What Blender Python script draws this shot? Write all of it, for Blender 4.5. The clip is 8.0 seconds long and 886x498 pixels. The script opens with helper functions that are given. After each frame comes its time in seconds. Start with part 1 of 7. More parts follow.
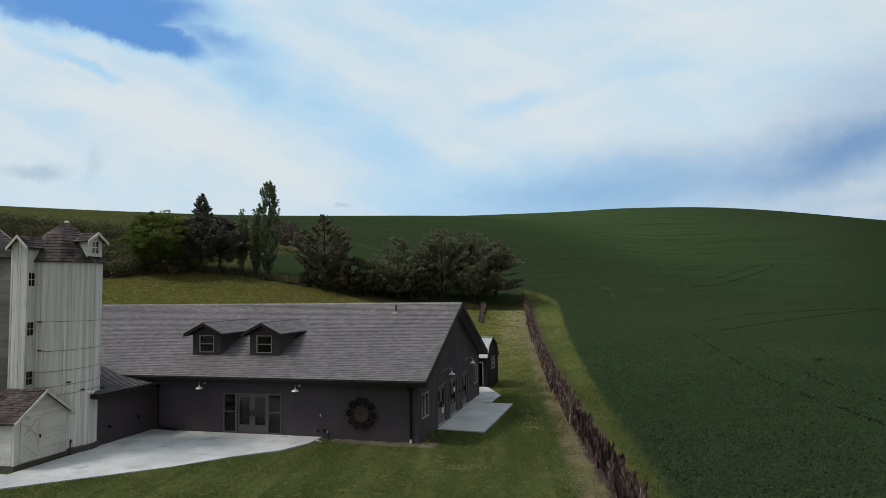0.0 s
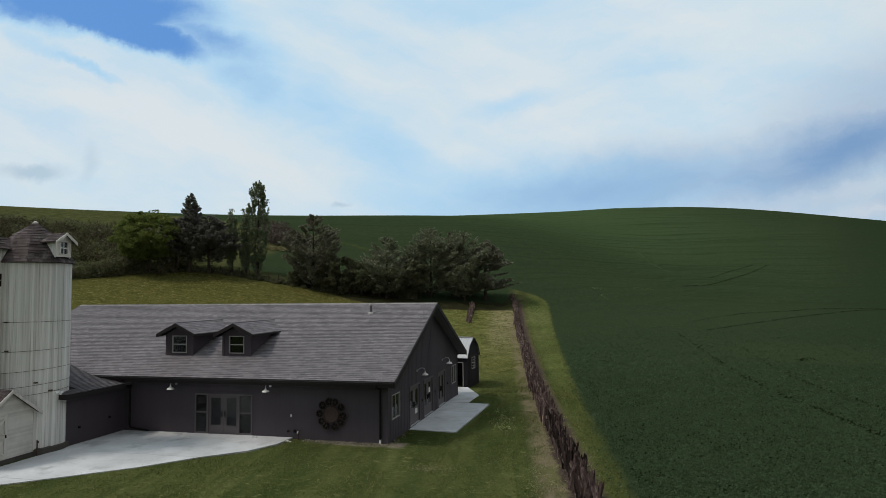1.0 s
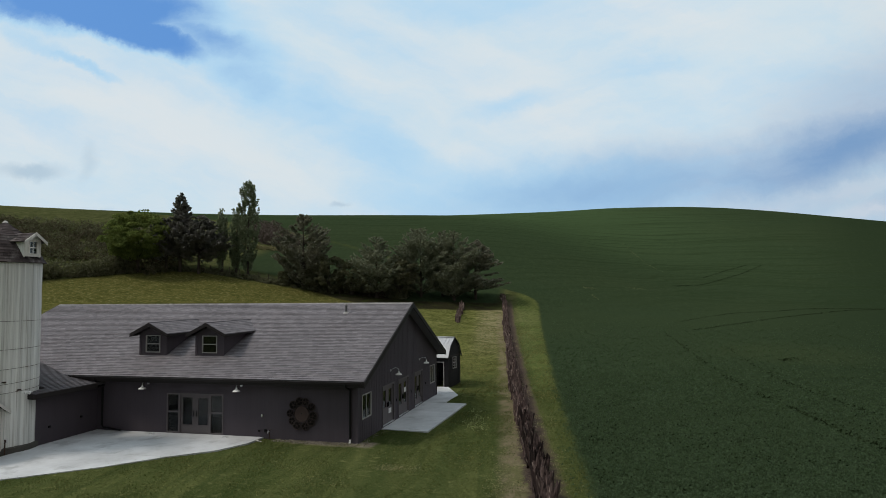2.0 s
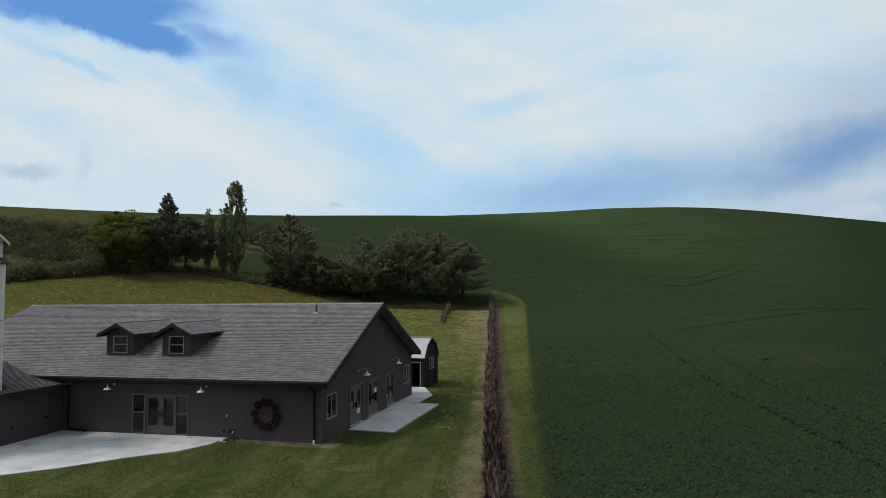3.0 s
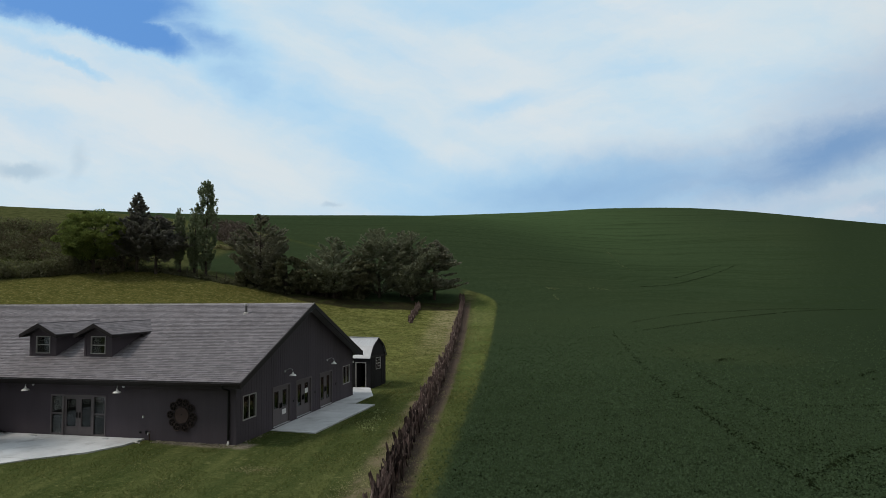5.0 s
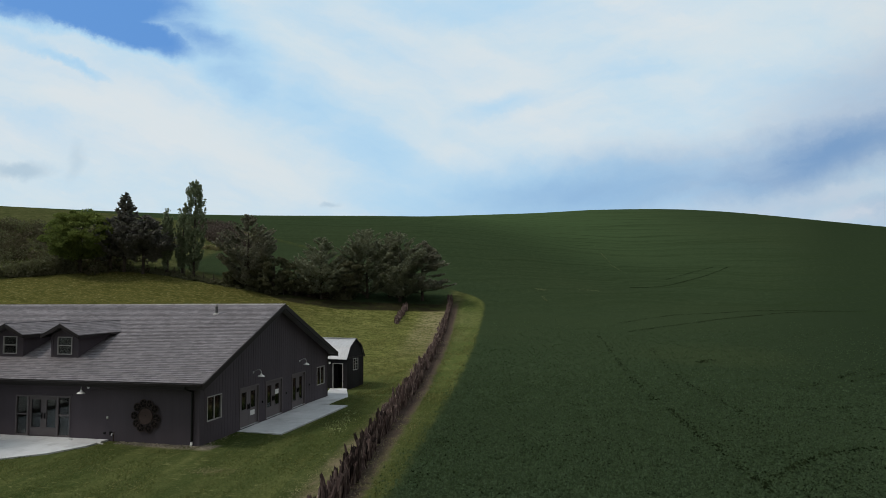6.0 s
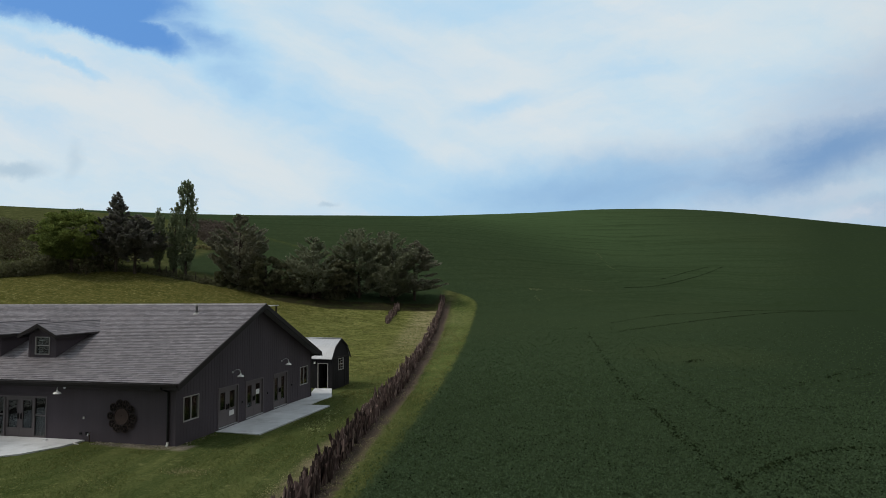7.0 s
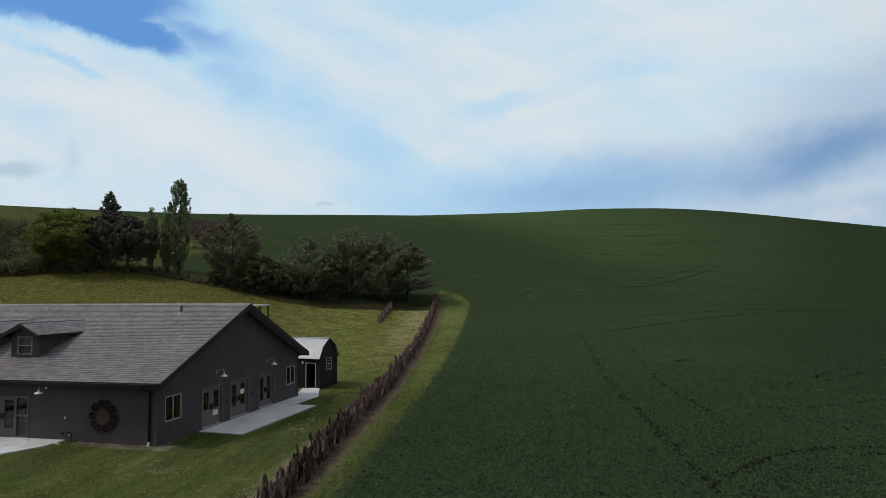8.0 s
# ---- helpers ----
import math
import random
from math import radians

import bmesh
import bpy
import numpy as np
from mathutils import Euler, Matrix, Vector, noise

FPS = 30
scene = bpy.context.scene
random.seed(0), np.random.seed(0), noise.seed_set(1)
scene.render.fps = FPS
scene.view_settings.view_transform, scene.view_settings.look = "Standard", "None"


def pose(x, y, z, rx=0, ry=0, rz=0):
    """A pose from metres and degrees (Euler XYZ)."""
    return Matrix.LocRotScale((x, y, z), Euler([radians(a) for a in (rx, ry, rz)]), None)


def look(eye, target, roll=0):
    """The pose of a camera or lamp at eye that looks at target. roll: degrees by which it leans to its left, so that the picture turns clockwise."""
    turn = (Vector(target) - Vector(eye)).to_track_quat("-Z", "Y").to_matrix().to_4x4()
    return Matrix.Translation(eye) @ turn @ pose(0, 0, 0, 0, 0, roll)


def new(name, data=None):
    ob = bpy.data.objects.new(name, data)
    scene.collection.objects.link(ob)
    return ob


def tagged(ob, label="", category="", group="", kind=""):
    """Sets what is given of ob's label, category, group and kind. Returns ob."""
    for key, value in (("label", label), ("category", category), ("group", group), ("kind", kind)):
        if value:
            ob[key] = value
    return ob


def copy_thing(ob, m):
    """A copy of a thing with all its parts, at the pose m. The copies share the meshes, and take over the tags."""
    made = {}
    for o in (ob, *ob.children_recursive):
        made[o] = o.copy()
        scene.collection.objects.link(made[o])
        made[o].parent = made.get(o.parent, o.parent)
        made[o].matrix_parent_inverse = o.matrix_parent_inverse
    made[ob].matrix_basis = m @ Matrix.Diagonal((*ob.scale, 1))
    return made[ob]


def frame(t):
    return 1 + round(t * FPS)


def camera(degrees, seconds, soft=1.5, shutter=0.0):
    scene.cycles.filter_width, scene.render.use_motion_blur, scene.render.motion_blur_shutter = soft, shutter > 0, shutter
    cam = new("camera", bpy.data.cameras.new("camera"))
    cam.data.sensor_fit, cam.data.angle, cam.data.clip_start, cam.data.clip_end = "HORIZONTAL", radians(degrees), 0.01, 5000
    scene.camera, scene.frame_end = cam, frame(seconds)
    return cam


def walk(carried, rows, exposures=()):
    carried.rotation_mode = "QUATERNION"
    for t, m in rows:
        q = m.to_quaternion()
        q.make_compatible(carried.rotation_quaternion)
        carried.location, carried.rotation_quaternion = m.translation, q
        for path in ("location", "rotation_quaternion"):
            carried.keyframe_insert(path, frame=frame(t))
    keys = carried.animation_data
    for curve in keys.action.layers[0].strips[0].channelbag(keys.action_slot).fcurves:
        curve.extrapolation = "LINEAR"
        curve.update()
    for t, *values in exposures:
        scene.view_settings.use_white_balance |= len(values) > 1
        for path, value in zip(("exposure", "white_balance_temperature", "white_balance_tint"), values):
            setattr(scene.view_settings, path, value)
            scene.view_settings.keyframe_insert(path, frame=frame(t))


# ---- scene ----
cam = camera(67.8, 8.0, soft=0.5)
PATH = [
    (0, (9.168, -31.968, 7.4), (8.694, -30.029, 7.53), -0.6),
    (0.5, (9.865, -31.814, 7.406), (9.395, -29.874, 7.536), -0.6),
    (1, (10.534, -31.659, 7.424), (10.067, -29.719, 7.553), -0.6),
    (1.5, (11.222, -31.551, 7.429), (10.757, -29.61, 7.557), -0.5),
    (2.8, (13.193, -31.013, 7.392), (12.734, -29.071, 7.521), -0.7),
    (3, (13.54, -30.949, 7.39), (13.085, -29.006, 7.519), -0.6),
    (3.5, (14.444, -30.726, 7.379), (13.993, -28.781, 7.508), -0.6),
    (4, (15.392, -30.455, 7.363), (14.944, -28.51, 7.492), -0.6),
    (4.5, (16.391, -30.201, 7.365), (15.947, -28.256, 7.493), -0.6),
    (6, (18.939, -29.559, 7.38), (18.505, -27.611, 7.511), -0.4),
    (6.5, (19.53, -29.382, 7.372), (19.097, -27.434, 7.503), -0.4),
    (7, (19.959, -29.225, 7.376), (19.529, -27.276, 7.506), -0.4),
    (7.5, (20.377, -29.155, 7.392), (19.95, -27.206, 7.522), -0.4),
    (8, (20.755, -29.07, 7.396), (20.331, -27.12, 7.524), -0.4),
]
walk(cam, [(t, look(eye, target, roll)) for t, eye, target, roll in PATH])

# ---- light ----
SUN_TRAVEL = Vector((0.62, 0.26, -0.92)).normalized()
sun_data = bpy.data.lights.new("sun", "SUN")
sun_data.energy, sun_data.angle, sun_data.color = 1.7, radians(12), (1.0, 0.92, 0.82)
sun = new("sun", sun_data)
sun.matrix_world = look((0, 0, 60), Vector((0, 0, 60)) + SUN_TRAVEL)


class Nodes:
    """A short way to write node graphs."""

    def __init__(self, tree, fresh=True):
        self.tree = tree
        if fresh:
            tree.nodes.clear()

    def add(self, kind, out=0, op="", **inputs):
        n = self.tree.nodes.new("ShaderNode" + kind)
        if op:
            n.operation = op
        for key, value in inputs.items():
            k = int(key[1:]) if key[0] == "i" and key[1:].isdigit() else key.replace("_", " ")
            self.feed(n.inputs[k], value)
        return n.outputs[out] if len(n.outputs) else None

    def feed(self, socket, value):
        if isinstance(value, bpy.types.NodeSocket):
            self.tree.links.new(value, socket)
        elif socket.type == "RGBA" and len(value) == 3:
            socket.default_value = (*value, 1)
        else:
            socket.default_value = value

    def math(self, op, a, b=0.0, c=0.0):
        return self.add("Math", op=op, i0=a, i1=b, i2=c)

    def step(self, v, lo, hi, a=0.0, b=1.0):
        o = self.add("MapRange", i0=v, i1=lo, i2=hi, i3=a, i4=b)
        o.node.interpolation_type = "SMOOTHSTEP"
        return o

    def mix(self, f, a, b, blend="MIX"):
        n = self.tree.nodes.new("ShaderNodeMix")
        n.data_type, n.blend_type = "RGBA", blend
        for k, v in ((0, f), (6, a), (7, b)):
            self.feed(n.inputs[k], v)
        return n.outputs[2]

    def noise(self, scale, vec=None, detail=3.0, rough=0.55, warp=0.0, out=0):
        kw = {"Scale": scale, "Detail": detail, "Roughness": rough, "Distortion": warp}
        if vec is not None:
            kw["Vector"] = vec
        return self.add("TexNoise", out, **kw)

    def scaled(self, vec, x, y, z):
        return self.add("Mapping", Vector=vec, Scale=(x, y, z))

    def dot(self, vec, d):
        return self.add("VectorMath", 1, "DOT_PRODUCT", i0=vec, i1=tuple(d))


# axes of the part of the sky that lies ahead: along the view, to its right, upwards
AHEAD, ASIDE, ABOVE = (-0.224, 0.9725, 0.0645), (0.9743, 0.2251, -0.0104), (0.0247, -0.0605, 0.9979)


def make_world():
    """Broken high cloud over blue: each opening, grey bank and puff is given by its place on the plane ahead, half length, half width and slant."""
    world = bpy.data.worlds.new("sky")
    scene.world = world
    world.use_nodes = True
    n = Nodes(world.node_tree)
    sky = n.add("TexSky")
    sky.node.sky_type, sky.node.sun_disc = "NISHITA", False
    sky.node.sun_elevation, sky.node.sun_rotation = math.asin(-SUN_TRAVEL.z), math.atan2(-SUN_TRAVEL.x, -SUN_TRAVEL.y)
    sky.node.air_density, sky.node.dust_density = 1.0, 1.2
    blue = n.mix(1.0, sky, (0.085, 0.085, 0.085), "MULTIPLY")
    blue = n.mix(0.8, blue, (0.115, 0.320, 0.740))
    way = n.add("TexCoord", 0)
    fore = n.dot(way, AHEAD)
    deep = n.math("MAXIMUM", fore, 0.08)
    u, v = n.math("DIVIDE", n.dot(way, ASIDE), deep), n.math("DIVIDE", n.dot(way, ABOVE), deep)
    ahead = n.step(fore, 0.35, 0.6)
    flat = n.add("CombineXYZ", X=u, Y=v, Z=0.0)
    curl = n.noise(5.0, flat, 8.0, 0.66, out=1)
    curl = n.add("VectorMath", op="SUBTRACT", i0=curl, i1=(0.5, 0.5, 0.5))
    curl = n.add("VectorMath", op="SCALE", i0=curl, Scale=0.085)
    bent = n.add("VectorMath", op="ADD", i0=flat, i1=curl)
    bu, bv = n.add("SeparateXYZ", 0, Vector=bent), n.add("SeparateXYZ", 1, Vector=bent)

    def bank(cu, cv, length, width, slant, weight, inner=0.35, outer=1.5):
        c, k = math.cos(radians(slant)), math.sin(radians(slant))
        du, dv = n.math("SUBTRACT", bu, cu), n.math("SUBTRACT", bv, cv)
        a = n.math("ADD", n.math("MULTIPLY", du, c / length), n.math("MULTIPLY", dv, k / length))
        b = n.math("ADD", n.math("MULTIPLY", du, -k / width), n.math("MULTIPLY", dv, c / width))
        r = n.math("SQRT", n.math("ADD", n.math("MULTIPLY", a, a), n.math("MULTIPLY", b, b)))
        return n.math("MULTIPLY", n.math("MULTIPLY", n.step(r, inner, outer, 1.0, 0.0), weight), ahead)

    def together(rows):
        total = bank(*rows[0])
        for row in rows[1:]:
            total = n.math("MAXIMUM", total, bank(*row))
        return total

    streak = n.noise(3.2, n.scaled(n.add("VectorRotate", Vector=bent, Angle=0.25), 0.55, 2.0, 1.0), 6.0, 0.6)
    fine = n.noise(11.0, n.scaled(n.add("VectorRotate", Vector=bent, Angle=-0.2), 0.6, 1.7, 1.0), 6.0, 0.62)
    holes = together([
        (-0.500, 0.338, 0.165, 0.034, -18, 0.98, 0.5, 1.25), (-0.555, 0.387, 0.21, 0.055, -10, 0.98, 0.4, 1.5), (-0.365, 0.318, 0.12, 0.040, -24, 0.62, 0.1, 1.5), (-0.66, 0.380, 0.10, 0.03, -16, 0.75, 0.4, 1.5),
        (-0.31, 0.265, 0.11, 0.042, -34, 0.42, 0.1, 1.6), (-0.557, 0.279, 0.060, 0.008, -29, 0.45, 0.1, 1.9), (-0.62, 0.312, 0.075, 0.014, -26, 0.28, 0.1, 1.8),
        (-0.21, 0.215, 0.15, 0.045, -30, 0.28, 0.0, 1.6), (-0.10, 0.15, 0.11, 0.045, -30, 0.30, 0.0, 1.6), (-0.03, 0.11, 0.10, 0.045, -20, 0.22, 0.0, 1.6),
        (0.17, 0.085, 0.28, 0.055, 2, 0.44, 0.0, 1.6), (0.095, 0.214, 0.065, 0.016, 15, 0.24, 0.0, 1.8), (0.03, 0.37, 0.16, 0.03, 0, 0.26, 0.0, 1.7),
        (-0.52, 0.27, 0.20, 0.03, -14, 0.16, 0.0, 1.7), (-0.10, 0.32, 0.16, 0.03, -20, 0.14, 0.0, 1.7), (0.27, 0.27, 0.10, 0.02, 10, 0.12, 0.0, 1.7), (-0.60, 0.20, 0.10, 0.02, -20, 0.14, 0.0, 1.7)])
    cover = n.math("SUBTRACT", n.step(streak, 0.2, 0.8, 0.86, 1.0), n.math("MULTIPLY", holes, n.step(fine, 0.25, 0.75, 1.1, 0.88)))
    wisp = n.noise(4.0, n.scaled(n.add("VectorRotate", Vector=bent, Angle=0.36), 0.5, 3.2, 1.0), 7.0, 0.64)
    comb = n.noise(4.5, n.scaled(n.add("VectorRotate", Vector=bent, Angle=-0.26), 0.5, 3.0, 1.0), 7.0, 0.64)
    thread = n.mix(n.step(u, -0.15, 0.25), wisp, comb)
    cover = n.math("MULTIPLY", cover, n.step(thread, 0.3, 0.62, 0.84, 1.0))
    cover = n.math("MULTIPLY", cover, n.step(fine, 0.2, 0.7, 0.94, 1.0))
    white = n.mix(n.step(streak, 0.3, 0.7), (0.605, 0.745, 0.825), (0.720, 0.770, 0.800))
    white = n.mix(n.step(fine, 0.3, 0.7, 0.0, 0.55), white, (0.680, 0.755, 0.795))
    veil = n.mix(n.step(cover, 0.0, 0.62), blue, (0.440, 0.665, 0.860))
    out = n.mix(n.step(cover, 0.5, 0.98), veil, white)
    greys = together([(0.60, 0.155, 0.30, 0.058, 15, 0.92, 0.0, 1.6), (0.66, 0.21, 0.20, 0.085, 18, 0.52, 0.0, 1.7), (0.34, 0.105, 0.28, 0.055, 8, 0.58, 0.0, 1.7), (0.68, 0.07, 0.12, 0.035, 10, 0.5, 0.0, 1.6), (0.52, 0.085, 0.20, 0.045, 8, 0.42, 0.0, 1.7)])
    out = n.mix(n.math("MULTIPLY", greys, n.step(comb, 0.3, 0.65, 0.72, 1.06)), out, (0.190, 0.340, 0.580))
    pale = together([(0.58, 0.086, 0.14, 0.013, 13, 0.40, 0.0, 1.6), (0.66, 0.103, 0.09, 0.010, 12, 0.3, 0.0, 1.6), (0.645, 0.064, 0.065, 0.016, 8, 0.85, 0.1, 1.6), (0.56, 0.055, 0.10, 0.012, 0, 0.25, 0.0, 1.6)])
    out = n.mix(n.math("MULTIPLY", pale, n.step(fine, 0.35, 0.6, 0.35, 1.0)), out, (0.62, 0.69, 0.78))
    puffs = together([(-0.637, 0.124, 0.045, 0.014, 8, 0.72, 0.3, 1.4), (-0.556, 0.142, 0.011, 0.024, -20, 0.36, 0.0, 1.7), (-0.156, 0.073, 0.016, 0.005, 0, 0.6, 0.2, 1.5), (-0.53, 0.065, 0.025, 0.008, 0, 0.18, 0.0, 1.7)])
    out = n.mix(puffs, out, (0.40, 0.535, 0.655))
    rise = n.add("SeparateXYZ", 2, Vector=way)
    out = n.mix(n.step(rise, -0.02, 0.0), (0.03, 0.04, 0.02), out)
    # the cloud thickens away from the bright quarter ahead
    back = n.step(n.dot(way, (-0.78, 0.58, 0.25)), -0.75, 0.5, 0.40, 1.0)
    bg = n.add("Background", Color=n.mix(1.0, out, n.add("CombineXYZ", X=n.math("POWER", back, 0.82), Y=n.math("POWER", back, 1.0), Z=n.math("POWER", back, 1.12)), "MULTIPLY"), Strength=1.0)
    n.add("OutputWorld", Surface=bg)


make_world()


# ---- materials ----
def material(name, colour, vary=0.12, scale=1.0, rough=0.8, metal=0.0, bump=0.0, bump_scale=20.0, tint=None, island=0.0, stretch=(1, 1, 1), spec=0.12, object_random=0.0):
    """A plain surface with grain at two scales; tint: a second colour in patches."""
    m = bpy.data.materials.new(name)
    m.use_nodes = True
    n = Nodes(m.node_tree)
    where = n.scaled(n.add("TexCoord", 3), *stretch)
    big = n.noise(0.35 * scale, where, 4.0, 0.6)
    small = n.noise(6.0 * scale, where, 4.0, 0.65)
    c = Vector(colour)
    dark, light = tuple(c * (1 - vary * 2.2)), tuple(c * (1 + vary * 2.2))
    out = n.mix(n.step(big, 0.3, 0.7), dark, light)
    out = n.mix(n.step(small, 0.3, 0.7, 0.0, 0.5), out, tuple(c))
    if tint:
        out = n.mix(n.step(n.noise(0.9 * scale, where, 5.0, 0.65), 0.5, 0.72), out, tint)
    if island:
        r = n.add("NewGeometry", 8)
        out = n.mix(1.0, out, n.mix(r, (1 - island,) * 3, (1 + island,) * 3), "MULTIPLY")
    if object_random:
        r = n.add("ObjectInfo", 5)
        out = n.mix(1.0, out, n.mix(r, (1 - object_random,) * 3, (1 + object_random,) * 3), "MULTIPLY")
    kw = {"Base Color": out, "Roughness": rough, "Metallic": metal, "Specular IOR Level": spec}
    if bump:
        kw["Normal"] = n.add("Bump", Strength=bump, Distance=0.02, Height=n.noise(bump_scale, where, 4.0, 0.6))
    bsdf = n.add("BsdfPrincipled", **kw)
    n.add("OutputMaterial", Surface=bsdf)
    return m


def glass_material():
    m = bpy.data.materials.new("window_glass")
    m.use_nodes = True
    n = Nodes(m.node_tree)
    clear = n.add("BsdfTransparent", Color=(0.55, 0.57, 0.57))
    gloss = n.add("BsdfGlossy", Color=(1, 1, 1), Roughness=0.03)
    f = n.math("MULTIPLY", n.add("Fresnel", IOR=1.45), 0.8)
    n.add("OutputMaterial", Surface=n.add("MixShader", Fac=f, i1=clear, i2=gloss))
    return m


def leaf_material(name, colour, back=0.3, hue=(0.0, 0.0, 0.0), vary=0.45):
    m = bpy.data.materials.new(name)
    m.use_nodes = True
    n = Nodes(m.node_tree)
    r = n.add("NewGeometry", 8)
    patch = n.step(n.noise(0.5, n.add("TexCoord", 3), 3.0), 0.35, 0.65)
    c = Vector(colour)
    out = n.mix(r, tuple(c * (1 - vary)), tuple(c * (1 + vary)))
    out = n.mix(n.math("MULTIPLY", patch, 0.5), out, tuple(max(0.0, a + b) for a, b in zip(colour, hue)))
    face = n.add("BsdfPrincipled", **{"Base Color": out, "Roughness": 0.8, "Specular IOR Level": 0.03})
    through_leaf = n.add("BsdfTranslucent", Color=n.mix(0.35, out, (0.10, 0.14, 0.02)))
    n.add("OutputMaterial", Surface=n.add("MixShader", Fac=back, i1=face, i2=through_leaf))
    return m


def grooved(m, pitch=0.2, depth=0.5):
    """Adds the fine upright grooves of panel siding to a material, on walls along x."""
    tree = m.node_tree
    n = Nodes(tree, False)
    bsdf = [k for k in tree.nodes if k.type == "BSDF_PRINCIPLED"][0]
    x = n.add("SeparateXYZ", 0, Vector=n.add("TexCoord", 3))
    f = n.math("ABSOLUTE", n.math("SUBTRACT", n.math("FRACT", n.math("DIVIDE", n.math("ADD", x, 100.0), pitch)), 0.5))
    line = n.step(f, 0.0, 0.07)
    old = bsdf.inputs["Normal"].links[0].from_socket
    bump = n.add("Bump", Strength=depth, Distance=0.01, Height=line, Normal=old)
    n.feed(bsdf.inputs["Normal"], bump)
    old = bsdf.inputs["Base Color"].links[0].from_socket
    n.feed(bsdf.inputs["Base Color"], n.mix(line, n.mix(0.15, old, (0.03, 0.028, 0.027)), old))
    return m


WALL = material("charcoal_siding_paint", (0.073, 0.062, 0.072), 0.06, 0.5, 0.6, bump=0.12, bump_scale=14, stretch=(3, 3, 0.5))
WALL = grooved(WALL, 0.2, 0.2)
TRIM = material("charcoal_trim_paint", (0.030, 0.026, 0.026), 0.05, 1.0, 0.5)
FRAME = material("taupe_frame_paint", (0.128, 0.114, 0.117), 0.05, 1.0, 0.5)
PALE_FRAME = material("pale_vinyl_frame", (0.36, 0.35, 0.34), 0.04, 1.0, 0.45)
SHINGLE = material("grey_asphalt_shingle", (0.181, 0.169, 0.181), 0.06, 0.5, 0.9, bump=0.5, bump_scale=60, island=0.20, tint=(0.172, 0.158, 0.168))
SHINGLE_ONE = material("grey_asphalt_shingle_single", (0.181, 0.169, 0.181), 0.06, 0.5, 0.9, bump=0.5, bump_scale=60, object_random=0.20, tint=(0.172, 0.158, 0.168))
# a darker tone than the hall shingle, used on the wing slope only
WING_SHINGLE = material("dark_wing_shingle", (0.098, 0.091, 0.097), 0.08, 0.5, 0.9, bump=0.5, bump_scale=60, island=0.22)
RIDGE = material("pale_ridge_shingle", (0.30, 0.285, 0.275), 0.08, 1.0, 0.9, island=0.25)
VENT_GREY = material("dull_grey_vent", (0.10, 0.098, 0.10), 0.1, 2.0, 0.6)
BUTT = material("dark_shingle_edge", (0.132, 0.122, 0.130), 0.1, 1.0, 0.95)
ROOF_DECK = material("roof_underlay", (0.10, 0.095, 0.095), 0.05)
GLASS = glass_material()
CONCRETE = material("pale_concrete", (0.515, 0.525, 0.535), 0.10, 0.9, 0.85, bump=0.2, bump_scale=40, tint=(0.37, 0.375, 0.38))
STEEL = material("galvanised_steel", (0.62, 0.63, 0.64), 0.05, 2.0, 0.4, 0.7)
LAMP_WHITE = material("enamel_white", (0.80, 0.80, 0.78), 0.02, 2.0, 0.3)
BLACK_METAL = material("black_metal", (0.02, 0.02, 0.02), 0.1, 2.0, 0.45, 0.6)
RUST = material("rusted_iron", (0.060, 0.042, 0.035), 0.25, 3.0, 0.8, 0.2, bump=0.4, tint=(0.11, 0.06, 0.04))
RUST_PLATE = material("rusted_plate", (0.070, 0.049, 0.044), 0.15, 3.0, 0.8, 0.1, bump=0.3, tint=(0.06, 0.046, 0.043))
RUST_RIM = material("rusted_wheel_rim", (0.052, 0.040, 0.037), 0.2, 3.0, 0.7, 0.2, bump=0.3)
WHITE_BOARD = material("weathered_white_boards", (0.70, 0.705, 0.675), 0.10, 3.4, 0.8, bump=0.4, bump_scale=30, tint=(0.46, 0.44, 0.405), stretch=(5.0, 5.0, 0.09), object_random=0.12)
WHITE_TRIM = material("worn_white_trim", (0.64, 0.62, 0.58), 0.10, 1.5, 0.75, bump=0.3, tint=(0.42, 0.40, 0.37), stretch=(1, 1, 0.4))
CLAPBOARD = material("white_clapboard", (0.64, 0.63, 0.59), 0.10, 1.0, 0.8, bump=0.2, tint=(0.46, 0.44, 0.40), object_random=0.10)
GREY_CLAPBOARD = material("grey_weathered_clapboard", (0.28, 0.268, 0.248), 0.14, 1.0, 0.85, bump=0.2, tint=(0.21, 0.20, 0.185), object_random=0.14)
OLD_SHINGLE = material("old_brown_shingle", (0.076, 0.062, 0.062), 0.25, 1.6, 0.95, bump=0.5, bump_scale=40, island=0.4, tint=(0.150, 0.136, 0.134))
FOUNDATION = material("stained_foundation", (0.10, 0.095, 0.085), 0.15, 1.0, 0.95, bump=0.5)
LOG = material("split_dark_log", (0.067, 0.046, 0.042), 0.3, 3.0, 0.9, bump=1.0, bump_scale=16, tint=(0.30, 0.235, 0.20), stretch=(3.5, 3.5, 0.35), object_random=0.7)
BARK = material("tree_bark", (0.055, 0.045, 0.036), 0.2, 2.0, 0.95, bump=0.8, bump_scale=12)
SHED_WALL = material("black_shed_siding", (0.019, 0.018, 0.020), 0.08, 1.0, 0.6, bump=0.2, stretch=(3, 3, 0.5))
METAL_ROOF = material("white_ribbed_metal", (0.50, 0.51, 0.53), 0.06, 1.0, 0.5, 0.1)
GRAVEL_MAT = material("pale_gravel", (0.23, 0.205, 0.165), 0.2, 3.0, 0.95, bump=0.6, island=0.4)
INSIDE = material("dark_interior", (0.018, 0.017, 0.016), 0.1)
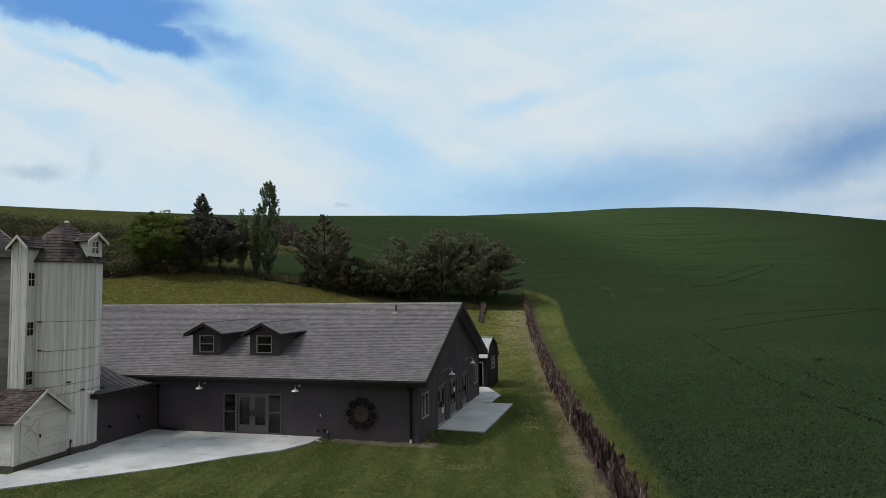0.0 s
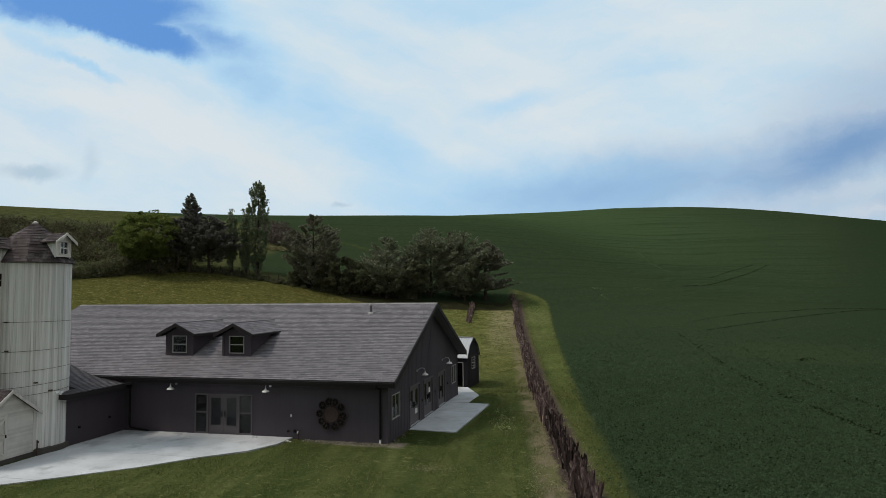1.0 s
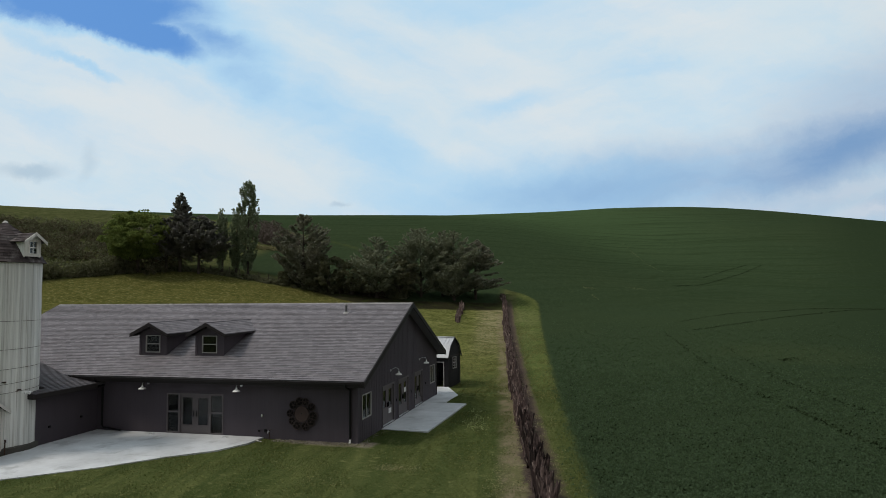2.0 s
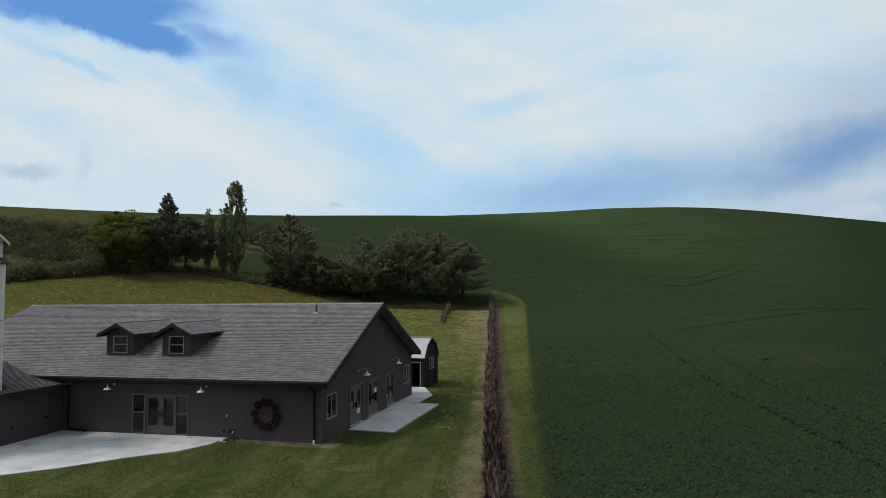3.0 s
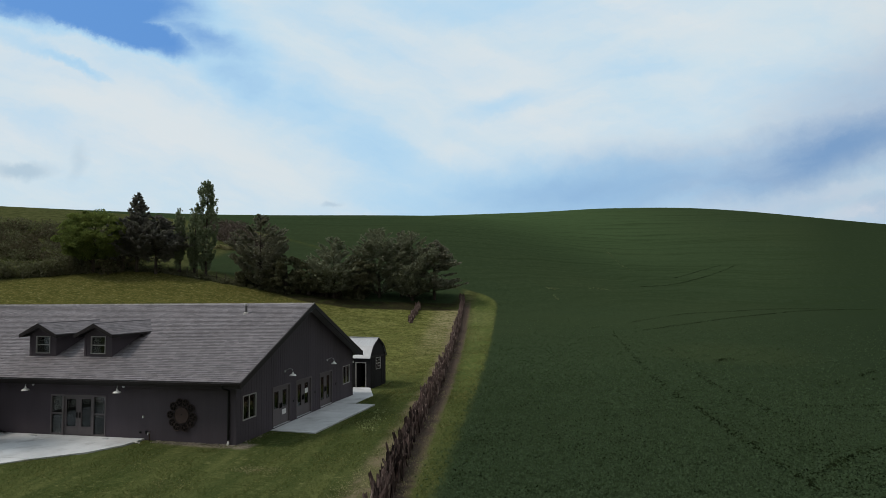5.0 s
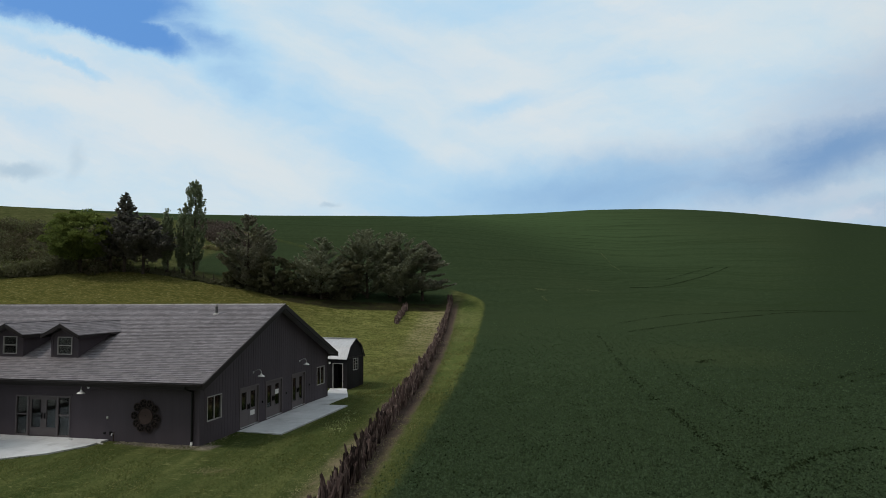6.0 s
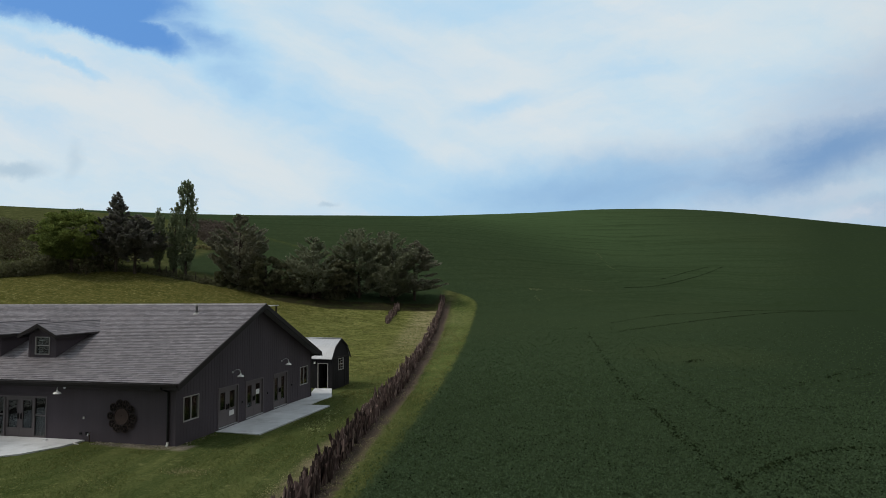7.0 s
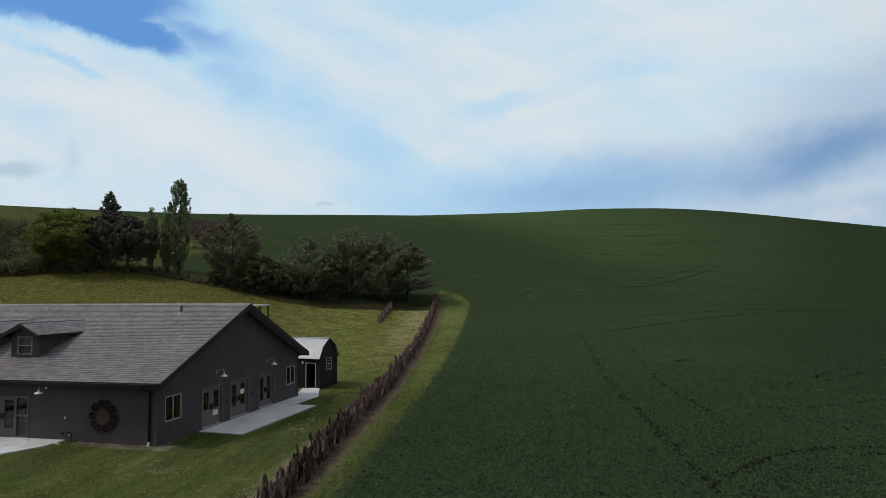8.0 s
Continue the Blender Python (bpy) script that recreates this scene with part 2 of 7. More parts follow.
# near-black that paints the shade inside the small wall-art wheels
WHEEL_SHADE = material("wheel_shade", (0.012, 0.010, 0.010), 0.2, 3.0, 0.7, 0.3, bump=0.3)
PAPER = material("white_paper", (0.7, 0.7, 0.68), 0.02)


def ground_material():
    m = bpy.data.materials.new("farm_ground")
    m.use_nodes = True
    n = Nodes(m.node_tree)
    where = n.add("TexCoord", 3)
    x, y = n.add("SeparateXYZ", 0, Vector=where), n.add("SeparateXYZ", 1, Vector=where)
    wave = n.math("MULTIPLY", n.math("SUBTRACT", n.noise(0.45, where, 4.0), 0.5), 0.5)
    ragged = n.math("MULTIPLY", n.math("SUBTRACT", n.noise(3.0, where, 4.0), 0.5), 0.45)
    edge = n.math("SUBTRACT", n.math("ADD", x, n.math("MULTIPLY", y, 0.114)), 10.7)
    edge = n.math("SMOOTH_MAX", edge, n.math("SUBTRACT", n.math("ADD", y, n.math("MULTIPLY", x, 0.35)), 85.6), 9.0)
    crop = n.step(n.math("ADD", edge, n.math("ADD", n.math("MULTIPLY", wave, 1.1), n.math("MULTIPLY", ragged, 1.3))), -0.3, 0.3)
    # lawn, mown in bands along the fence
    fine = n.noise(9.0, where, 5.0, 0.7)
    mid = n.noise(0.9, n.scaled(where, 1.0, 0.45, 1.0), 5.0, 0.65)
    big = n.noise(0.09, where, 4.0, 0.6)
    swath = n.noise(0.42, n.scaled(n.add("VectorRotate", Vector=where, Angle=-0.155), 1.0, 0.22, 1.0), 5.0, 0.62, 0.6)
    lawn = n.mix(n.step(swath, 0.36, 0.62), (0.028, 0.046, 0.013), (0.108, 0.122, 0.042))
    lawn = n.mix(n.step(mid, 0.35, 0.65, 0.0, 0.6), lawn, (0.064, 0.082, 0.028))
    lawn = n.mix(n.step(big, 0.35, 0.7, 0.0, 0.45), lawn, (0.108, 0.116, 0.043))
    band = n.noise(0.8, n.scaled(n.add("VectorRotate", Vector=where, Angle=-0.155), 1.0, 0.03, 1.0), 3.0, 0.6)
    lawn = n.mix(n.step(band, 0.46, 0.60, 0.0, 0.6), lawn, (0.042, 0.060, 0.020))
    grain = n.noise(22.0, n.scaled(where, 1.0, 0.6, 1.0), 4.0, 0.75)
    lawn = n.mix(n.step(fine, 0.42, 0.64, 0.0, 0.5), lawn, (0.032, 0.047, 0.012))
    lawn = n.mix(n.step(grain, 0.52, 0.66, 0.0, 0.6), lawn, (0.175, 0.175, 0.062))
    clipping = n.noise(2.4, n.scaled(where, 1.0, 1.5, 1.0), 7.0, 0.75, 0.4)
    lawn = n.mix(n.step(clipping, 0.55, 0.67, 0.0, 0.7), lawn, (0.190, 0.190, 0.080))
    # dry meadow farther back and on the knoll
    tufty = n.noise(3.0, n.scaled(where, 1.0, 0.7, 1.0), 7.0, 0.8)
    strip = n.step(n.math("ADD", x, n.math("MULTIPLY", y, 0.155)), 8.2, 9.4, 1.0, 0.35)
    dry = n.math("ADD", n.math("MULTIPLY", strip, n.step(y, 12.0, 36.0)), n.math("MULTIPLY", n.math("SUBTRACT", big, 0.5), 1.0))
    streak = n.noise(1.1, n.scaled(where, 0.5, 0.8, 1.0), 6.0, 0.7)
    meadow = n.mix(n.step(streak, 0.3, 0.72), (0.070, 0.082, 0.020), (0.200, 0.200, 0.066))
    knoll = n.math("MULTIPLY", n.step(x, -12.0, -30.0), n.step(y, 30.0, 45.0))
    meadow = n.mix(n.math("MULTIPLY", knoll, 0.7), meadow, n.mix(streak, (0.046, 0.046, 0.012), (0.108, 0.088, 0.026)))
    meadow = n.mix(n.step(n.noise(2.2, n.scaled(where, 0.6, 1.0, 1.0), 6.0, 0.75), 0.54, 0.70, 0.0, 0.75), meadow, (0.27, 0.25, 0.115))
    verge = n.step(n.math("ADD", x, n.math("MULTIPLY", y, 0.15)), 9.6, 10.2)
    lawn = n.mix(n.math("MULTIPLY", n.math("MULTIPLY", verge, n.math("MULTIPLY", n.step(y, 2.0, 34.0, 0.0, 1.0), n.step(y, 70.0, 82.0, 1.0, 0.35))), n.step(mid, 0.3, 0.7, 0.3, 0.9)), lawn, n.mix(n.step(tufty, 0.42, 0.62), (0.062, 0.094, 0.025), (0.165, 0.188, 0.064)))
    pale = n.math("MULTIPLY", n.step(n.math("ADD", x, n.math("MULTIPLY", y, 0.155)), 3.2, 5.5), n.step(y, 30.0, 55.0))
    meadow = n.mix(n.math("MULTIPLY", pale, n.step(streak, 0.35, 0.65, 0.25, 0.9)), meadow, (0.29, 0.25, 0.145))
    meadow = n.mix(n.step(tufty, 0.40, 0.52, 0.75, 0.0), meadow, (0.046, 0.058, 0.015))
    meadow = n.mix(n.step(tufty, 0.54, 0.66, 0.0, 0.7), meadow, (0.27, 0.255, 0.105))
    grass = n.mix(n.step(dry, 0.2, 1.0), lawn, meadow)
    # rough uncut grass behind the tree line
    line = n.math("SMOOTH_MIN", n.math("ADD", 134.5, n.math("MULTIPLY", x, 1.2)), 67.2, 10.0)
    line = n.math("MAXIMUM", line, n.math("ADD", 75.3, n.math("MULTIPLY", x, 0.44)))
    beyond = n.math("ADD", n.math("SUBTRACT", y, line), n.math("ADD", n.math("MULTIPLY", wave, 1.6), n.step(x, -34.0, -26.0, 0.0, 1.9)))
    rough = n.mix(n.step(streak, 0.35, 0.7), (0.042, 0.050, 0.018), (0.098, 0.102, 0.042))
    rough = n.mix(n.step(n.noise(0.25, where, 4.0), 0.55, 0.65, 0.0, 0.25), rough, (0.11, 0.11, 0.05))
    # dark duff below the tree belt, with the trees' shade worked into its colour
    shaded_duff = n.mix(n.step(fine, 0.3, 0.7), (0.020, 0.020, 0.010), (0.042, 0.038, 0.022))
    shaded_duff = n.mix(n.step(n.noise(0.7, where, 4.0), 0.5, 0.66, 0.0, 0.7), shaded_duff, (0.040, 0.050, 0.016))
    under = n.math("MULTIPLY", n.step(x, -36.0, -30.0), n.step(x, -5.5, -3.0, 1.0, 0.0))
    rough = n.mix(n.math("MULTIPLY", under, n.step(beyond, 8.0, 14.0, 1.0, 0.0)), rough, shaded_duff)
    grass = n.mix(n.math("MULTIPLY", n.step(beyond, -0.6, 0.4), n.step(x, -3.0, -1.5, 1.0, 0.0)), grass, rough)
    grass = n.mix(n.step(n.noise(1.7, where, 5.0, 0.7), 0.64, 0.76, 0.0, 0.6), grass, (0.23, 0.21, 0.095))
    # bare strip along the log fence
    along = n.math("ADD", n.math("SUBTRACT", n.math("ADD", x, n.math("MULTIPLY", y, 0.155)), 8.1), n.math("ADD", n.math("MULTIPLY", ragged, 1.5), n.math("MULTIPLY", wave, 1.2)))
    bare = n.math("MULTIPLY", n.step(along, -0.1, 0.15), n.step(along, 1.3, 1.75, 1.0, 0.0))
    bare = n.math("MULTIPLY", bare, n.step(y, 74.0, 82.0, 1.0, 0.0))
    straw = n.math("MULTIPLY", n.step(along, -1.3, -0.5), n.step(along, 0.0, 0.25, 1.0, 0.0))
    straw = n.math("MULTIPLY", straw, n.step(y, 60.0, 75.0, 1.0, 0.0))
    grass = n.mix(n.math("MULTIPLY", straw, n.step(mid, 0.35, 0.65, 0.25, 0.9)), grass, (0.215, 0.170, 0.112))
    soil = n.mix(n.step(fine, 0.3, 0.7), (0.046, 0.035, 0.030), (0.115, 0.087, 0.070))
    edge_straw = n.math("MULTIPLY", n.step(along, 1.1, 1.5), n.step(along, 1.7, 2.3, 1.0, 0.0))
    soil = n.mix(n.math("MULTIPLY", edge_straw, n.step(mid, 0.35, 0.65, 0.2, 0.8)), soil, (0.125, 0.098, 0.066))
    grass = n.mix(bare, grass, soil)
    # sandy strip at the foot of the front wall
    foot = n.math("MULTIPLY", n.step(n.math("ADD", y, n.math("MULTIPLY", ragged, 1.2)), -0.85, -0.45), n.step(y, 0.35, 0.6, 1.0, 0.0))
    foot = n.math("MULTIPLY", foot, n.math("MULTIPLY", n.step(n.math("ADD", x, wave), -4.3, -2.6), n.step(n.math("ADD", x, wave), 0.6, 1.1, 1.0, 0.0)))
    grass = n.mix(foot, grass, n.mix(n.step(fine, 0.35, 0.65), (0.13, 0.115, 0.085), (0.30, 0.265, 0.20)))
    # crop: rows following the slope, wheel tracks, thin spots
    rows = n.noise(0.8, n.scaled(where, 0.05, 1.0, 1.0), 4.0, 0.6, 0.3)
    leafy = n.mix(n.step(fine, 0.3, 0.7), (0.022, 0.035, 0.018), (0.047, 0.069, 0.034))
    tuft = n.noise(3.2, n.scaled(where, 1.0, 0.35, 1.0), 5.0, 0.75)
    leafy = n.mix(n.step(tuft, 0.50, 0.66, 0.0, 0.65), leafy, (0.018, 0.027, 0.012))
    leafy = n.mix(n.step(rows, 0.35, 0.7, 0.0, 0.45), leafy, (0.036, 0.052, 0.023))
    nap = n.noise(2.0, n.scaled(where, 1.0, 0.22, 1.0), 7.0, 0.82)
    leafy = n.mix(n.math("MULTIPLY", n.step(nap, 0.38, 0.50, 0.75, 0.0), n.step(y, 14.0, 48.0, 1.0, 0.25)), leafy, (0.014, 0.022, 0.010))
    leafy = n.mix(n.math("MULTIPLY", n.step(nap, 0.53, 0.66, 0.0, 0.7), n.step(y, 14.0, 48.0, 1.0, 0.25)), leafy, (0.060, 0.090, 0.046))
    hill = n.noise(0.012, where, 4.0, 0.55)
    leafy = n.mix(n.step(hill, 0.45, 0.65, 0.0, 0.5), leafy, (0.040, 0.055, 0.026))
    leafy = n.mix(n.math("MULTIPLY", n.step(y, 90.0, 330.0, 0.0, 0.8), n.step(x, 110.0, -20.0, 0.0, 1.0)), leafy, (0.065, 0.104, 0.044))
    # dimmer light on the right of the field, put into the crop colour
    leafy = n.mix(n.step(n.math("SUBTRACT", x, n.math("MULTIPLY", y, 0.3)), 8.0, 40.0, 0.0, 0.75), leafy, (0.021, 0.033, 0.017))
    # a thin, yellower patch of crop
    thin = n.math("ADD", n.math("POWER", n.math("DIVIDE", n.math("SUBTRACT", x, 32.0), 9.0), 2.0), n.math("POWER", n.math("DIVIDE", n.math("SUBTRACT", y, 46.0), 7.0), 2.0))
    leafy = n.mix(n.step(n.math("ADD", thin, n.math("MULTIPLY", wave, 1.5)), 0.0, 1.3, 0.28, 0.0), leafy, (0.052, 0.066, 0.028))
    # fine sowing rows that bend with the hill
    bend = n.math("ADD", n.math("MULTIPLY", n.add("SeparateXYZ", 2, Vector=where), 1.5), n.math("MULTIPLY", n.math("SUBTRACT", n.noise(0.02, where, 2.0), 0.5), 9.0))
    bend = n.add("CombineXYZ", X=n.math("MULTIPLY", x, 0.008), Y=bend, Z=0.0)
    sown = n.noise(1.1, bend, 5.0, 0.8)
    leafy = n.mix(n.math("MULTIPLY", n.step(sown, 0.48, 0.60), n.step(y, 60.0, 130.0, 0.1, 0.6)), leafy, (0.024, 0.038, 0.016))
    far = n.noise(1.3, n.scaled(where, 1.0, 0.30, 1.0), 8.0, 0.88)
    leafy = n.mix(n.math("MULTIPLY", n.step(far, 0.42, 0.52, 0.25, 0.0), n.step(y, 50.0, 110.0)), leafy, (0.024, 0.040, 0.015))
    leafy = n.mix(n.math("MULTIPLY", n.step(far, 0.52, 0.62, 0.0, 0.2), n.step(y, 50.0, 110.0)), leafy, (0.072, 0.108, 0.042))
    inner = n.math("MULTIPLY", n.step(beyond, 4.5, 6.0), n.math("MULTIPLY", n.step(x, -53.0, -50.0), n.step(x, -6.0, -4.0, 1.0, 0.0)))
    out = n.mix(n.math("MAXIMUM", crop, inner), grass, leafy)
    rim = n.math("MULTIPLY", n.step(edge, -2.2, -0.4), n.step(edge, 0.0, 0.5, 1.0, 0.0))
    out = n.mix(n.math("MULTIPLY", rim, n.step(mid, 0.3, 0.7, 0.0, 0.4)), out, (0.085, 0.092, 0.026))
    relief = n.math("ADD", fine, n.math("MULTIPLY", n.noise(2.2, where, 5.0, 0.7), 1.4))
    bump = n.add("Bump", Strength=0.7, Distance=0.12, Height=relief)
    bsdf = n.add("BsdfPrincipled", **{"Base Color": out, "Roughness": 1.0, "Specular IOR Level": 0.0, "Normal": bump})
    n.add("OutputMaterial", Surface=bsdf)
    return m


# ---- building blocks ----
def mesh_of(bm, mat):
    bmesh.ops.recalc_face_normals(bm, faces=bm.faces[:])
    me = bpy.data.meshes.new("mesh")
    bm.to_mesh(me)
    bm.free()
    me.materials.append(mat)
    return me


def part(name, bm, mat, parent, label="", kind=""):
    me = bm if isinstance(bm, bpy.types.Mesh) else mesh_of(bm, mat)
    ob = new(name, me)
    if parent is not None:
        ob.parent = parent
        ob.matrix_parent_inverse = Matrix.Identity(4)
    return tagged(ob, label, kind=kind)


def thing(name, label, category, at=(0, 0, 0), turn=0.0, group="", kind=""):
    ob = new(name)
    ob.empty_display_size = 0.2
    ob.matrix_basis = pose(*at, 0, 0, turn)
    return tagged(ob, label, category, group, kind)


def box(bm, x0, x1, y0, y1, z0, z1, m=None):
    vs = [bm.verts.new((x, y, z)) for z in (z0, z1) for x, y in ((x0, y0), (x1, y0), (x1, y1), (x0, y1))]
    if m is not None:
        for v in vs:
            v.co = m @ v.co
    for f in ((3, 2, 1, 0), (4, 5, 6, 7), (0, 1, 5, 4), (1, 2, 6, 5), (2, 3, 7, 6), (3, 0, 4, 7)):
        bm.faces.new([vs[i] for i in f])
    return vs


def bx(*a, m=None):
    bm = bmesh.new()
    box(bm, *a, m=m)
    return bm


def prism(bm, outline, push):
    """A closed solid: an outline of 3D points pushed along a vector."""
    push = Vector(push)
    a = [bm.verts.new(p) for p in outline]
    b = [bm.verts.new(Vector(p) + push) for p in outline]
    bm.faces.new(a)
    bm.faces.new(b[::-1])
    k = len(a)
    for i in range(k):
        bm.faces.new([a[i], b[i], b[(i + 1) % k], a[(i + 1) % k]])


def slab(outline, push):
    bm = bmesh.new()
    prism(bm, outline, push)
    return bm


def tube(bm, points, radius, sides=8, ends=True):
    """A round bar through points; radius: one number or one for each point."""
    pts = [Vector(p) for p in points]
    rad = radius if isinstance(radius, (list, tuple)) else [radius] * len(pts)
    rings, n0 = [], None
    for i, p in enumerate(pts):
        d = (pts[min(i + 1, len(pts) - 1)] - pts[max(i - 1, 0)]).normalized()
        side = d.cross(Vector((0, 0, 1)) if abs(d.z) < 0.9 else Vector((0, 1, 0))).normalized() if n0 is None else (n0 - n0.dot(d) * d).normalized()
        n0, up = side, d.cross(side)
        rings.append([bm.verts.new(p + rad[i] * (math.cos(a) * side + math.sin(a) * up)) for a in (2 * math.pi * k / sides for k in range(sides))])
    for r, q in zip(rings, rings[1:]):
        for k in range(sides):
            bm.faces.new([r[k], r[(k + 1) % sides], q[(k + 1) % sides], q[k]])
    if ends:
        bm.faces.new(rings[0][::-1])
        bm.faces.new(rings[-1])


def bar(points, radius, sides=8):
    bm = bmesh.new()
    tube(bm, points, radius, sides)
    return bm


def ring_points(c, r, axis_u, axis_v, k=24, closed=True):
    c, u, v = Vector(c), Vector(axis_u), Vector(axis_v)
    return [c + r * (math.cos(a) * u + math.sin(a) * v) for a in (2 * math.pi * i / k for i in range(k + (1 if closed else 0)))]


def lathe(bm, profile, c=(0, 0, 0), sides=20):
    """Turns (radius, height) pairs round a vertical axis."""
    rings = []
    for r, z in profile:
        rings.append([bm.verts.new((c[0] + max(r, 0.001) * math.cos(2 * math.pi * k / sides), c[1] + max(r, 0.001) * math.sin(2 * math.pi * k / sides), c[2] + z)) for k in range(sides)])
    for r, q in zip(rings, rings[1:]):
        for k in range(sides):
            bm.faces.new([r[k], r[(k + 1) % sides], q[(k + 1) % sides], q[k]])
    bm.faces.new(rings[0][::-1])
    bm.faces.new(rings[-1])


def pierced(bm, u0, u1, z0, z1, holes, at):
    """One wall slab from u0 to u1 with rectangular holes (ua, ub, za, zb) right through; at(u, z, d) gives a point on face d (0 or 1)."""
    us = sorted({u0, u1, *(h[0] for h in holes), *(h[1] for h in holes)})
    zs = sorted({z0, z1, *(h[2] for h in holes), *(h[3] for h in holes)})
    made = {}

    def v(i, j, d):
        if (i, j, d) not in made:
            made[i, j, d] = bm.verts.new(at(us[i], zs[j], d))
        return made[i, j, d]

    def solid(i, j):
        if not (0 <= i < len(us) - 1 and 0 <= j < len(zs) - 1):
            return False
        u, z = (us[i] + us[i + 1]) / 2, (zs[j] + zs[j + 1]) / 2
        return not any(h[0] < u < h[1] and h[2] < z < h[3] for h in holes)
    for i in range(len(us) - 1):
        for j in range(len(zs) - 1):
            if not solid(i, j):
                continue
            ring = ((i, j), (i + 1, j), (i + 1, j + 1), (i, j + 1))
            for d in (0, 1):
                bm.faces.new([v(*p, d) for p in ring])
            for k, (di, dj) in enumerate(((0, -1), (1, 0), (0, 1), (-1, 0))):
                if not solid(i + di, j + dj):
                    p, q = ring[k], ring[(k + 1) % 4]
                    bm.faces.new([v(*p, 0), v(*q, 0), v(*q, 1), v(*p, 1)])


def along_x(y0, y1):
    return lambda u, z, d: (u, (y0, y1)[d], z)


def along_y(x0, x1):
    return lambda u, z, d: ((x0, x1)[d], u, z)


def quads_mesh(name, corners, mat, butt=None):
    """A mesh of loose quads from an array of shape (n, 4, 3); butt: the material of every second quad."""
    k = len(corners)
    me = bpy.data.meshes.new(name)
    me.vertices.add(4 * k)
    me.vertices.foreach_set("co", np.asarray(corners, dtype=np.float32).ravel())
    me.loops.add(4 * k)
    me.loops.foreach_set("vertex_index", np.arange(4 * k, dtype=np.int32))
    me.polygons.add(k)
    me.polygons.foreach_set("loop_start", np.arange(0, 4 * k, 4, dtype=np.int32))
    me.materials.append(mat)
    if butt:
        me.materials.append(butt)
        me.polygons.foreach_set("material_index", np.arange(k, dtype=np.int32) % 2)
    me.update(calc_edges=True)
    me.validate()
    return me


# ---- ground ----
LATTICE = [
    [-25.9, -18.0, -11.27, -6.59, -3.80, -3.11, -3.46, -4.41, -5.65],
    [-12.6, -9.22, -5.69, -3.03, -1.62, -2.22, -3.41, -5.50, -8.03],
    [1.92, -0.65, -1.07, 1.04, -0.16, -0.75, -3.20, -6.57, -10.10],
    [18.9, 8.69, 0.39, -0.73, -0.37, 0.12, -3.67, -7.54, -11.05],
    [37.4, 21.6, 5.91, 0.78, 0.45, -3.17, -5.17, -7.76, -9.88],
    [54.4, 37.2, 21.9, 4.35, 0.56, 6.83, -2.74, -5.73, -5.88],
    [66.7, 39.8, 29.1, 30.8, 13.3, 2.06, 0.69, 1.59, 1.24],
    [73.8, 48.3, 38.3, 40.6, 23.3, 19.5, 24.8, 16.4, 8.91],
    [77.2, 66.6, 61.4, 65.3, 69.5, 69.9, 69.8, 36.7, 16.0],
    [79.7, 82.2, 84.8, 90.0, 98.2, 96.3, 87.1, 58.2, 26.1],
]


def bell(t):
    t = np.abs(t)
    return np.where(t < 1, 2 / 3 - t * t + t ** 3 / 2, np.where(t < 2, (2 - t) ** 3 / 6, 0.0))


def weights(v, low, high, count):
    s = (np.clip(v, low, high) - low) / ((high - low) / (count - 1))
    b = np.stack([bell(s - i) for i in range(-1, count + 1)], -1)
    c = b[..., 1:-1].copy()
    c[..., 0] += b[..., 0]
    c[..., -1] += b[..., -1]
    return c


def heights(x, y):
    """Height of the rolling ground: a soft lattice, close-meshed near the yard and wide far out."""
    u = weights(np.arcsinh((np.asarray(x, float) - 10) / 45), -3.3, 3.3, 9)
    v = weights(np.arcsinh(np.asarray(y, float) / 45), -1.6, 3.6, 10)
    yard = 0.13 * np.exp(-((np.asarray(x, float) + 8) / 14) ** 2 - (np.asarray(y, float) / 11) ** 2)
    yard = yard - 0.36 * np.exp(-((np.asarray(x, float) - 0.5) / 7) ** 2 - ((np.asarray(y, float) - 21.5) / 4.5) ** 2)
    return np.einsum("...j,...i,ji->...", v, u, np.array(LATTICE)) + yard


def height(x, y):
    return float(heights(x, y))


def make_ground():
    def lines(lo, hi, mid, k):
        a, b = np.arcsinh((lo - mid) / 30), np.arcsinh((hi - mid) / 30)
        return mid + 30 * np.sinh(np.linspace(a, b, k))
    xs, ys = lines(-1800, 1800, 5, 300), lines(-900, 2600, 5, 300)
    gx, gy = np.meshgrid(xs, ys)
    gz = heights(gx, gy)
    near = np.exp(-((gx - 5) / 60) ** 2 - ((gy - 20) / 60) ** 2)
    for i in range(gx.shape[0]):
        for j in range(gx.shape[1]):
            if near[i, j] > 0.02:
                gz[i, j] += near[i, j] * 0.025 * noise.noise((gx[i, j] * 0.35, gy[i, j] * 0.35, 0))
    verts = np.stack([gx, gy, gz], -1).reshape(-1, 3)
    w = len(xs)
    faces = [(r * w + c, r * w + c + 1, (r + 1) * w + c + 1, (r + 1) * w + c) for r in range(len(ys) - 1) for c in range(w - 1)]
    me = bpy.data.meshes.new("ground")
    me.from_pydata(verts.tolist(), [], faces)
    me.polygons.foreach_set("use_smooth", [True] * len(faces))
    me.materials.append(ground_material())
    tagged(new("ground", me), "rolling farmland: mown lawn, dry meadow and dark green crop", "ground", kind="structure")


make_ground()


def make_paving(name, label, pieces, top, thick):
    paving = thing(name, label, "paving", kind="structure")
    for outline in pieces:
        part("concrete_panel", slab([(x, y, top - thick) for x, y in outline], (0, 0, thick)), CONCRETE, paving)
    return paving


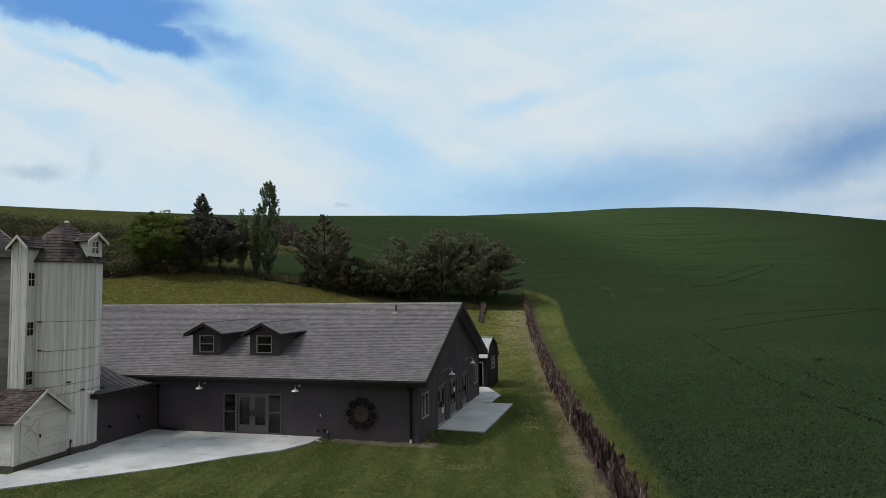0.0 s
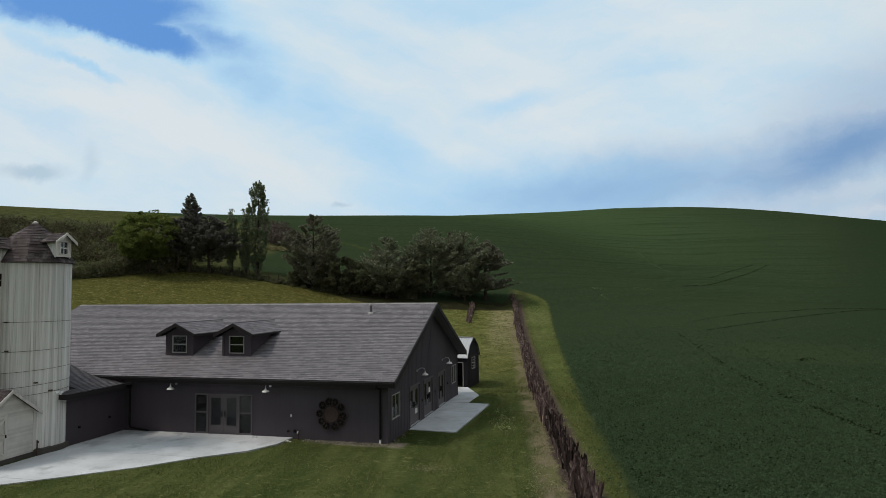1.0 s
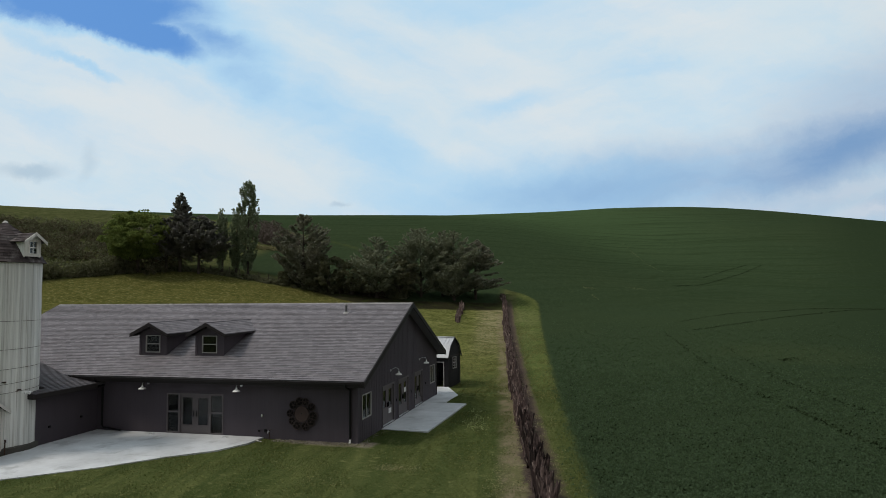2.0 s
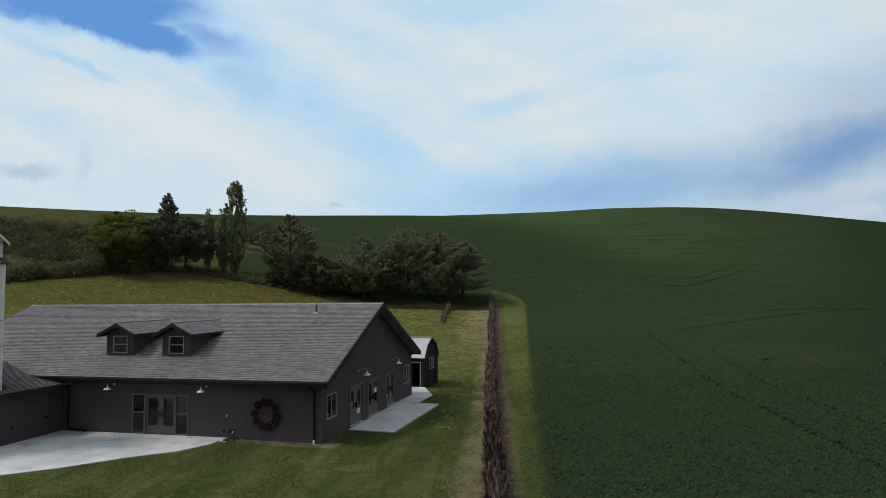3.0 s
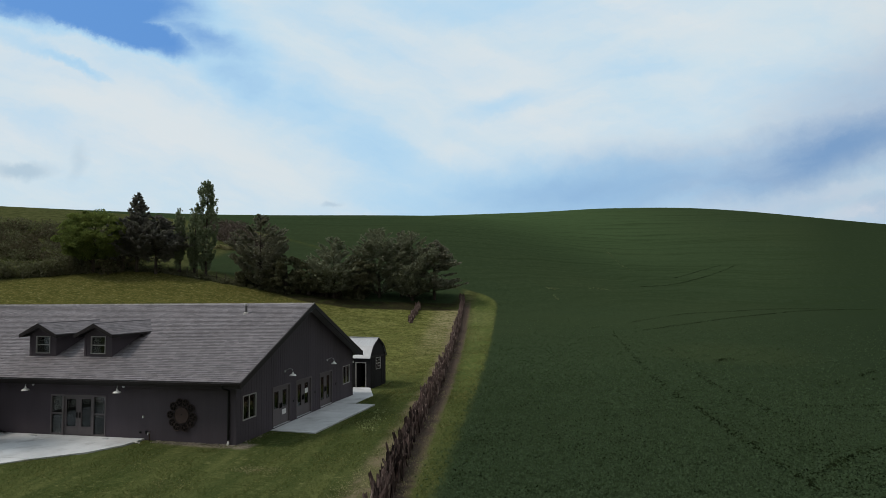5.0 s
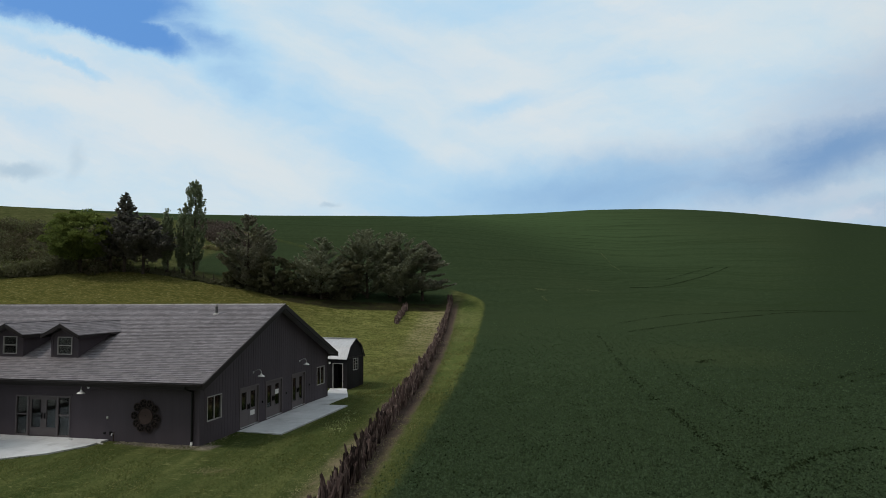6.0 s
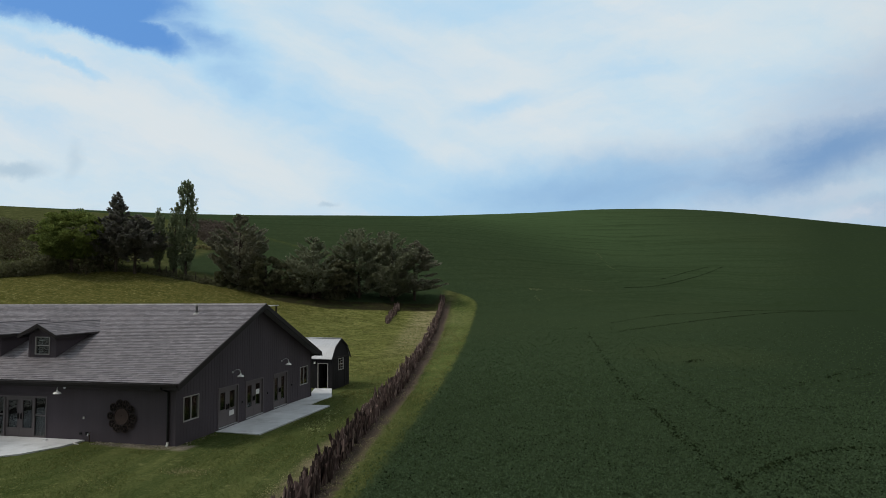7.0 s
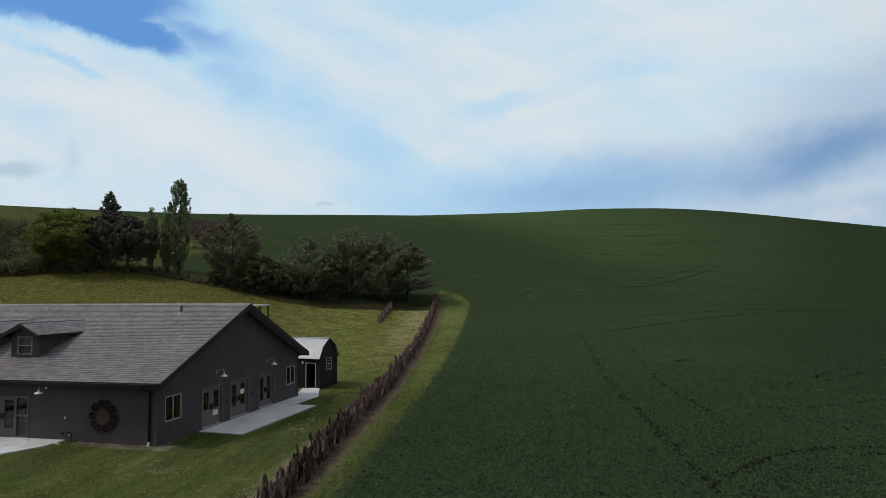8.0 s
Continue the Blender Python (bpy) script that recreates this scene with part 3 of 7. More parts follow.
def inset(outline, d):
    c = Vector((sum(p[0] for p in outline) / len(outline), sum(p[1] for p in outline) / len(outline)))
    return [tuple(Vector(p) + (c - Vector(p)).normalized() * d) for p in outline]


FRONT_PANELS = [
    [(-5.12, -0.02), (-10.3, -0.02), (-10.3, -4.6), (-7.45, -4.6), (-5.9, -3.08), (-5.21, -1.47)],
    [(-10.31, -0.02), (-15.3, -0.02), (-15.3, -4.6), (-10.31, -4.6)],
    [(-7.46, -4.61), (-15.1, -4.61), (-15.1, -9.2), (-11.75, -9.2), (-11.13, -8.65), (-9.1, -6.72)],
    [(-11.76, -9.21), (-18.0, -9.21), (-18.0, -13.5), (-16.4, -13.5), (-13.6, -10.91)],
]
make_paving("front_patio", "pale grey poured concrete patio with control joints", [inset(p, 0.008) for p in FRONT_PANELS], 0.036, 0.3)
SIDE_PANELS = [
    [(0.02, 3.55), (2.7, 3.4), (2.8, 6.4), (0.02, 6.5)],
    [(0.02, 6.51), (2.8, 6.41), (2.9, 9.4), (0.02, 9.5)],
    [(0.02, 9.51), (2.9, 9.41), (3.0, 12.45), (0.02, 12.6)],
]
side = make_paving("side_patio", "pale grey concrete walk along the gable wall", [inset(p, 0.008) for p in SIDE_PANELS], -0.09, 0.3)

WALK = [(0.02, 12.61), (1.5, 12.56), (1.6, 16.2), (-0.08, 20.4), (-1.5, 20.4), (-0.3, 16.4), (0.02, 16.25)]
part("concrete_panel", slab([(x, y, -0.075 - 0.014 * (y - 12.6) - 0.3) for x, y in WALK], (0, 0, 0.3)), CONCRETE, side)


# near-black colours that stand in for shade between the crop plants
GAP_SHADE = material("gap_shade", (0.013, 0.019, 0.008), 0.3, 2.0, 1.0, spec=0.0)
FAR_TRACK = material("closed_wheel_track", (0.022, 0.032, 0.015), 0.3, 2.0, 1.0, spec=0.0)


def speck_mesh(name, label, category, x, y, size, mat, lift, rng):
    """Small upright specks, each a ragged quad, at the given places."""
    k = len(x)
    p = np.stack([x, y, heights(x, y) + lift], 1)
    s = size * rng.uniform(0.5, 1.3, size=(k, 1))
    turn = rng.normal(size=k) * 0.6
    a = np.stack([np.cos(turn), np.sin(turn), rng.normal(size=k) * 0.3], 1) * s
    b = np.stack([rng.normal(size=k) * 0.35, rng.normal(size=k) * 0.5 + 0.5, np.full(k, 0.75)], 1) * s * rng.uniform(0.5, 1.0, size=(k, 1))
    me = quads_mesh(name, np.stack([p - a, p - b, p + a * 0.8, p + b], 1), mat)
    return tagged(new(name, me), label, category, kind="stuff")


def track_line(points, spacing):
    pts = [Vector(p) for p in points]
    line = []
    for a, b, c, d in zip([pts[0]] + pts, pts, pts[1:], pts[2:] + [pts[-1]]):
        k = max(2, int((c - b).length / spacing))
        for i in range(k):
            t = i / k
            line.append(0.5 * ((2 * b) + (c - a) * t + (2 * a - 5 * b + 4 * c - d) * t * t + (3 * b - a - 3 * c + d) * t ** 3))
    return line


def wheel_track(points, width, seed, many, far=False):
    """A wheel track closing over: broken rows of dark specks that paint the shade where the crop was parted."""
    rng = np.random.default_rng(seed)
    line = track_line(points, 0.5)
    xs, ys = [], []
    for p, q in zip(line, line[1:]):
        gap = noise.noise((p.x * 0.35, p.y * 0.35, seed)) - (0.0 if far else 0.005 * max(0.0, p.y - 10))
        n = rng.poisson(many * (5.0 if far else 2.2) * max(0.0, 0.75 + (0.9 if far else 1.6) * gap))
        u = rng.random(n)
        xs.append(p.x + (q - p).x * u + rng.normal(size=n) * width)
        ys.append(p.y + (q - p).y * u + rng.normal(size=n) * width)
    speck_mesh("wheel_track", "faint tractor track closing over in the crop", "track", np.concatenate(xs), np.concatenate(ys), 0.075 if far else 0.075, FAR_TRACK if far else GAP_SHADE, 0.1 if far else 0.15, rng)


NEAR_TRACKS = [
    ([(19.6, 59.2), (21.1, 45.5), (21.9, 35.3), (23.3, 20.1), (23.9, 15.1), (24.4, 8.6), (24.8, 4.3), (25.3, 0.0), (25.6, -3.0)], 0.17, 1, 2.0),
    ([(25.5, 48.0), (26.6, 31.5), (28.0, 21.2), (28.5, 14.7), (28.9, 6.6)], 0.17, 2, 1.3),
    ([(26.2, 0.1), (26.9, 1.3), (28.1, 3.3), (29.4, 4.7), (31.1, 6.3), (32.7, 7.4), (37.0, 8.6)], 0.14, 7, 3.4),
    ([(35.4, 29.7), (38.5, 34.5), (41.4, 37.8), (45.2, 41.9)], 0.16, 8, 3.2),
    ([(41.0, 35.3), (43.1, 37.3), (46.0, 40.3)], 0.14, 10, 4.0),
    ([(30.0, 19.6), (33.9, 21.0), (36.0, 22.0), (38.4, 24.0), (42.5, 28.3)], 0.2, 9, 1.1),
    ([(29.3, 41.0), (30.0, 41.8), (31.4, 43.0)], 0.25, 14, 6.0),
    ([(32.6, 5.6), (33.9, 6.3), (36.0, 7.0)], 0.14, 11, 3.0),
]
FAR_TRACKS = [
    ([(27.8, 124.4), (35.1, 139.2), (45.0, 165.2), (54.0, 184.0), (63.1, 202.4)], 0.22, 4, 2.2),
    ([(39.7, 164.5), (49.6, 187.8), (58.7, 202.3)], 0.22, 3, 2.2),
    ([(23.0, 68.0), (27.6, 73.0), (32.1, 77.2), (38.4, 80.7), (45.8, 88.3), (70.0, 112.0)], 0.16, 5, 2.0),
    ([(23.8, 60.6), (30.0, 65.9), (34.3, 69.7), (39.7, 74.7), (46.0, 81.7), (61.2, 102.4)], 0.16, 6, 2.2),
]
for points, width, seed, many in NEAR_TRACKS:
    wheel_track(points, width, seed, many)
for points, width, seed, many in FAR_TRACKS:
    wheel_track(points, width, seed, many, True)


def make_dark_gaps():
    """Dark specks that paint the shade seen in the gaps of the near crop, in drifts."""
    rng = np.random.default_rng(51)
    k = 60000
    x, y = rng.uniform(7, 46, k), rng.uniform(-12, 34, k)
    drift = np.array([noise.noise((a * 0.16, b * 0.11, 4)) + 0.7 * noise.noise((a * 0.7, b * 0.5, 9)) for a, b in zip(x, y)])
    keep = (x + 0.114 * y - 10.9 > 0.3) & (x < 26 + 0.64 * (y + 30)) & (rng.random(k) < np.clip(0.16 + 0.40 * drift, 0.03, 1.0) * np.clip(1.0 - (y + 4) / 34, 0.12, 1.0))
    speck_mesh("crop_plants", "dark specks painting the shade in the gaps of the crop", "crop", x[keep], y[keep], 0.05, GAP_SHADE, 0.145, rng)
    # pale dry marks in the field and up the hill
    xs, ys = [], []
    for (ax, ay), (bx2, by2), many, wide in (((9.3, 99.0), (10.2, 99.6), 40, 0.5), ((10.3, 92.5), (11.6, 87.0), 22, 0.12), ((17.5, 107.0), (20.0, 108.0), 30, 0.6), ((20.6, 250.0), (23.5, 212.0), 16, 0.3), ((23.2, 215.0), (24.4, 203.0), 50, 0.3), ((24.4, 200.0), (26.2, 180.0), 30, 0.3), ((26.2, 180.0), (29.0, 164.6), 20, 0.3)):
        u = rng.random(many)
        xs.append(ax + (bx2 - ax) * u + rng.normal(size=many) * wide)
        ys.append(ay + (by2 - ay) * u + rng.normal(size=many) * wide)
    speck_mesh("dry_stalks", "pale dry stalks in the green crop", "crop", np.concatenate(xs), np.concatenate(ys), 0.13, DRY_STALK, 0.12, rng)


DRY_STALK = material("dry_stalk", (0.105, 0.125, 0.06), 0.2, 2.0, 0.95, spec=0.0)
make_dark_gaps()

# ---- the charcoal hall ----
X0, X1, Y0, Y1 = -25.0, 0.0, 0.0, 16.2
EAVE_Y, EAVE_Z, RIDGE_Y, RIDGE_Z = -0.6, 3.03, 8.1, 6.72
PITCH = (RIDGE_Z - EAVE_Z) / (RIDGE_Y - EAVE_Y)
ROOF_X0, ROOF_X1 = -25.6, 0.55
FRONT_DOOR = (-10.84, -7.46, 0.03, 2.13)
SIDE_DOORS = [(3.80, 5.95), (6.76, 8.93), (10.25, 12.30)]
SIDE_WINDOWS = [(0.62, 1.97, 0.95, 2.20), (14.28, 15.62, 0.88, 2.16)]


def roof_z(y):
    return EAVE_Z + PITCH * (y - EAVE_Y if y < RIDGE_Y else 2 * RIDGE_Y - EAVE_Y - y)


def shingle_quads(length, courses, exposure, tab, skip, rng):
    """Loose quads for courses of tabs on a flat slope: x along the eave, y up the slope, z out of it."""
    out = []
    for c in range(courses):
        x = -(0.5 if c % 2 else 0.0) * tab - 0.04 * rng.random()
        while x < length:
            w = tab * rng.uniform(0.94, 1.06)
            a, b = max(x, 0.0) + 0.004, min(x + w, length) - 0.004
            if b > a and not skip(c, a, b):
                s, lift, low = c * exposure, rng.uniform(0.020, 0.026), rng.uniform(-0.004, 0.004)
                out.append(((a, s + low, lift), (b, s + low, lift), (b, s + exposure + 0.03, 0.004), (a, s + exposure + 0.03, 0.004)))
                out.append(((a, s + low, 0.0), (b, s + low, 0.0), (b, s + low, lift), (a, s + low, lift)))
            x += w
    return np.array(out)


def on_slope(corners, origin, along, up):
    along, up = Vector(along).normalized(), Vector(up).normalized()
    m = np.array([along, up, along.cross(up)])
    return corners @ m + np.array(origin)


def make_hall():
    hall = thing("hall_building", "long charcoal board-and-batten hall with grey shingle roof", "building")
    t = 0.2
    bm = bmesh.new()
    pierced(bm, X0, X1, -0.45, 2.9, [FRONT_DOOR], along_x(Y0, Y0 + t))
    front = part("wall", bm, WALL, hall)
    bm = bmesh.new()
    holes = [(a, b, -0.04, 2.16) for a, b in SIDE_DOORS] + SIDE_WINDOWS
    pierced(bm, Y0 + t, Y1 - t, -0.45, 2.9, holes, along_y(X1 - t, X1))
    gable = part("wall", bm, WALL, hall)
    bm = bmesh.new()
    prism(bm, [(X1 - t, Y0, 2.9), (X1 - t, Y1, 2.9), (X1 - t, Y1, roof_z(Y1) - 0.22), (X1 - t, RIDGE_Y, RIDGE_Z - 0.22), (X1 - t, Y0, roof_z(Y0) - 0.22)], (t, 0, 0))
    part("gable_peak", bm, WALL, hall)
    bm = bmesh.new()
    box(bm, X0, X0 + t, Y0 + t, Y1 - t, -0.45, 2.9)
    part("wall", bm, WALL, hall)
    bm = bmesh.new()
    prism(bm, [(X0, Y0, 2.9), (X0, Y1, 2.9), (X0, Y1, roof_z(Y1) - 0.22), (X0, RIDGE_Y, RIDGE_Z - 0.22), (X0, Y0, roof_z(Y0) - 0.22)], (t, 0, 0))
    part("gable_peak", bm, WALL, hall)
    part("wall", bx(X0, X1, Y1 - t, Y1, -0.45, 2.9), WALL, hall)
    part("floor_slab", bx(X0 + t, X1 - t, Y0 + t, Y1 - t, -0.3, 0.02), INSIDE, hall)
    part("inner_ceiling", bx(X0 + t, X1 - t, Y0 + t, Y1 - t, 2.92, 3.0), INSIDE, hall)
    part("inner_partition", bx(X0 + t, X1 - 3.5, 4.5, 4.6, 0.02, 2.9), INSIDE, hall)
    # battens on the gable
    y = 0.42
    while y < Y1:
        top = roof_z(y) - 0.24
        spans = [(-0.4, top)]
        for h in holes:
            if h[0] - 0.12 < y < h[1] + 0.12:
                spans = [s for a, b in spans for s in ((a, h[2] - 0.08), (h[3] + 0.08, b)) if s[1] > s[0] + 0.02]
        for a, b in spans:
            part("batten", bx(X1, X1 + 0.006, y - 0.011, y + 0.011, a, b), WALL, gable)
        y += 0.27
    part("corner_board", bx(X1 - 0.11, X1 + 0.024, Y0 - 0.024, Y0 + 0.11, -0.42, 2.76), WALL, hall)
    part("corner_board", bx(X1 - 0.02, X1 + 0.024, Y1 - 0.11, Y1 + 0.024, -0.42, 3.0), TRIM, hall)
    # roof slopes
    dz = Vector((0, 0, -0.2))
    for sign in (1, -1):
        def ry(y):
            return y if sign > 0 else 2 * RIDGE_Y - y
        a, b = Vector((ROOF_X0, ry(EAVE_Y), EAVE_Z)), Vector((ROOF_X0, RIDGE_Y, RIDGE_Z))
        deck = part("roof", slab([a, b, b + dz, a + dz], (ROOF_X1 - ROOF_X0, 0, 0)), ROOF_DECK if sign > 0 else SHINGLE, hall, "grey asphalt shingle roof slope")
        part("soffit", bx(X0, X1, *sorted((ry(EAVE_Y + 0.02), ry(-0.03))), 2.74, 2.78), TRIM, hall)
        part("fascia", bx(ROOF_X0, ROOF_X1, *sorted((ry(EAVE_Y - 0.03), ry(EAVE_Y))), 2.74, EAVE_Z - 0.01), TRIM, hall)
        # barge boards on both gable ends
        for x in (ROOF_X1, ROOF_X0 - 0.05):
            p, q = Vector((x, ry(EAVE_Y - 0.03), EAVE_Z - 0.01)), Vector((x, RIDGE_Y, RIDGE_Z + 0.01))
            h = Vector((0, 0, -0.30))
            part("barge_board", slab([p, q, q + h, p + h], (0.05, 0, 0)), TRIM, hall)
        if sign > 0:
            slope = Vector((0, 1, PITCH)).normalized()
            long = math.hypot(RIDGE_Y - EAVE_Y, RIDGE_Z - EAVE_Z)
            rng = random.Random(3)
            exposure, tab = 0.18, 0.33
            courses = int(long / exposure)
            corner = ROOF_X1 - ROOF_X0 - 7.13
            q = shingle_quads(ROOF_X1 - ROOF_X0, courses, exposure, tab, lambda c, s, e: c < 13 and s > corner, rng)
            q = on_slope(q, (ROOF_X0, EAVE_Y - 0.02, EAVE_Z + 0.003), (1, 0, 0), slope)
            part("shingles", quads_mesh("shingles", q, SHINGLE, BUTT), SHINGLE, deck, kind="stuff")
            singles = []
            for c in range(13):
                x = corner - (0.165 if c % 2 else 0.0)
                while x < ROOF_X1 - ROOF_X0 - 0.02:
                    singles.append((x, min(tab, ROOF_X1 - ROOF_X0 - x), c * exposure))
                    x += tab
            bm = bmesh.new()
            vs = box(bm, 0.007, tab - 0.007, 0.0, exposure + 0.03, 0.0, 0.025)
            for v in vs:
                if v.co.y > 0.1 and v.co.z > 0.01:
                    v.co.z = 0.005
            tab_mesh = mesh_of(bm, SHINGLE_ONE)
            tab_mesh.materials.append(BUTT)
            for face in tab_mesh.polygons:
                face.material_index = 1 if face.normal.y < -0.5 else 0
            turn = Matrix((Vector((1, 0, 0)), slope, Vector((1, 0, 0)).cross(slope))).transposed().to_4x4()
            LATE.append((tab_mesh, deck, [Matrix.Translation((ROOF_X0 + x, EAVE_Y - 0.02 + slope.y * s, EAVE_Z + 0.003 + slope.z * s)) @ turn @ Matrix.Diagonal((w / tab, 1, rng.uniform(0.92, 1.08), 1)) for x, w, s in singles]))
    bm = bmesh.new()
    x = ROOF_X0
    while x < ROOF_X1 - 0.05:
        prism(bm, [(x, RIDGE_Y - 0.15, RIDGE_Z - 0.045), (x, RIDGE_Y, RIDGE_Z + 0.03), (x, RIDGE_Y + 0.15, RIDGE_Z - 0.045)], (0.17, 0, 0))
        box(bm, x + 0.12, x + 0.19, RIDGE_Y - 0.05, RIDGE_Y + 0.05, RIDGE_Z + 0.0, RIDGE_Z + 0.045)
        x += 0.2
    part("ridge_cap", bm, RIDGE, hall, "pale weathered ridge cap shingles")
    # gutters with downpipes
    bm = bmesh.new()
    prism(bm, [(ROOF_X0, EAVE_Y - 0.15, 3.0), (ROOF_X0, EAVE_Y - 0.032, 3.0), (ROOF_X0, EAVE_Y - 0.032, 2.87), (ROOF_X0, EAVE_Y - 0.12, 2.88)], (ROOF_X1 - ROOF_X0 - 0.06, 0, 0))
    part("gutter", bm, TRIM, hall)
    for x, low in ((-0.38, 0.12), (-14.85, 0.3)):
        pipe = part("downpipe", bar([(x, EAVE_Y - 0.09, 2.9), (x, EAVE_Y - 0.09, 2.8), (x, -0.06, 2.55), (x, -0.06, low)], 0.055, 8), BLACK_METAL, hall)
        if x > -1:
            part("white_outlet", bar([(x, -0.06, 0.12), (x, -0.07, -0.02), (x, -0.16, -0.06)], 0.055, 8), LAMP_WHITE, pipe, "white plastic downpipe outlet")
        else:
            part("pipe_elbow", bar([(x, -0.06, 0.3), (x + 0.1, -0.09, 0.2), (x + 1.25, -0.14, 0.08)], 0.045, 8), BLACK_METAL, pipe)
    pipe = part("vent_pipe", bar([(-3.3, 6.75, roof_z(6.75) - 0.05), (-3.3, 6.75, roof_z(6.75) + 0.50)], 0.075, 12), VENT_GREY, hall)
    bm = bmesh.new()
    lathe(bm, [(0.06, 0.46), (0.085, 0.47), (0.10, 0.55), (0.05, 0.62)], (-3.3, 6.75, roof_z(6.75)), 12)
    part("vent_cap", bm, PALE_FRAME, pipe)
    bm = bmesh.new()
    lathe(bm, [(0.2, -0.05), (0.16, 0.05), (0.08, 0.09)], (-3.3, 6.73, roof_z(6.73)), 12)
    part("vent_flashing", bm, PALE_FRAME, pipe)
    for cx in (-9.32, -12.93):
        make_dormer(hall, cx)
    bm = bmesh.new()
    rng = random.Random(8)
    for i in range(700):
        x, y = rng.uniform(-4.4, 0.9), rng.uniform(-0.55, -0.02)
        if x > 0.05:
            y = rng.uniform(-0.4, 3.0) if x < 0.45 else rng.uniform(-0.5, 0.2)
        s = rng.uniform(0.008, 0.022)
        z = height(x, y) + 0.03
        box(bm, x - s, x + s, y - s, y + s * 0.7, z - s, z + s * 0.6, Matrix.Translation((x, y, z)) @ Euler((rng.random(), rng.random(), rng.random() * 6)).to_matrix().to_4x4() @ Matrix.Translation((-x, -y, -z)))
    tagged(new("gravel_strip", mesh_of(bm, GRAVEL_MAT)), "pale gravel and bare soil along the wall foot", "gravel", kind="stuff")


def make_window(frame_mesh_parent, axis, u0, u1, z0, z1, face, depth, sash="side", mat=None, bars=0, w=0.045):
    """Frame, bars and pane of one window. axis 'x': the wall runs along x and faces -y; 'y': along y and faces +x."""
    mat = mat or PALE_FRAME

    def b(ua, ub, za, zb, d0, d1):
        return (ua, ub, face + d0, face + d1, za, zb) if axis == "x" else (face - d1, face - d0, ua, ub, za, zb)
    bm = bmesh.new()
    for a in ((u0, u1, z0, z0 + w), (u0, u1, z1 - w, z1), (u0, u0 + w, z0 + w, z1 - w), (u1 - w, u1, z0 + w, z1 - w)):
        box(bm, *b(*a, -0.03, depth))
    fr = part("window_frame", bm, mat, frame_mesh_parent)
    um, zm = (u0 + u1) / 2, (z0 + z1) / 2
    if sash == "side":
        part("sash_bar", bx(*b(um - w * 0.55, um + w * 0.55, z0 + w, z1 - w, -0.012, 0.03)), mat, fr)
    else:
        part("sash_bar", bx(*b(u0 + w, u1 - w, zm - w * 0.55, zm + w * 0.55, -0.012, 0.03)), mat, fr)
    if bars:
        part("muntin", bx(*b(um - w * 0.27, um + w * 0.27, z0 + w, z1 - w, -0.004, 0.02)), mat, fr)
    pane = part("pane", bx(*b(u0 + w, u1 - w, z0 + w, z1 - w, 0.04, 0.05)), GLASS, fr)
    pane.visible_shadow = False
    return fr


